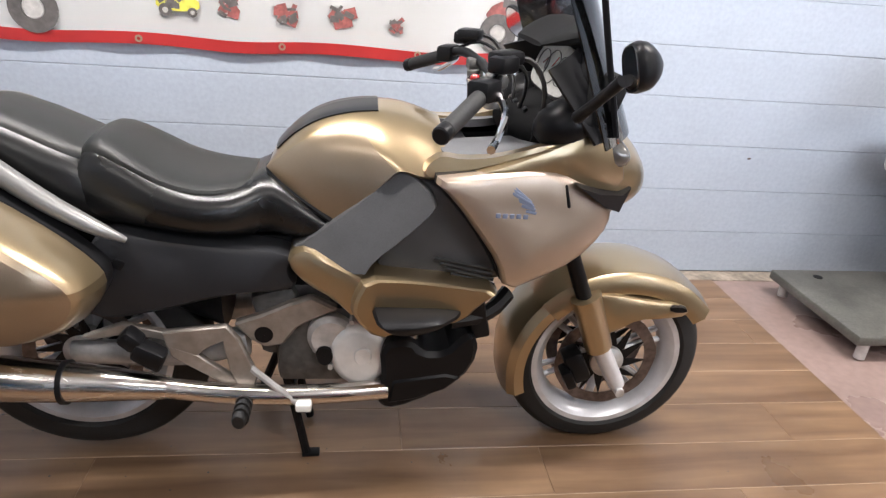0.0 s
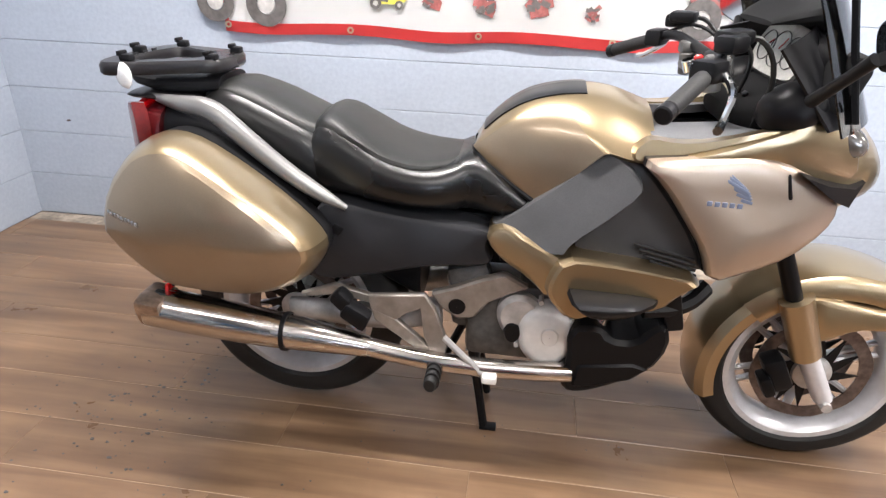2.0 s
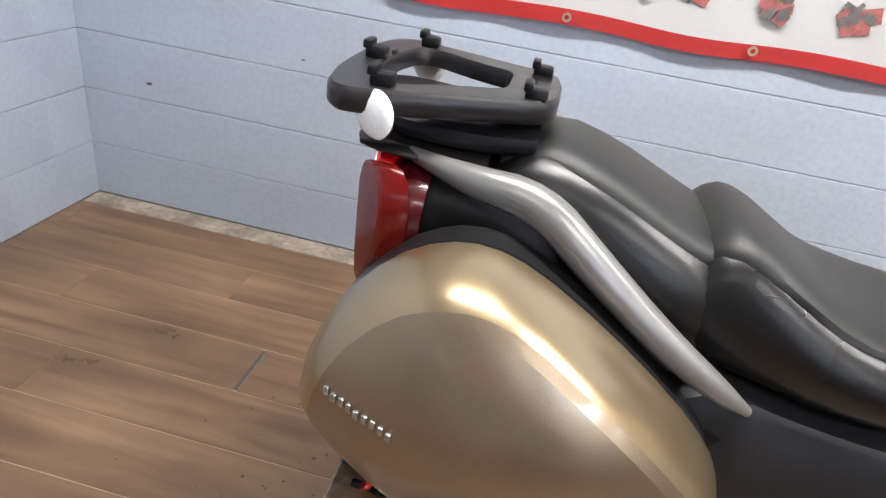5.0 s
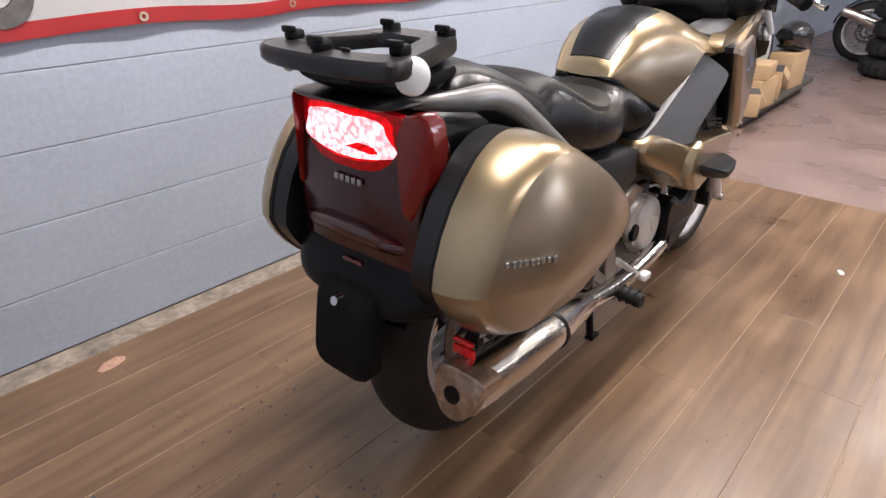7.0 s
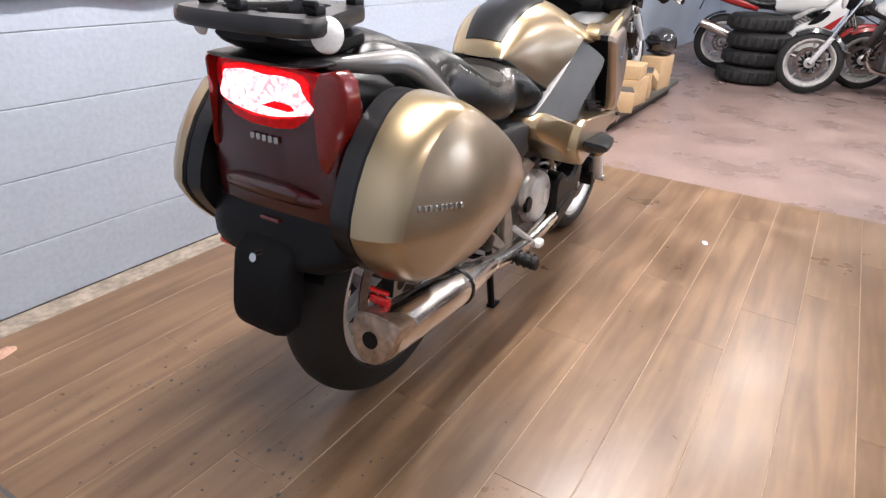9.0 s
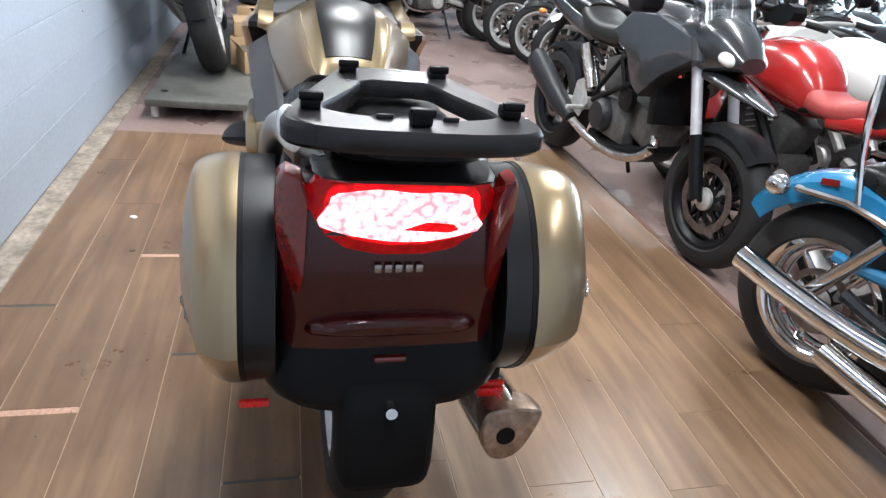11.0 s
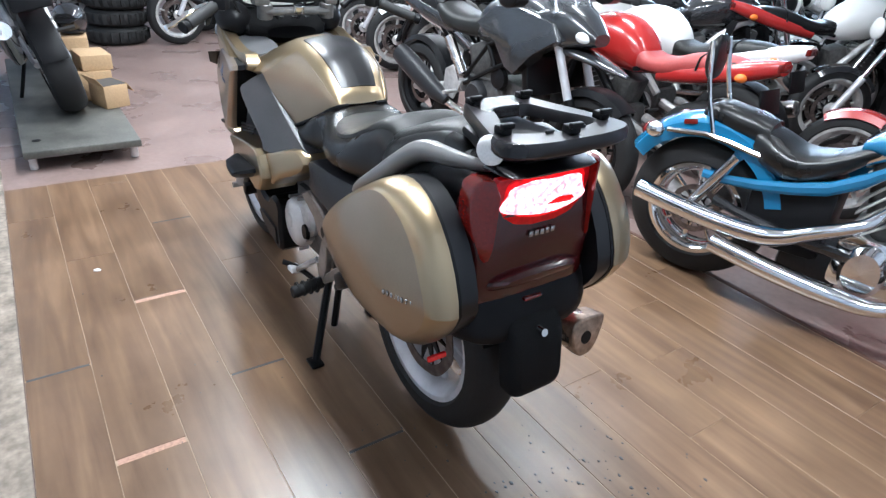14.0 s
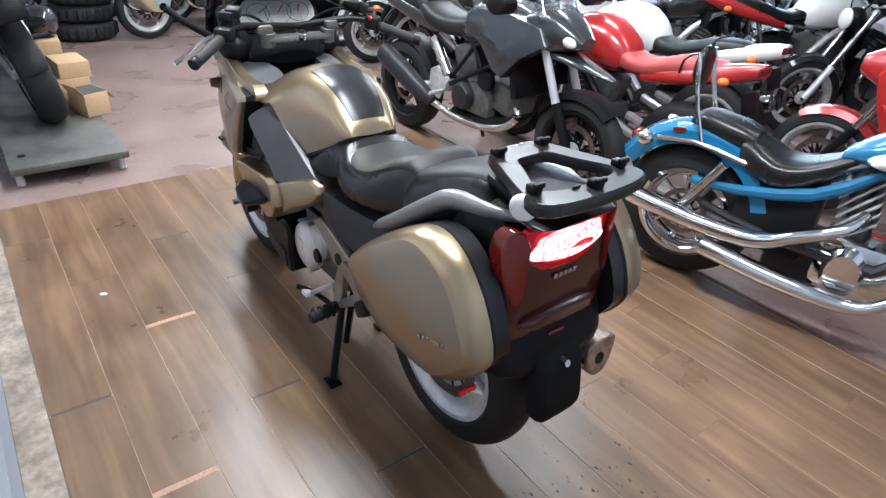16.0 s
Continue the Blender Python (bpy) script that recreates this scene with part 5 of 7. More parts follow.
    part("seat", loft([(-0.16, 0.80 + h, 0.86 + h, 0.06, 2.6), (-0.05, 0.76 + h, 0.875 + h, 0.10, 2.8), (0.12, 0.73 + h, 0.86 + h, 0.12, 2.8), (0.24, 0.70 + h, 0.81 + h, 0.13, 2.8), (0.38, 0.69 + h, 0.785 + h, 0.13, 2.8), (0.48, 0.69 + h, 0.82 + h, 0.10, 2.8)], 20), seat_mat, t, "vinyl seat")
    part("tail_unit", loft([(-0.33, 0.83 + h, 0.90 + h, 0.04, 2.4), (-0.24, 0.79 + h, 0.89 + h, 0.08, 2.6), (-0.08, 0.74 + h, 0.85 + h, 0.115, 2.8), (0.12, 0.69 + h, 0.80 + h, 0.13, 2.8), (0.30, 0.66 + h, 0.76 + h, 0.12, 2.8)], 20), accent, t, "painted tail unit")
    part("tail_lamp", box((0.02, 0.10, 0.04), (-0.325, 0, 0.865 + h), 0.008), M_REDLENS, t)
    part("rear_mudguard", arch(rr + 0.02, 0, rr, 95, 168, [(0, -0.07), (0.012, 0), (0, 0.07), (-0.008, 0.07), (0.004, 0), (-0.008, -0.07)], 10), M_BLACK, t)
    part("front_mudguard", arch(fr + 0.012, wb, fr, 55, 150, [(-0.03, -0.07), (0.005, -0.05), (0.014, 0), (0.005, 0.05), (-0.03, 0.07), (-0.035, 0.065), (0.0, 0.045), (0.006, 0), (0.0, -0.045), (-0.035, -0.065)], 12), accent if style != "trail" else paint, t)
    part("engine", join(box((0.34, 0.22, 0.20), (0.66, 0, 0.38 + h * 0.6), 0.03), box((0.17, 0.19, 0.24), (0.76, 0, 0.53 + h * 0.6), 0.02, (0, 22, 0)), box((0.14, 0.17, 0.20), (0.58, 0, 0.55 + h * 0.6), 0.02, (0, -18, 0))), M_ENGINE, t, "grey engine")
    for s in (-1, 1):
        part("engine_cover", lathe([(0.001, s * 0.15), (0.06, s * 0.145), (0.075, s * 0.12), (0.075, s * 0.09), (0.001, s * 0.09)], (0.60, 0, 0.37 + h * 0.6), 20), M_ALLOY, t)
    part("header_pipe", tube([(0.86, -0.06, 0.55 + h * 0.6), (0.96, -0.07, 0.42 + h * 0.4), (0.88, pipe_side * 0.08, 0.25 + h * 0.4), (0.55, pipe_side * 0.13, 0.24 + h * 0.4), (0.32, pipe_side * 0.16, 0.30)], 0.022, 10, 2), M_STEEL, t)
    part("silencer", tube([(0.34, pipe_side * 0.165, 0.30), (0.18, pipe_side * 0.17, 0.36 + h), (-0.12, pipe_side * 0.18, 0.47 + h * 2), (-0.26, pipe_side * 0.185, 0.52 + h * 2)], [0.03, 0.05, 0.055, 0.05], 14, 1), M_CHROME if style != "sport" else M_STEEL, t, "metal silencer")
    part("radiator", box((0.04, 0.26, 0.24), (0.93, 0, 0.60 + h), 0.008, (0, -15, 0)), M_BLACK, t)
    part("cylinder", moved(lathe([p for k in range(7) for p in ((0.075, 0.45 + 0.03 * k), (0.105, 0.452 + 0.03 * k), (0.105, 0.458 + 0.03 * k), (0.075, 0.46 + 0.03 * k))] + [(0.02, 0.64), (0.02, 0.45)], (0, 0, 0), 12), pose(0.55, 0, 0.06 + h * 0.6, 90, 0, 0) @ pose(0, 0, 0, 0, 0, -22)), M_ALLOY, t)
    part("chain", tube([(0.0, 0.085, rr + 0.045), (0.50, 0.085, 0.42 + h * 0.6), (0.52, 0.085, 0.34 + h * 0.6), (0.0, 0.085, rr - 0.05)], 0.008, 6, 0), M_DISC, t)
    part("cable", tube([(neck[0] - 0.04, -0.22, 1.01 + h), (neck[0] + 0.14, -0.10, 1.02 + h), (neck[0] + 0.1, -0.03, 0.8 + h), (0.8, -0.08, 0.62 + h)], 0.006, 6, 2), M_BLACK, t)
    part("cable", tube([(neck[0] - 0.04, 0.22, 1.01 + h), (neck[0] + 0.16, 0.12, 1.04 + h), (neck[0] + 0.12, 0.08, 0.7 + h), (wb - 0.04, 0.07, fr + 0.1)], 0.006, 6, 2), M_BLACK, t)
    part("hand_lever", tube([(neck[0] - 0.02, -0.24, 1.0 + h), (neck[0] + 0.02, -0.30, 0.99 + h), (neck[0] - 0.05, -0.38, 0.975 + h)], 0.006, 6, 1), M_ALLOY, t)
    part("hand_lever", tube([(neck[0] - 0.02, 0.24, 1.0 + h), (neck[0] + 0.02, 0.30, 0.99 + h), (neck[0] - 0.05, 0.38, 0.975 + h)], 0.006, 6, 1), M_ALLOY, t)
    part("seat_strap", tube([(0.06, -0.125, 0.78 + h), (0.06, -0.10, 0.865 + h), (0.06, 0.10, 0.865 + h), (0.06, 0.125, 0.78 + h)], 0.006, 6, 1), M_BLACK, t)
    part("number_bracket", box((0.01, 0.16, 0.12), (-0.30, 0, 0.70 + h), 0.004, (0, 15, 0)), M_BLACK, t)
    if style == "sport":
        for s in (-1, 1):
            part("side_fairing", pillow([(0.62, 0.40), (0.70, 0.30), (0.95, 0.28), (1.10, 0.48), (1.22, 0.72), (1.26, 0.90), (1.10, 0.92), (0.98, 0.78), (0.86, 0.62), (0.72, 0.56)], 0.10, 0.15, 0.19, s, rings=((1.0, 0.0), (0.97, 0.55), (0.82, 0.85), (0.45, 1.0)), rounds=1, center=(0.98, 0.6)), paint, t, "painted side fairing", 25)
            part("fairing_stripe", pillow([(0.70, 0.40), (0.95, 0.42), (1.16, 0.66), (1.19, 0.74), (1.08, 0.66), (0.90, 0.50), (0.72, 0.48)], 0.12, 0.182, 0.196, s, rings=((1.0, 0.0), (0.9, 1.0)), rounds=1, center=(0.98, 0.58)), accent, t)
            part("fairing_vent", pillow([(0.80, 0.56), (0.93, 0.60), (1.02, 0.72), (0.96, 0.74), (0.86, 0.64)], 0.12, 0.185, 0.195, s, rings=((1.0, 0.0), (0.9, 1.0)), rounds=1), M_BLACK, t)
        part("nose", loft([(1.05, 0.74, 0.96, 0.18, 2.5), (1.16, 0.74, 1.0, 0.18, 2.5), (1.28, 0.78, 0.97, 0.14, 2.4), (1.36, 0.82, 0.92, 0.07, 2.2)], 20), paint, t, "painted nose fairing")
        part("headlamp", moved(ball((0, 0, 0), (0.05, 0.11, 0.045), 14), pose(1.30, 0, 0.88, 0, 20, 0)), M_LENS, t)
    else:
        part("headlamp", moved(ball((0, 0, 0), (0.075, 0.085, 0.085), 16), pose(wb - 0.22, 0, 0.88 + h)), M_BLACK, t)
        part("headlamp_lens", moved(ball((0, 0, 0), (0.03, 0.076, 0.076), 16), pose(wb - 0.155, 0, 0.88 + h)), M_LENS, t)
        for y in (-0.06, 0.06):
            part("dial", rod((wb - 0.36, y, 1.0 + h), (wb - 0.30, y, 1.06 + h), 0.04, 14), M_BLACK, t)
    if screen:
        rows = []
        for k in range(6):
            f = k / 5
            rows.append([(1.27 - (0.24 if screen == "low" else 0.22) * f - 0.12 * u * u, (0.19 - 0.05 * f) * u, 0.93 + (0.22 if screen == "low" else 0.42) * f + h) for u in (j / 5 - 1 for j in range(11))])
        bm = skin(bmesh.new(), rows, closed=False, cap=False)
        bmesh.ops.solidify(bm, geom=bm.faces[:], thickness=0.004)
        part("windscreen", bm, M_CLEAR, t, "clear windscreen").visible_shadow = False
    part("side_stand", tube([(0.52, 0.11, 0.30), (0.46, 0.27, 0.01)], 0.012, 8, 0), M_BLACK, t)
    return t


def cruiser(m):
    t = thing("cruiser_motorcycle", m, "blue and white cruiser motorcycle with chrome pipes and black leather seat", "motorcycle")
    wb = 1.56
    wheel("rear_wheel", 0, 0.315, 0.075, 0.205, t, 9, M_CHROME, False, 0.11, (-1,))
    wheel("front_wheel", wb * 0.88, 0.335, 0.055, 0.24, t, 9, M_CHROME, False, 0.13, (-1,))
    part("rear_fender", arch(0.372, 0, 0.345, 16, 150, [(-0.07, -0.105), (-0.01, -0.10), (0.018, -0.06), (0.028, 0), (0.018, 0.06), (-0.01, 0.10), (-0.07, 0.105), (-0.07, 0.099), (-0.01, 0.093), (0.012, 0.055), (0.02, 0), (0.012, -0.055), (-0.01, -0.093), (-0.07, -0.099)], 24), M_BLUEPAINT, t, "bright blue rear fender")
    part("front_fender", arch(0.36, wb, 0.335, 40, 170, [(-0.06, -0.08), (0, -0.07), (0.015, 0), (0, 0.07), (-0.06, 0.08), (-0.06, 0.075), (0, 0.064), (0.009, 0), (0, -0.064), (-0.06, -0.075)], 20), M_BLUEPAINT, t, "bright blue front fender")
    for s in (-1, 1):
        part("fender_rail", tube([(-0.20, s * 0.115, 0.60), (0.05, s * 0.118, 0.63), (0.25, s * 0.115, 0.56)], 0.012, 8, 1), M_CHROME, t)
        part("side_reflector", box((0.065, 0.006, 0.022), (-0.10, s * 0.108, 0.655), 0.004, (0, -12, 0)), M_REDLENS, t)
        part("rear_indicator", moved(ball((0, 0, 0), (0.045, 0.035, 0.035), 14), pose(-0.24, s * 0.16, 0.60)), M_CHROME, t)
        part("fork_leg", tube([(wb, s * 0.1, 0.335), (wb - 0.14, s * 0.1, 0.62)], 0.03, 12, 0), M_CHROME, t)
        part("fork_tube", tube([(wb - 0.14, s * 0.1, 0.62), (wb - 0.30, s * 0.1, 0.96)], 0.022, 12, 0), M_CHROME, t)
        part("handlebar", tube([(wb - 0.31, s * 0.02, 1.0), (wb - 0.32, s * 0.12, 1.08), (wb - 0.42, s * 0.32, 1.06), (wb - 0.55, s * 0.42, 1.0)], 0.012, 8, 2), M_CHROME, t)
        part("grip", rod((wb - 0.50, s * 0.39, 1.02), (wb - 0.58, s * 0.44, 0.985), 0.018, 10), M_RUBBER, t)
        part("mirror", ball((wb - 0.42, s * 0.42, 1.20), (0.02, 0.07, 0.045), 12), M_CHROME, t)
        part("mirror_stalk", tube([(wb - 0.44, s * 0.33, 1.06), (wb - 0.42, s * 0.40, 1.19)], 0.007, 6, 0), M_CHROME, t)
        part("sissy_bar", tube([(0.02, s * 0.112, 0.62), (-0.06, s * 0.105, 0.80), (-0.10, s * 0.09, 0.98)], 0.011, 8, 1), M_CHROME, t)
        part("frame_tube", tube([(0.10, s * 0.10, 0.40), (0.55, s * 0.13, 0.33), (1.0, s * 0.11, 0.32), (1.22, s * 0.05, 0.72)], 0.02, 8, 1), M_BLACKPAINT, t)
        part("side_rail", tube([(0.02, s * 0.11, 0.475), (0.35, s * 0.125, 0.472), (0.62, s * 0.12, 0.475), (0.80, s * 0.1, 0.54)], 0.014, 8, 1), M_BLUEPAINT, t, "bright blue frame rail")
        part("shock", tube([(0.0, s * 0.125, 0.36), (0.16, s * 0.125, 0.56)], 0.028, 10, 0), M_CHROME, t)
    part("backrest", loft([(-0.125, 0.86, 0.96, 0.06, 3.0), (-0.11, 0.82, 1.0, 0.075, 3.0), (-0.085, 0.82, 1.0, 0.075, 3.0), (-0.075, 0.86, 0.97, 0.06, 3.0)], 18), M_SEAT, t, "black padded backrest")
    part("pillion_pad", loft([(-0.07, 0.66, 0.72, 0.06, 2.6), (0.0, 0.65, 0.755, 0.09, 2.6), (0.14, 0.62, 0.735, 0.10, 2.6), (0.25, 0.58, 0.68, 0.09, 2.6)], 20), M_SEAT, t, "black leather pillion pad")
    part("rider_seat", loft([(0.20, 0.54, 0.68, 0.10, 2.6), (0.27, 0.50, 0.65, 0.14, 2.6), (0.40, 0.47, 0.56, 0.15, 2.6), (0.54, 0.48, 0.545, 0.12, 2.6), (0.68, 0.52, 0.58, 0.07, 2.6)], 22), M_SEAT, t, "black leather rider seat")
    tank = part("fuel_tank", loft([(0.60, 0.54, 0.585, 0.05, 2.4), (0.70, 0.53, 0.65, 0.12, 2.3), (0.86, 0.54, 0.73, 0.155, 2.2), (1.04, 0.57, 0.775, 0.155, 2.2), (1.18, 0.63, 0.79, 0.11, 2.2), (1.24, 0.68, 0.77, 0.06, 2.2)], 24), M_BLUEPAINT, t, "blue fuel tank")
    for s in (-1, 1):
        part("tank_flash", pillow([(0.66, 0.565), (0.80, 0.645), (0.98, 0.715), (1.15, 0.735), (1.19, 0.69), (1.08, 0.605), (0.88, 0.555)], 0.08, 0.128, 0.168, s, rings=((1.0, 0.0), (0.95, 0.5), (0.75, 0.9), (0.4, 1.0)), rounds=2, slope=0.12), M_WHITEPAINT, tank, "white tank flash")
        part("tank_badge", box((0.13, 0.004, 0.022), (0.98, s * 0.169, 0.642), 0.008, (0, -8, 0)), M_BROWNINK, tank)
        part("tank_badge", box((0.05, 0.004, 0.045), (0.98, s * 0.1685, 0.642), 0.015, (0, 45, 0)), M_ALLOY, tank)
    part("crankcase", join(box((0.36, 0.20, 0.20), (0.82, 0, 0.30), 0.04), lathe([(0.001, -0.15), (0.07, -0.145), (0.09, -0.12), (0.09, -0.08), (0.001, -0.08)], (0.78, 0, 0.29), 24), lathe([(0.001, 0.15), (0.07, 0.145), (0.09, 0.12), (0.09, 0.08), (0.001, 0.08)], (0.78, 0, 0.29), 24)), M_CHROME, t, "polished crankcase")
    for dx, tilt in ((-0.10, -24), (0.13, 24)):
        base = pose(0.84 + dx * 0.6, 0, 0.36, 0, tilt, 0)
        cyl = part("cylinder", moved(rod((0, 0, 0), (0, 0, 0.20), 0.055, 20), base), M_ENGINE, t)
        for k in range(7):
            part("fin", moved(box((0.15, 0.15, 0.006), (0, 0, 0.05 + 0.02 * k), 0.002, seg=1), base), M_ALLOY, cyl)
        part("head_cover", moved(box((0.15, 0.14, 0.06), (0, 0, 0.215), 0.02), base), M_CHROME, cyl)
    for s in (-1, 1):
        part("air_cover", pillow([(0.86, 0.54), (0.96, 0.56), (1.06, 0.52), (1.05, 0.46), (0.93, 0.41), (0.87, 0.46)], 0.05, 0.12, 0.165, s, rounds=1), M_CHROME, t, "polished air cleaner cover")
    part("exhaust_pipe", tube([(0.78, -0.10, 0.56), (0.74, -0.165, 0.51), (0.66, -0.185, 0.47), (0.56, -0.19, 0.425), (0.47, -0.19, 0.375), (0.38, -0.19, 0.348), (0.20, -0.19, 0.345), (0.02, -0.19, 0.354), (-0.24, -0.195, 0.385)], [0.024, 0.025, 0.027, 0.030, 0.036, 0.041, 0.042, 0.042, 0.042], 16, 2), M_CHROME, t, "upper chrome exhaust pipe")
    part("exhaust_pipe", tube([(1.02, -0.10, 0.54), (1.07, -0.14, 0.47), (1.06, -0.17, 0.38), (1.01, -0.19, 0.30), (0.93, -0.20, 0.235), (0.84, -0.205, 0.215), (0.72, -0.205, 0.215), (0.55, -0.207, 0.222), (0.38, -0.21, 0.238), (0.18, -0.215, 0.265)], [0.024, 0.024, 0.025, 0.026, 0.028, 0.032, 0.038, 0.042, 0.042, 0.042], 16, 2), M_CHROME, t, "lower chrome exhaust pipe")
    # two dark blocks added to stand in for the shadow around the engine
    part("battery_box", box((0.36, 0.20, 0.22), (0.42, 0, 0.37), 0.03), M_BLACK, t, "black block standing in for engine shade")
    part("gearbox", box((0.26, 0.16, 0.20), (0.56, 0, 0.26), 0.04), M_DARK, t)
    part("headlamp", moved(ball((0, 0, 0), (0.10, 0.09, 0.09), 18), pose(wb - 0.10, 0, 0.86)), M_CHROME, t)
    part("tail_lamp", moved(ball((0, 0, 0), (0.04, 0.05, 0.035), 14), pose(-0.34, 0, 0.55)), M_REDLENS, t)
    part("side_stand", tube([(0.70, 0.12, 0.24), (0.64, 0.27, 0.01)], 0.012, 8, 0), M_BLACK, t)
    for ob in t.children_recursive:
        if ob.type != "MESH" or "wheel" in ob.name or "wheel" in ob.parent.name or ob.name.startswith("rear_fender"):
            continue
        for v in ob.data.vertices:
            v.co.x *= 0.88
            if not ob.name.startswith("exhaust_pipe"):
                v.co.z += (0.045 + 0.11 * ramp(v.co.x, 0.1, 0.55)) * ramp(v.co.z, 0.40, 0.52) + 0.04 * ramp(v.co.x, 0.3, 0.6) * ramp(v.co.z, 0.2, 0.4)
    return t


def adventure(m):
    """A tall dark touring machine with a beak, a screen and a steel lattice frame."""
    t = thing("adventure_motorcycle", m, "dark grey adventure motorcycle with tall clear screen and exposed engine", "motorcycle")
    wb = 1.54
    wheel("rear_wheel", 0, 0.315, 0.08, 0.215, t, 5, M_BLACK, True, 0.12, (-1,))
    wheel("front_wheel", wb, 0.31, 0.058, 0.22, t, 5, M_BLACK, True, 0.155)
    for s in (-1, 1):
        part("fork_leg", tube([(wb, s * 0.098, 0.31), (wb - 0.12, s * 0.098, 0.56)], 0.030, 12, 0), M_BLACK, t)
        part("stanchion", tube([(wb - 0.12, s * 0.098, 0.55), (wb - 0.33, s * 0.098, 1.0)], 0.024, 12, 0), M_SILVER, t, "silver fork tube")
        part("swing_arm", tube([(0, s * 0.10, 0.315), (0.28, s * 0.11, 0.37), (0.52, s * 0.09, 0.43)], [0.025, 0.038, 0.035], 10, 1), M_ALLOY, t, "bare alloy swing arm")
        for a, c in (((1.16, 0.05, 0.90), (0.78, 0.14, 0.74)), ((1.14, 0.05, 0.78), (0.86, 0.14, 0.62)), ((1.02, 0.09, 0.72), (0.88, 0.14, 0.76)), ((0.86, 0.14, 0.62), (0.78, 0.14, 0.74)), ((0.78, 0.14, 0.74), (0.56, 0.12, 0.50)), ((0.86, 0.14, 0.62), (0.56, 0.12, 0.46)), ((0.56, 0.11, 0.66), (0.05, 0.08, 0.86)), ((0.60, 0.11, 0.50), (0.22, 0.09, 0.79)), ((0.40, 0.1, 0.72), (0.42, 0.1, 0.64))):
            part("frame_tube", tube([(a[0], s * a[1], a[2]), (c[0], s * c[1], c[2])], 0.014, 8, 0), M_BLACK, t)
        part("tank_shroud", pillow([(0.70, 0.86), (0.88, 0.78), (1.00, 0.66), (1.08, 0.63), (1.20, 0.76), (1.36, 0.86), (1.30, 0.94), (1.02, 0.985), (0.84, 0.97)], 0.10, 0.165, 0.20, s, rings=((1.0, 0.0), (0.97, 0.6), (0.6, 0.9), (0.3, 1.0)), rounds=0, center=(1.06, 0.85), slope=0.12), M_GREYPAINT, t, "dark grey tank shroud", 20)
        part("shroud_vent", pillow([(1.03, 0.69), (1.09, 0.70), (1.17, 0.79), (1.12, 0.82), (1.04, 0.76)], 0.12, 0.19, 0.205, s, rounds=1), M_BLACK, t)
        part("tail_side", pillow([(-0.24, 0.90), (-0.05, 0.83), (0.25, 0.76), (0.45, 0.74), (0.42, 0.82), (0.12, 0.88), (-0.15, 0.93)], 0.05, 0.115, 0.14, s, rounds=1), M_GREYPAINT, t)
        part("hand_guard", pillow([(1.10, 1.06), (1.20, 1.11), (1.27, 1.09), (1.26, 1.02), (1.16, 1.00)], 0.33, 0.40, 0.42, s, rounds=1), M_BLACK, t)
        part("grip", rod((1.09, s * 0.40, 1.06), (1.13, s * 0.27, 1.075), 0.018, 10), M_RUBBER, t)
        part("handlebar", tube([(1.12, s * 0.29, 1.073), (1.17, s * 0.16, 1.08), (1.18, s * 0.05, 1.03), (1.18, 0, 1.03)], 0.013, 8, 1), M_BLACK, t)
        part("mirror_stalk", tube([(1.15, s * 0.24, 1.08), (1.19, s * 0.30, 1.20)], 0.007, 6, 0), M_BLACK, t)
        part("mirror", moved(ball((0, 0, 0), (0.018, 0.07, 0.04), 14), pose(1.19, s * 0.33, 1.22)), M_BLACK, t)
        part("headlamp", moved(ball((0, 0, 0), (0.075, 0.045, 0.035), 14), pose(1.41, s * 0.065, 0.90, 0, 24, s * 20)), M_LENS, t, "clear slit headlamp")
        part("footpeg", rod((0.50, s * 0.13, 0.40), (0.50, s * 0.24, 0.40), 0.014, 8), M_ALLOY, t)
        part("heel_plate", plate([(0.36, 0.36), (0.48, 0.34), (0.54, 0.44), (0.46, 0.56), (0.38, 0.52)], s * 0.135, s * 0.142), M_ALLOY, t, "bare alloy heel plate")
        part("engine_cover", lathe([(0.001, s * 0.175), (0.07, s * 0.17), (0.09, s * 0.14), (0.09, s * 0.1), (0.001, s * 0.1)], (0.70, 0, 0.42), 24), M_DARK, t)
        part("belt_cover", lathe([(0.001, s * 0.14), (0.06, s * 0.135), (0.07, s * 0.11), (0.001, s * 0.1)], (0.88, 0, 0.56), 20), M_BLACK, t)
        part("indicator", ball((-0.22, s * 0.15, 0.80), (0.035, 0.025, 0.018), 10), M_ORANGE, t)
    part("fuel_tank", loft([(0.60, 0.74, 0.86, 0.09, 2.6), (0.68, 0.72, 0.97, 0.14, 2.6), (0.84, 0.74, 1.04, 0.165, 2.4), (1.02, 0.78, 1.03, 0.15, 2.4), (1.14, 0.82, 0.98, 0.10, 2.4)], 24), M_GREYPAINT, t, "dark grey fuel tank")
    part("rider_seat", loft([(0.22, 0.78, 0.93, 0.12, 2.8), (0.30, 0.76, 0.90, 0.145, 2.8), (0.44, 0.74, 0.865, 0.145, 2.8), (0.58, 0.74, 0.87, 0.11, 2.8), (0.68, 0.76, 0.89, 0.08, 2.8)], 22), M_SEAT_TOP, t, "charcoal rider seat")
    part("pillion_seat", loft([(-0.16, 0.86, 0.93, 0.07, 2.8), (-0.05, 0.84, 0.96, 0.12, 2.8), (0.12, 0.82, 0.955, 0.13, 2.8), (0.26, 0.80, 0.93, 0.11, 2.8)], 22), M_SEAT, t, "black pillion seat")
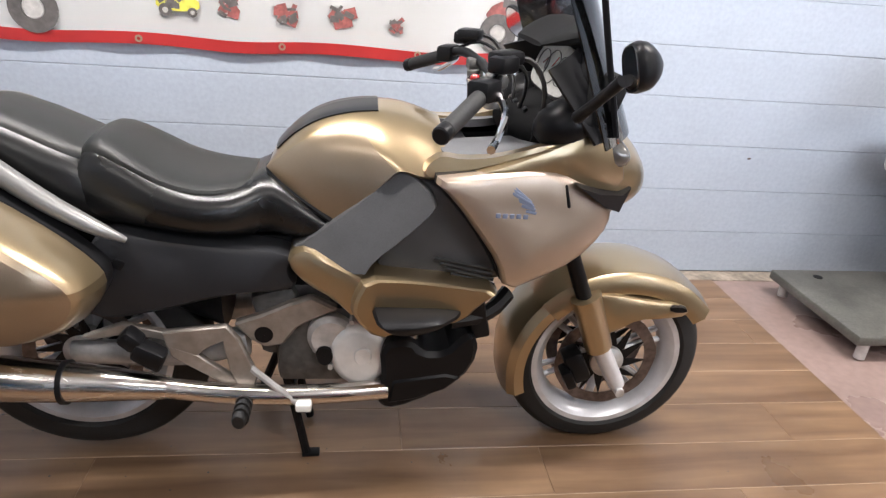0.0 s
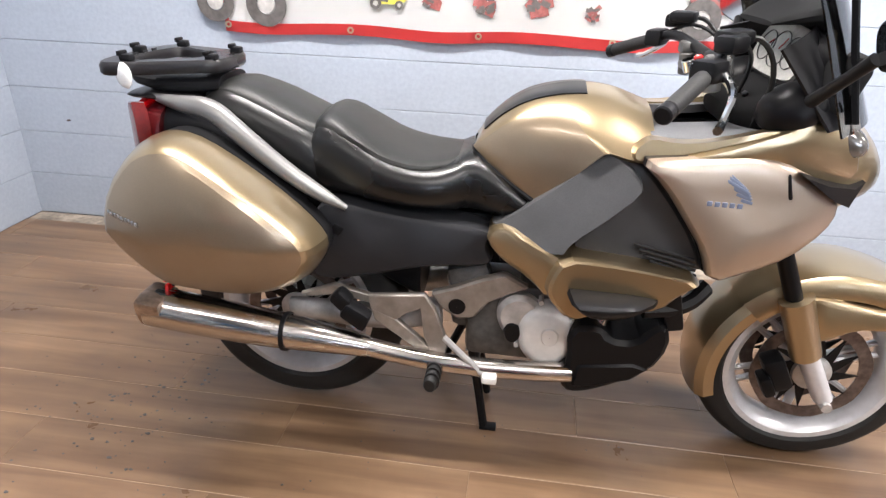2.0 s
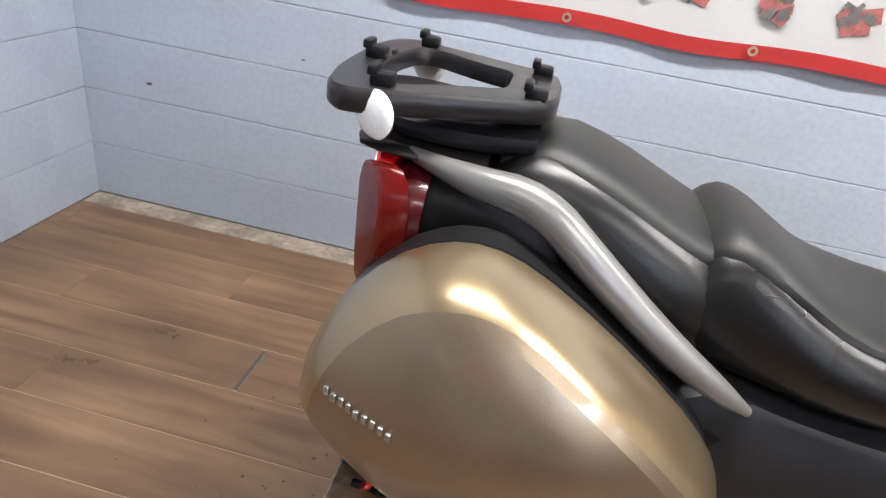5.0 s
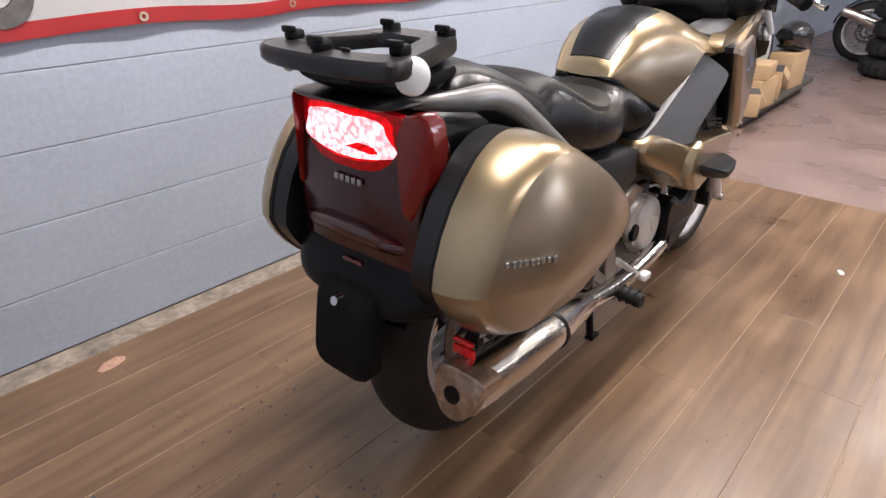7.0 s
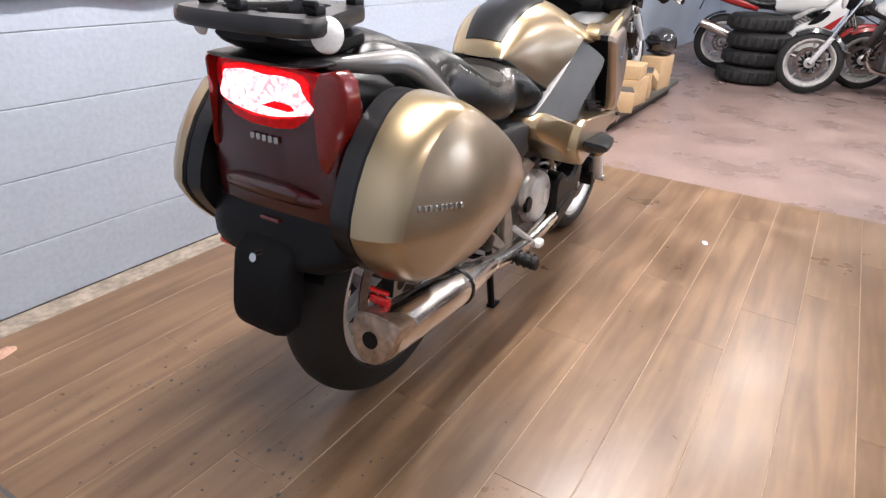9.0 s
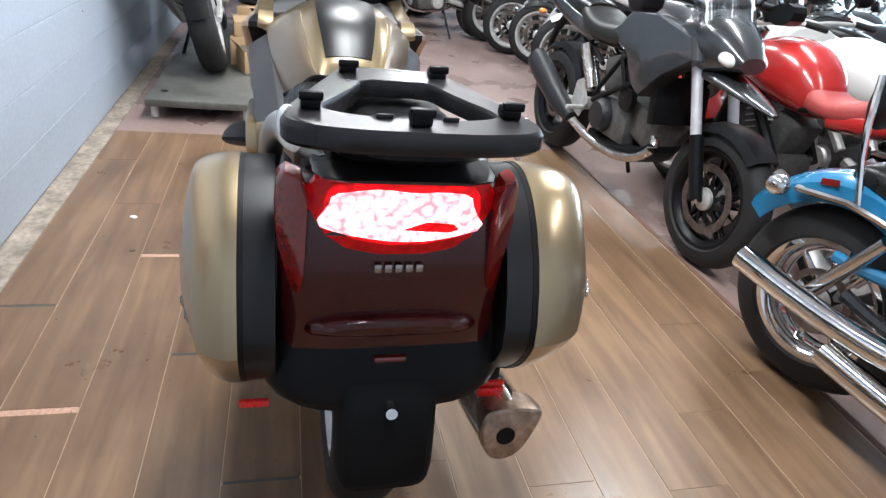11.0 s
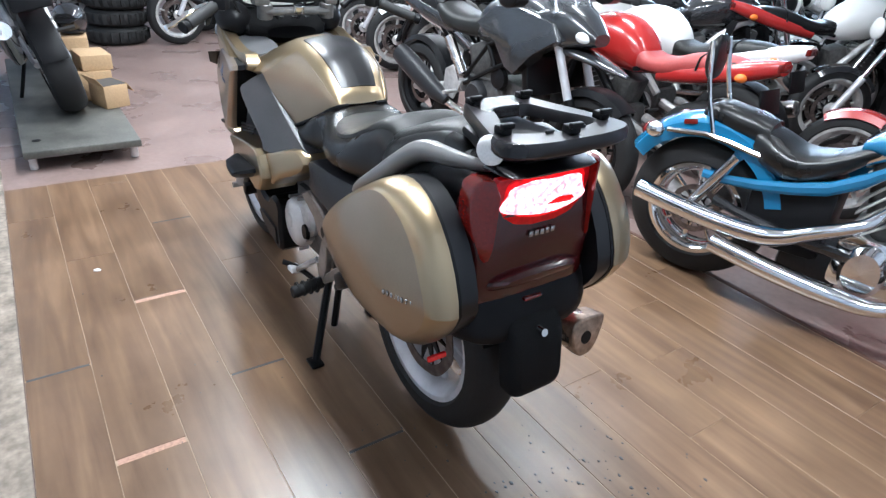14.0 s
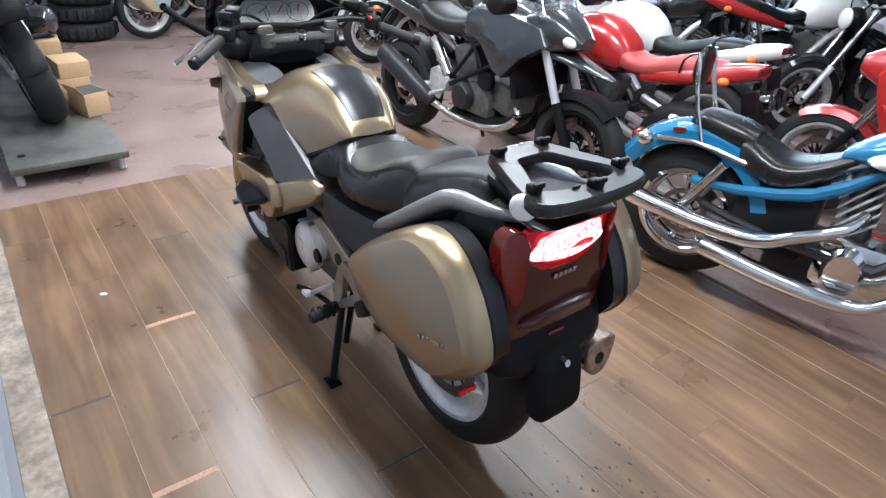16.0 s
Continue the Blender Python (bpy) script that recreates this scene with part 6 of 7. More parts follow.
    part("tail_rack", tube([(0.0, -0.13, 0.97), (-0.20, -0.12, 0.965), (-0.30, -0.05, 0.955), (-0.30, 0.05, 0.955), (-0.20, 0.12, 0.965), (0.0, 0.13, 0.97)], 0.014, 8, 2), M_BLACK, t)
    part("tail_lamp", box((0.03, 0.14, 0.035), (-0.245, 0, 0.895), 0.01), M_REDLENS, t)
    part("plate_arm", tube([(-0.12, 0, 0.84), (-0.30, 0, 0.66), (-0.32, 0, 0.56)], [0.03, 0.022, 0.02], 8, 1), M_BLACK, t)
    part("nose", loft([(1.16, 0.80, 1.02, 0.15, 2.5), (1.28, 0.78, 1.06, 0.16, 2.5), (1.40, 0.82, 1.0, 0.12, 2.4), (1.50, 0.845, 0.91, 0.06, 2.2)], 22), M_GREYPAINT, t, "dark grey nose")
    part("beak", loft([(1.32, 0.77, 0.83, 0.10, 2.4), (1.46, 0.755, 0.81, 0.085, 2.4), (1.62, 0.735, 0.765, 0.05, 2.2), (1.70, 0.725, 0.74, 0.015, 2.0)], 18), M_GREYPAINT, t, "dark grey beak")
    part("front_mudguard", arch(0.322, wb, 0.31, 50, 150, [(-0.03, -0.075), (0.005, -0.055), (0.014, 0), (0.005, 0.055), (-0.03, 0.075), (-0.035, 0.07), (0.0, 0.05), (0.006, 0), (0.0, -0.05), (-0.035, -0.07)], 12), M_BLACK, t)
    part("rear_hugger", arch(0.335, 0, 0.315, 30, 130, [(-0.02, -0.085), (0.01, -0.06), (0.014, 0), (0.01, 0.06), (-0.02, 0.085), (-0.026, 0.08), (0.004, 0.055), (0.008, 0), (0.004, -0.055), (-0.026, -0.08)], 12), M_BLACK, t)
    part("engine_block", join(box((0.36, 0.24, 0.22), (0.74, 0, 0.42), 0.04), box((0.20, 0.17, 0.30), (0.66, 0, 0.58), 0.03, (0, -20, 0)), box((0.30, 0.17, 0.18), (0.98, 0, 0.46), 0.03, (0, 12, 0))), M_ENGINE, t, "dark grey twin engine")
    part("radiator", box((0.05, 0.30, 0.22), (1.12, 0, 0.62), 0.01, (0, -12, 0)), M_BLACK, t)
    part("skid_plate", loft([(0.58, 0.25, 0.32, 0.12, 3.0), (0.80, 0.23, 0.31, 0.14, 3.0), (1.04, 0.27, 0.36, 0.12, 3.0), (1.12, 0.36, 0.44, 0.09, 3.0)], 16), M_BLACK, t)
    part("header_pipe", tube([(1.06, -0.05, 0.46), (1.16, -0.08, 0.40), (1.02, -0.12, 0.28), (0.70, -0.15, 0.26), (0.46, -0.17, 0.32)], 0.024, 10, 2), M_STEEL, t)
    part("silencer", tube([(0.46, -0.18, 0.33), (0.34, -0.20, 0.38), (0.08, -0.215, 0.50), (-0.04, -0.22, 0.55)], [0.03, 0.055, 0.062, 0.055], 16, 1, 1.2), M_DARK, t, "dark oval silencer")
    part("shock", tube([(0.40, -0.14, 0.72), (0.56, -0.14, 0.52)], 0.035, 12, 0), M_STEEL, t)
    rows = []
    for k in range(7):
        f = k / 6
        rows.append([(1.36 - 0.20 * f - 0.10 * u * u, (0.17 - 0.03 * f) * u, 1.0 + 0.38 * f) for u in (j / 6 - 1 for j in range(13))])
    bm = skin(bmesh.new(), rows, closed=False, cap=False)
    bmesh.ops.solidify(bm, geom=bm.faces[:], thickness=0.004)
    part("windscreen", bm, M_CLEAR, t, "tall clear windscreen").visible_shadow = False
    part("side_stand", tube([(0.56, 0.12, 0.34), (0.50, 0.28, 0.01)], 0.013, 8, 0), M_BLACK, t)
    return t


cruiser(stand_at((0.30, -1.565), (-1.03, -1.89)))
adventure(stand_at((2.63, -1.57), (1.09, -1.67)))
roadster(stand_at((0.72, -2.12), (2.12, -2.14)), "red motorcycle with a faded red seat", M_REDPAINT, M_REDPAINT, M_REDSEAT, "naked", wb=1.40)
roadster(stand_at((0.93, -2.72), (2.34, -2.66)), "white sport motorcycle with a grey seat", M_WHITEPAINT, M_WHITEPAINT, M_SEAT_TOP, "sport", wb=1.42)
red_sport = roadster(stand_at((-1.10, -3.05), (0.28, -2.86)), "red sport motorcycle with a scratched clear screen", M_REDPAINT, M_REDPAINT, M_SEAT, "sport", wb=1.40, screen="tall")
copy_thing(red_sport, stand_at((-1.35, -3.70), (0.02, -3.50)))

# lift platform with a trail bike on it
ramp = thing("lift_platform", pose(3.97, 0.66, 0), "low grey green steel lift platform beside the wall", "platform")
part("deck", box((2.5, 0.60, 0.045), (0, 0, 0.10), 0.01), M_RAMP, ramp, "worn steel deck")
part("deck_hole", rod((-1.06, 0.22, 0.10), (-1.06, 0.22, 0.1245), 0.022, 16), M_BLACK, ramp)
for y in (-0.22, 0.22):
    part("skid", box((2.1, 0.06, 0.08), (0.1, y, 0.04), 0.01), M_BLACK, ramp)
for y in (-0.26, 0.26):
    part("foot", rod((-1.18, y, 0.0), (-1.18, y, 0.08), 0.022, 12), M_ALLOY, ramp)
trail = roadster(stand_at((3.45, 0.62, 0.123), (4.87, 0.70, 0.123)) @ pose(0, 0, 0.008, -12, 0, 0), "white and red trail motorcycle with orange lamps on the lift platform", M_WHITEPAINT, M_REDPAINT, M_SEAT, "trail", wb=1.42, high=0.04, pipe_side=1)
part("tail_box", loft([(-0.45, 0.84, 0.96, 0.115, 4.0), (-0.39, 0.81, 1.01, 0.145, 4.0), (-0.20, 0.80, 1.00, 0.145, 3.4), (-0.05, 0.78, 0.92, 0.12, 3.0)], 20), M_WHITEPAINT, trail, "white tail box")
part("tail_stripe", loft([(-0.405, 0.985, 1.014, 0.112, 3.0), (-0.36, 0.985, 1.018, 0.128, 3.0), (-0.22, 0.98, 1.010, 0.128, 3.0), (-0.16, 0.97, 0.985, 0.118, 3.0)], 16), M_REDPAINT, trail, "red stripe over the tail box")
for y in (-0.19, 0.19):
    part("indicator_lamp", ball((-0.34, y, 0.80), (0.035, 0.045, 0.028), 14), M_ORANGE, trail, "orange indicator lamp")
    part("indicator_arm", rod((-0.33, y * 0.5, 0.82), (-0.335, y * 0.85, 0.803), 0.010, 8), M_BLACK, trail)
for y in (-0.035, 0.035):
    part("tail_vent", box((0.012, 0.058, 0.058), (-0.444, y * 1.15, 0.905), 0.006), M_POST, trail, "dark square tail vent")
part("mudguard_flap", box((0.02, 0.20, 0.13), (-0.40, 0, 0.755), 0.012, (0, 14, 0)), M_BLACK, trail)
low_pipe = part("low_silencer", tube([(0.42, 0.17, 0.46), (0.25, 0.20, 0.53), (-0.10, 0.235, 0.585), (-0.26, 0.245, 0.605)], [0.035, 0.055, 0.062, 0.060], 18, 1), M_SILVER, trail, "pale round silencer")
part("outlet", rod((-0.262, 0.245, 0.605), (-0.272, 0.2455, 0.6065), 0.035, 16), M_BLACK, low_pipe)


def carton(x, y, z, w, d, h, turn, label, opened):
    t = thing("cardboard_box", pose(x, y, z, 0, 0, turn), label, "box", group="boxes on the platform")
    part("body", box((w, d, h), (0, 0, h / 2), 0.004), M_CARD, t)
    if opened:
        # dark sheet over the solid body stands for the shade in the box
        part("inside", box((w - 0.012, d - 0.012, 0.004), (0, 0, h + 0.002), 0), M_INK, t)
        for s in (-1, 1):
            part("flap", moved(box((w, d * 0.45, 0.004), (0, d * 0.2, 0), 0.001), pose(0, s * d / 2, h, s * 55, 0, 0 if s > 0 else 180)), M_CARD, t, "open flap")
    return t


carton(3.53, 0.40, 0.123, 0.20, 0.16, 0.15, 20, "open brown cardboard box on the platform", True)
carton(3.80, 0.44, 0.123, 0.30, 0.20, 0.20, -5, "brown cardboard box on the platform", False)
carton(3.80, 0.44, 0.325, 0.28, 0.19, 0.10, 6, "pale flat cardboard box on top of another box", False)
carton(4.22, 0.45, 0.123, 0.30, 0.16, 0.20, 12, "open yellowish cardboard box on the platform", True)
carton(4.66, 0.46, 0.123, 0.34, 0.18, 0.27, -4, "tall brown cardboard box under a black helmet", False)
helmet = thing("helmet", pose(4.66, 0.46, 0.395, 0, 0, 160), "glossy black open helmet on a cardboard box", "helmet")
part("shell", loft([(-0.13, 0.03, 0.12, 0.05, 2.2), (-0.11, 0.0, 0.19, 0.095, 2.2), (-0.02, 0.0, 0.235, 0.118, 2.2), (0.07, 0.02, 0.215, 0.108, 2.2), (0.12, 0.10, 0.17, 0.07, 2.2)], 24), M_BLACKPAINT, helmet, "glossy black shell")
part("peak", loft([(0.08, 0.125, 0.145, 0.09, 2.6), (0.15, 0.115, 0.125, 0.07, 2.6), (0.18, 0.105, 0.112, 0.03, 2.6)], 16), M_BLACK, helmet)
part("lining", loft([(-0.09, 0.0, 0.03, 0.07, 2.4), (0.0, 0.0, 0.03, 0.09, 2.4), (0.08, 0.02, 0.05, 0.08, 2.4)], 16), M_DARK, helmet)


def loose_tyre(x, y, z, turn):
    t = thing("loose_tyre", pose(x, y, z, 0, 0, turn), "worn loose black tyre lying in a stack of tyres", "tyre", group="stack of tyres")
    part("casing", moved(lathe(tyre_profile(0.31, 0.085, 0.215), (0, 0, 0), 40), pose(0, 0, 0.085, 90, 0, 0)), M_RUBBER, t)
    for k in range(24):
        a = 2 * math.pi * k / 24
        part("tread_block", moved(box((0.02, 0.05, 0.10), (0.305, 0, 0.085), 0.004, (0, 0, 25)), pose(0, 0, 0, 0, 0, math.degrees(a))), M_RUBBER, t)
    return t


for k in range(4):
    loose_tyre(6.46 + 0.02 * (k % 2), -0.08 - 0.02 * (k % 3), 0.172 * k, 17 * k)

# the hall full of motorcycles
rnd_bikes = random.Random(11)
designs = []
for k, (label, paint, accent, seat_mat, style, scr) in enumerate([
    ("black naked motorcycle parked in the hall", M_BLACKPAINT, M_BLACKPAINT, M_SEAT, "naked", None),
    ("red and white sport motorcycle parked in the hall", M_WHITEPAINT, M_REDPAINT, M_SEAT, "sport", "low"),
    ("silver naked motorcycle parked in the hall", M_SILVER, M_BLACKPAINT, M_SEAT, "naked", None),
    ("dark grey sport motorcycle parked in the hall", M_GREYPAINT, M_SILVER, M_SEAT, "sport", "low"),
    ("black trail motorcycle parked in the hall", M_BLACKPAINT, M_WHITEPAINT, M_SEAT, "trail", None),
    ("grey touring motorcycle parked in the hall", M_GREYPAINT, M_GREYPAINT, M_SEAT_TOP, "sport", "tall"),
    ("white trail motorcycle parked in the hall", M_WHITEPAINT, M_REDPAINT, M_SEAT, "trail", None),
]):
    designs.append((label, paint, accent, seat_mat, style, scr))
spots = []
for k in range(1, 9):
    spots.append((6.25 + 0.75 * (k % 3) + (0.2 if k == 1 else 0.0) + rnd_bikes.uniform(-0.06, 0.06), 0.1 - 1.45 * (k // 3) - 0.45 * (k % 3), 96 + rnd_bikes.uniform(-12, 12) + (180 if k in (1, 5, 6) else 0)))
for r in range(5):
    for k in range(13):
        x = -1.0 + 0.64 * k + 0.3 * (r % 2) + rnd_bikes.uniform(-0.08, 0.08)
        if r == 0 and x < 2.9 or x > 5.6 and r < 2:
            continue
        spots.append((x, -2.75 - 0.82 * r + rnd_bikes.uniform(-0.1, 0.1) - (1.05 if x < 1.8 else 0.2), 62 + rnd_bikes.uniform(-14, 14) + (180 if rnd_bikes.random() < 0.3 else 0)))
built = {}
for n, (x, y, turn) in enumerate(spots):
    if x < WALL_X + 0.9 or y < ROOM_Y + 0.7:
        continue
    k = (1, 5, 2, 1, 6, 4, 0, 1)[n] if n < 8 else rnd_bikes.randrange(len(designs))
    m = pose(x, y, 0, 0, 0, turn) @ pose(-0.7, 0, 0)
    if k in built:
        copy_thing(built[k], m)
    else:
        label, paint, accent, seat_mat, style, scr = designs[k]
        built[k] = roadster(m, label, paint, accent, seat_mat, style, "motorcycles in the hall", 1.42, None, 0.08 if style == "trail" else 0.0, screen=scr)


def post(x, y, w, material, label):
    tagged(finish("column", box((w, w, CEIL), (x, y, CEIL / 2), 0.006), material), label, "column", kind="structure")


post(3.49, -3.83, 0.13, M_POST, "brown painted steel column between the motorcycles")
post(3.72, -4.45, 0.09, M_GREYPAINT, "dark grey steel column between the motorcycles")

# ---- banner ----
def banner():
    t = thing("banner", pose(0.44, WALL_Y - 0.016, 0.962), "white vinyl advertising banner with a red hem and small machine pictures", "banner")
    w, h = 2.214, 0.80
    bm = bmesh.new()
    nx, nz = 60, 10
    front, back = [], []
    for j in range(nz + 1):
        front.append([(-w / 2 + w * i / nx, -0.004 - 0.006 * math.sin(i * 0.55) * (1 - j / nz), h * j / nz - 0.007 * math.sin(i * 0.31) * (1 - j / nz)) for i in range(nx + 1)])
    skin(bm, front, closed=False, cap=False)
    bmesh.ops.solidify(bm, geom=bm.faces[:], thickness=0.002)
    sheet = part("sheet", bm, M_BANNER, t, "white vinyl sheet")
    rows = []
    for z in (0.0, 0.045):
        rows.append([(-w / 2 + w * i / nx, -0.010 - 0.006 * math.sin(i * 0.55), z - 0.007 * math.sin(i * 0.31)) for i in range(nx + 1)])
    bm = skin(bmesh.new(), rows, closed=False, cap=False)
    bmesh.ops.solidify(bm, geom=bm.faces[:], thickness=0.002)
    part("hem", bm, M_BANNERRED, t, "red printed hem")
    part("side_hem", box((0.015, 0.003, h), (-w / 2 + 0.008, -0.008, h / 2), 0), M_BANNERRED, t)
    part("side_hem", box((0.012, 0.003, h), (w / 2 - 0.006, -0.008, h / 2), 0), M_BANNERRED, t)
    for k in range(5):
        part("eyelet", lathe([(0.007, -0.002), (0.014, -0.002), (0.014, 0.002), (0.007, 0.002)], (-w / 2 + 0.018 + 0.5445 * k, -0.020, 0.028), 16), M_BRASS, t)
    lettering("print_line", "Generators, Power washers etc.", 0.036, pose(0.34, -0.014, 0.285, 90, 0, 0), M_INK, t)

    def bits(name, label, x, z, w, h, n, material, seed, depth):
        rnd_b = random.Random(seed)
        for k in range(n):
            u, v = rnd_b.uniform(-0.5, 0.5), rnd_b.uniform(-0.5, 0.5)
            part(name, box((w * rnd_b.uniform(0.15, 0.45), 0.0012, h * rnd_b.uniform(0.12, 0.4)), (x + w * u * 0.7, depth - 0.00006 * k, z + h * v * 0.7), 0, (0, rnd_b.uniform(-50, 50), 0)), material, t)

    def wheel_print(x, z, rad):
        part("picture_wheel", lathe([(rad * 0.45, -0.001), (rad, -0.001), (rad, 0.001), (rad * 0.45, 0.001)], (x, -0.0152, z), 24), M_GREYINK, t)
        part("picture_hub", lathe([(0.001, -0.001), (rad * 0.42, -0.001), (rad * 0.42, 0.001), (0.001, 0.001)], (x, -0.0152, z), 16), M_PALEINK, t)

    def mower(x, z, s):
        part("picture", plate([(x - 0.085 * s, z - 0.01), (x - 0.08 * s, z + 0.035 * s), (x - 0.02 * s, z + 0.045 * s), (x + 0.02 * s, z + 0.03 * s), (x + 0.075 * s, z + 0.03 * s), (x + 0.08 * s, z - 0.012 * s), (x, z - 0.02 * s)], -0.014, -0.0125, 1, 0), M_YELLOWINK, t, "printed yellow ride-on mower")
        bits("picture_detail", "printed dark machine detail", x - 0.02 * s, z + 0.02 * s, 0.12 * s, 0.06 * s, 7, M_GREYINK, 4, -0.0145)
        wheel_print(x - 0.05 * s, z - 0.015 * s, 0.024 * s)
        wheel_print(x + 0.05 * s, z - 0.02 * s, 0.018 * s)

    def saw(x, z, s, tilt):
        bits("picture", "printed garden machine", x, z, 0.12 * s, 0.11 * s, 9, M_BROWNINK, int(1000 * (x + 5)), -0.013)
        bits("picture_detail", "printed dark machine detail", x, z, 0.10 * s, 0.09 * s, 6, M_GREYINK, int(900 * (x + 5)), -0.0145)

    def atv(x, z, s):
        part("picture", plate([(x - 0.16 * s, z + 0.05 * s), (x - 0.12 * s, z + 0.11 * s), (x - 0.03 * s, z + 0.12 * s), (x + 0.02 * s, z + 0.18 * s), (x + 0.07 * s, z + 0.17 * s), (x + 0.06 * s, z + 0.12 * s), (x + 0.16 * s, z + 0.10 * s), (x + 0.17 * s, z + 0.05 * s), (x + 0.05 * s, z + 0.02 * s), (x - 0.06 * s, z + 0.02 * s)], -0.014, -0.0125, 1, 0), M_BROWNINK, t, "printed dark red quad bike")
        bits("picture_detail", "printed dark machine detail", x, z + 0.08 * s, 0.26 * s, 0.12 * s, 14, M_GREYINK, 6, -0.0145)
        wheel_print(x - 0.10 * s, z, 0.07 * s)
        wheel_print(x + 0.09 * s, z - 0.005, 0.075 * s)

    mower(-0.385, 0.155, 1.0)
    saw(-0.21, 0.165, 0.9, 0)
    saw(0.02, 0.15, 0.8, -60)
    saw(0.23, 0.165, 1.0, 40)
    saw(0.45, 0.135, 0.6, 35)
    atv(-1.02, 0.12, 1.2)
    atv(0.98, 0.13, 1.1)


banner()


# ---- crumbs, scraps and worn spots on the floor ----
def crumbs(name, label, spots, material, seed):
    rnd_c = random.Random(seed)
    bm = bmesh.new()
    for cx, cy, sx, sy, n, size in spots:
        for _ in range(n):
            x, y = rnd_c.gauss(cx, sx), rnd_c.gauss(cy, sy)
            if not (WALL_X + 0.05 < x < LAM_X and LAM_Y0 < y < LAM_Y1):
                continue
            w = size * rnd_c.uniform(0.4, 1.3)
            a = rnd_c.uniform(0, 6.28)
            h = w * rnd_c.uniform(0.15, 0.4)
            pts = [(x + w * math.cos(a + q) * rnd_c.uniform(0.5, 1), y + w * math.sin(a + q) * rnd_c.uniform(0.4, 0.8)) for q in (0, 1.2, 2.5, 3.7, 5.0)]
            skin(bm, [[(px, py, 0.0012) for px, py in pts], [(x + (px - x) * 0.7, y + (py - y) * 0.7, 0.0012 + h) for px, py in pts]])
    return tagged(finish(name, bm, material), label, "dirt", kind="stuff")


crumbs("dirt_crumbs", "dark dried mud crumbs scattered on the laminate", [(-0.42, -0.22, 0.14, 0.16, 70, 0.008), (-0.28, 0.12, 0.2, 0.16, 40, 0.006), (-0.55, -0.10, 0.25, 0.25, 60, 0.005), (-0.35, 0.50, 0.16, 0.08, 40, 0.006), (0.45, -0.25, 0.5, 0.25, 60, 0.005), (0.5, 0.5, 0.8, 0.3, 50, 0.004), (0.9, -0.5, 0.6, 0.4, 50, 0.004)], M_INK, 3)


def scrap(x, y, w, d, turn, material, label):
    n = 7
    rnd_s = random.Random(int(1000 * x) + 77)
    pts = [(0.5 * w * math.cos(6.283 * k / n) * rnd_s.uniform(0.7, 1), 0.5 * d * math.sin(6.283 * k / n) * rnd_s.uniform(0.7, 1)) for k in range(n)]
    bm = skin(bmesh.new(), [[(px, py, 0.0) for px, py in pts], [(px * 0.92, py * 0.92, 0.0025 + 0.002 * math.sin(k)) for k, (px, py) in enumerate(pts)]])
    ob = finish("scrap", bm, material)
    ob.matrix_world = pose(x, y, 0.0016, 0, 0, turn)
    tagged(ob, label, "scrap")


scrap(1.69, -0.60, 0.05, 0.03, 20, M_WHITE, "small white paper scrap on the laminate")
scrap(1.45, 0.782, 0.035, 0.03, 50, M_WHITE, "small white plaster crumb on the laminate")
scrap(-0.50, 0.985, 0.12, 0.05, 15, M_GAP, "pinkish chipped piece of chipboard beside the wall")
scrap(-0.95, -0.91, 0.03, 0.11, 10, M_INK, "dark worn slot in the laminate")
for x, y, w, d, turn in ((-0.81, -0.55, 0.006, 0.16, -3), (-0.765, -0.465, 0.09, 0.006, 4), (-0.966, -0.92, 0.006, 0.17, 2), (-0.92, -0.835, 0.08, 0.006, 0)):
    ob = finish("plank_split", box((w, d, 0.0012), (0, 0, 0.0006), 0.0003), M_INK)
    ob.matrix_world = pose(x, y, 0.0014, 0, 0, turn)
    tagged(ob, "dark split beside a lifted laminate corner", "split")


def wall_chips():
    rnd_w = random.Random(9)
    bm = bmesh.new()
    for y, z, w in ((1.20, 0.62, 0.016), (1.05, 0.86, 0.014), (0.30, 1.02, 0.018), (0.62, 0.78, 0.010), (-0.2, 0.55, 0.012)):
        pts = [(y + w * math.cos(q) * rnd_w.uniform(0.6, 1.3), z + 0.5 * w * math.sin(q) * rnd_w.uniform(0.5, 1.2)) for q in (0, 0.9, 1.9, 2.8, 3.9, 5.1)]
        skin(bm, [[(WALL_X + 0.0002, a, b) for a, b in pts], [(WALL_X + 0.002, y + (a - y) * 0.8, z + (b - z) * 0.8) for a, b in pts]])
    for x, z, w in ((-1.55, 0.50, 0.014), (-0.95, 0.70, 0.008), (2.0, 0.92, 0.008), (-1.2, 1.1, 0.010), (2.6, 0.6, 0.012)):
        pts = [(x + w * math.cos(q) * rnd_w.uniform(0.6, 1.3), z + 0.5 * w * math.sin(q) * rnd_w.uniform(0.5, 1.2)) for q in (0, 0.9, 1.9, 2.8, 3.9, 5.1)]
        skin(bm, [[(a, WALL_Y - 0.0002, b) for a, b in pts], [(x + (a - x) * 0.8, WALL_Y - 0.002, z + (b - z) * 0.8) for a, b in pts]])
    tagged(finish("wall_chips", bm, M_DISC), "dark chips and scuffs in the wall paint", "wear", kind="stuff")


wall_chips()

# ---- pieces of walls and floors ----
BLOCK_L, BLOCK_H = 0.44, 0.218


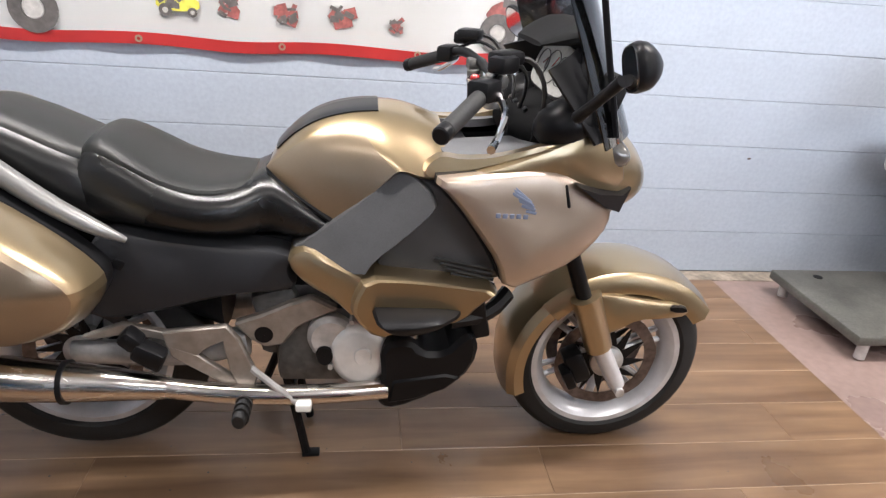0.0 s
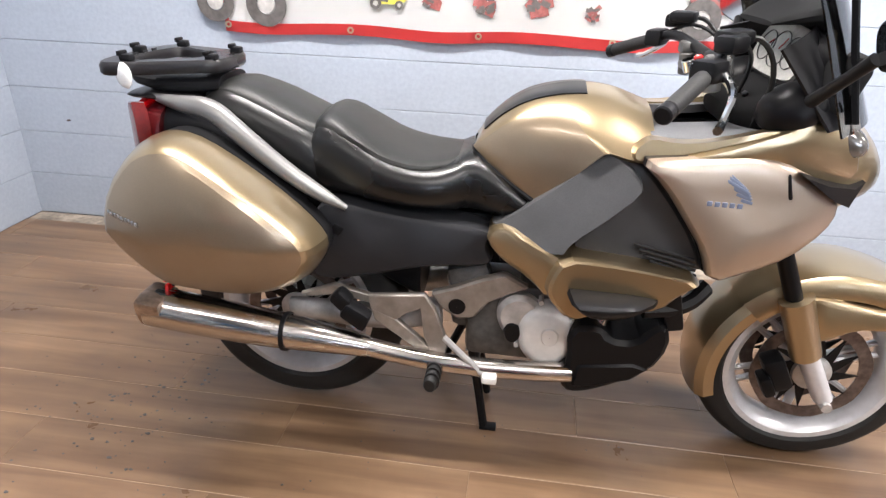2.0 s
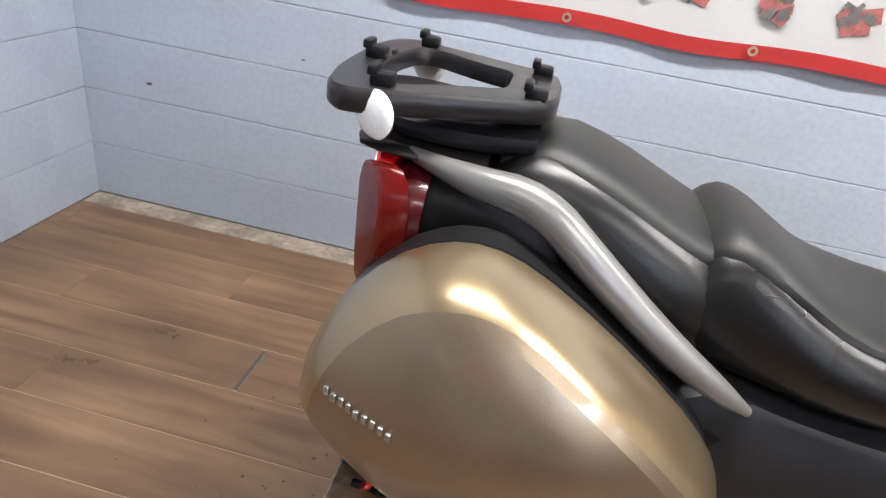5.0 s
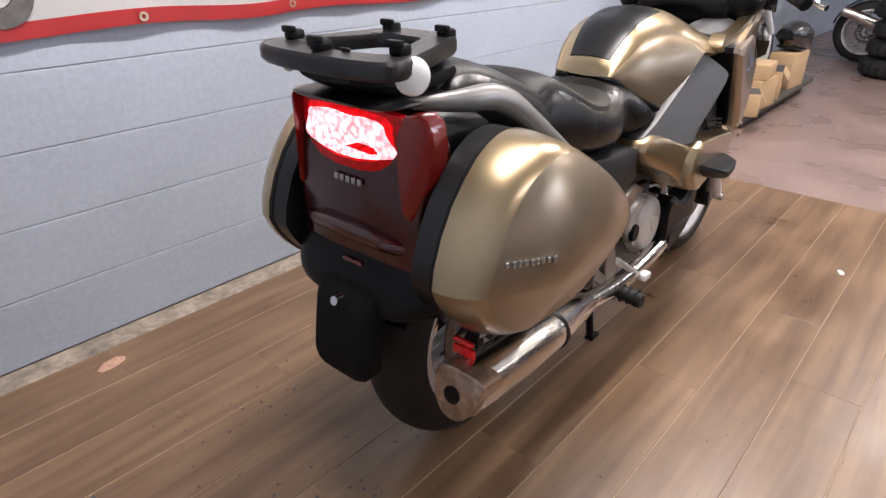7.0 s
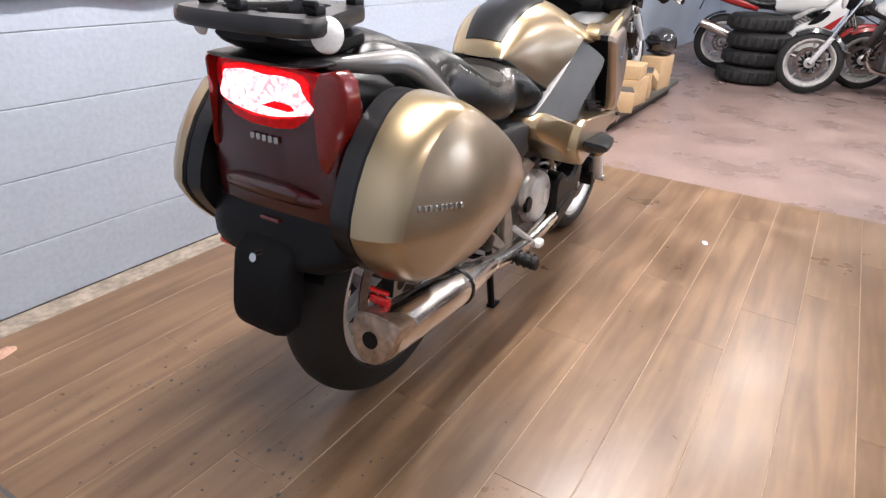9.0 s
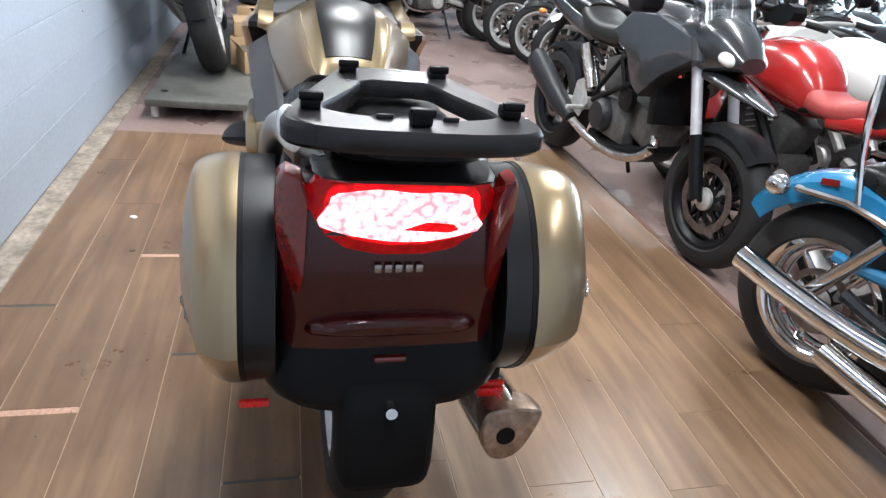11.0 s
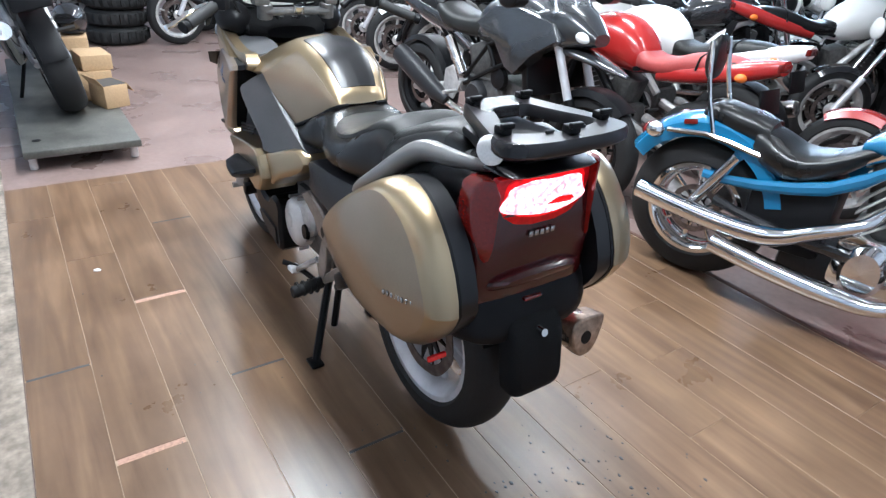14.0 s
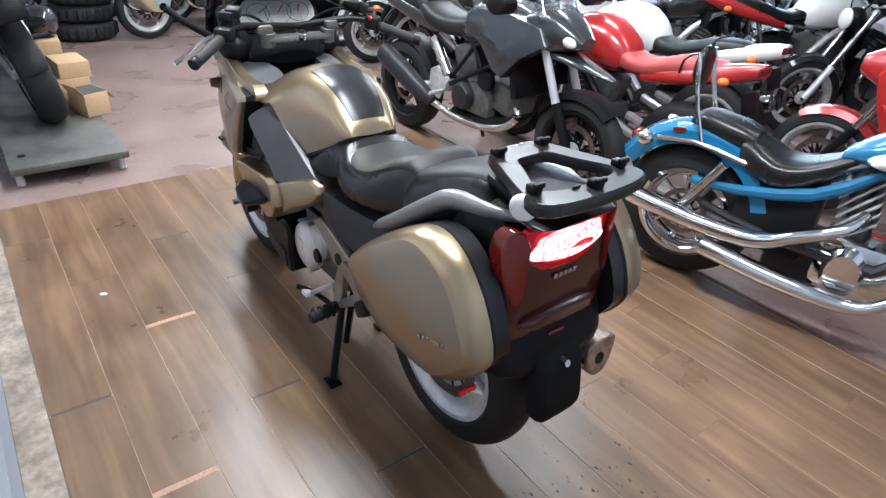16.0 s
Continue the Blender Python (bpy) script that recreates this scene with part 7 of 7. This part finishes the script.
def block_mesh(length, along):
    size = (length, 0.03, BLOCK_H - 0.0012) if along == "x" else (0.03, length, BLOCK_H - 0.0012)
    bm = box(size, (0, 0, 0), 0)
    axis = 0 if along == "x" else 1
    bmesh.ops.bevel(bm, geom=[e for e in bm.edges if abs(e.verts[0].co[axis] - e.verts[1].co[axis]) > 0.04], offset=0.0032, segments=2, affect="EDGES", profile=0.5)
    me = bpy.data.meshes.new("block")
    bm.to_mesh(me)
    bm.free()
    me.materials.append(M_BLOCK)
    return me


def lay_blocks(parent, along, start, end, at, courses):
    whole, cache = block_mesh(BLOCK_L, along), {}
    for c in range(courses):
        z = (c + 0.5) * BLOCK_H
        edge = start - (BLOCK_L / 2 if c % 2 else 0.0)
        while edge < end - 0.02:
            a, b = max(edge, start), min(edge + BLOCK_L, end)
            edge += BLOCK_L
            n = round(b - a, 3)
            if n < 0.05:
                continue
            me = whole if abs(n - BLOCK_L) < 0.002 else cache.setdefault(n, block_mesh(n, along))
            ob = new("block", me)
            mid = (a + b) / 2
            ob.location = (mid, at, z) if along == "x" else (at, mid, z)
            ob.parent = parent


lay_blocks(wall_n, "x", WALL_X, 5.4, WALL_Y + 0.0155, 8)
lay_blocks(wall_w, "y", -2.76, WALL_Y - 0.0, WALL_X - 0.0155, 8)
slab("wall_north_upper", WALL_X, 5.4, WALL_Y + 0.001, WALL_Y + 0.011, 8 * BLOCK_H, CEIL, M_WALL, "painted wall above the blocks", "wall")
slab("wall_north_far", 5.4, ROOM_X, WALL_Y + 0.001, WALL_Y + 0.011, 0, CEIL, M_WALL, "painted wall further along", "wall")

laminate = slab("laminate_floor", WALL_X, LAM_X, LAM_Y0, LAM_Y1, -0.0055, 0.0, M_SEAM, "laminate plank floor with worn gaps", "floor")


def plank_mesh(length):
    bm = box((length - 0.0006, PLANK_W - 0.0024, 0.006), (0, 0, 0), 0.0012, seg=1)
    me = bpy.data.meshes.new("plank")
    bm.to_mesh(me)
    bm.free()
    me.materials.append(M_PLANK)
    return me


planks = {}
rnd = random.Random(5)
row, y = 0, LAM_Y1
while y - PLANK_W > LAM_Y0 - 0.01:
    first = {0: 0.80, 1: 0.298, 2: 1.118, 3: 0.523, 4: 0.019, 5: 0.9}.get(row, rnd.uniform(0, PLANK_L))
    cuts = [WALL_X]
    x = first - 5 * PLANK_L
    while x < LAM_X - 0.05:
        if x > WALL_X + 0.05:
            cuts.append(x)
        x += PLANK_L
    cuts.append(LAM_X)
    for a, b in zip(cuts, cuts[1:]):
        gap = 0.022 if (row == 1 and abs(a - 0.298) < 0.02) or (row == 2 and abs(a - 1.118) < 0.02) else (0.0095 if (row == 3 or row == 4 and abs(a - 0.019) < 0.02 or row == 0 and abs(a - 0.80) < 0.02) and a > WALL_X else 0.0)
        n = round(b - a - gap, 3)
        me = planks.setdefault(n, plank_mesh(n))
        ob = new("plank", me)
        ob.location = ((a + gap + b) / 2, y - PLANK_W / 2, 0.0015 - 0.003)
        ob.parent = laminate
        if gap > 0.0:
            strip = finish("gap", box((gap, PLANK_W - 0.01, 0.002), (a + gap / 2, y - PLANK_W / 2, -0.0003), 0), M_GAP if gap > 0.01 else M_INK, laminate)
    row, y = row + 1, y - PLANK_W

slab("floor_trim", WALL_X, LAM_X + 0.4, LAM_Y0 - 0.026, LAM_Y0 - 0.004, -0.006, 0.003, M_POST, "dark brown strip at the edge of the laminate", "trim", 0.002)
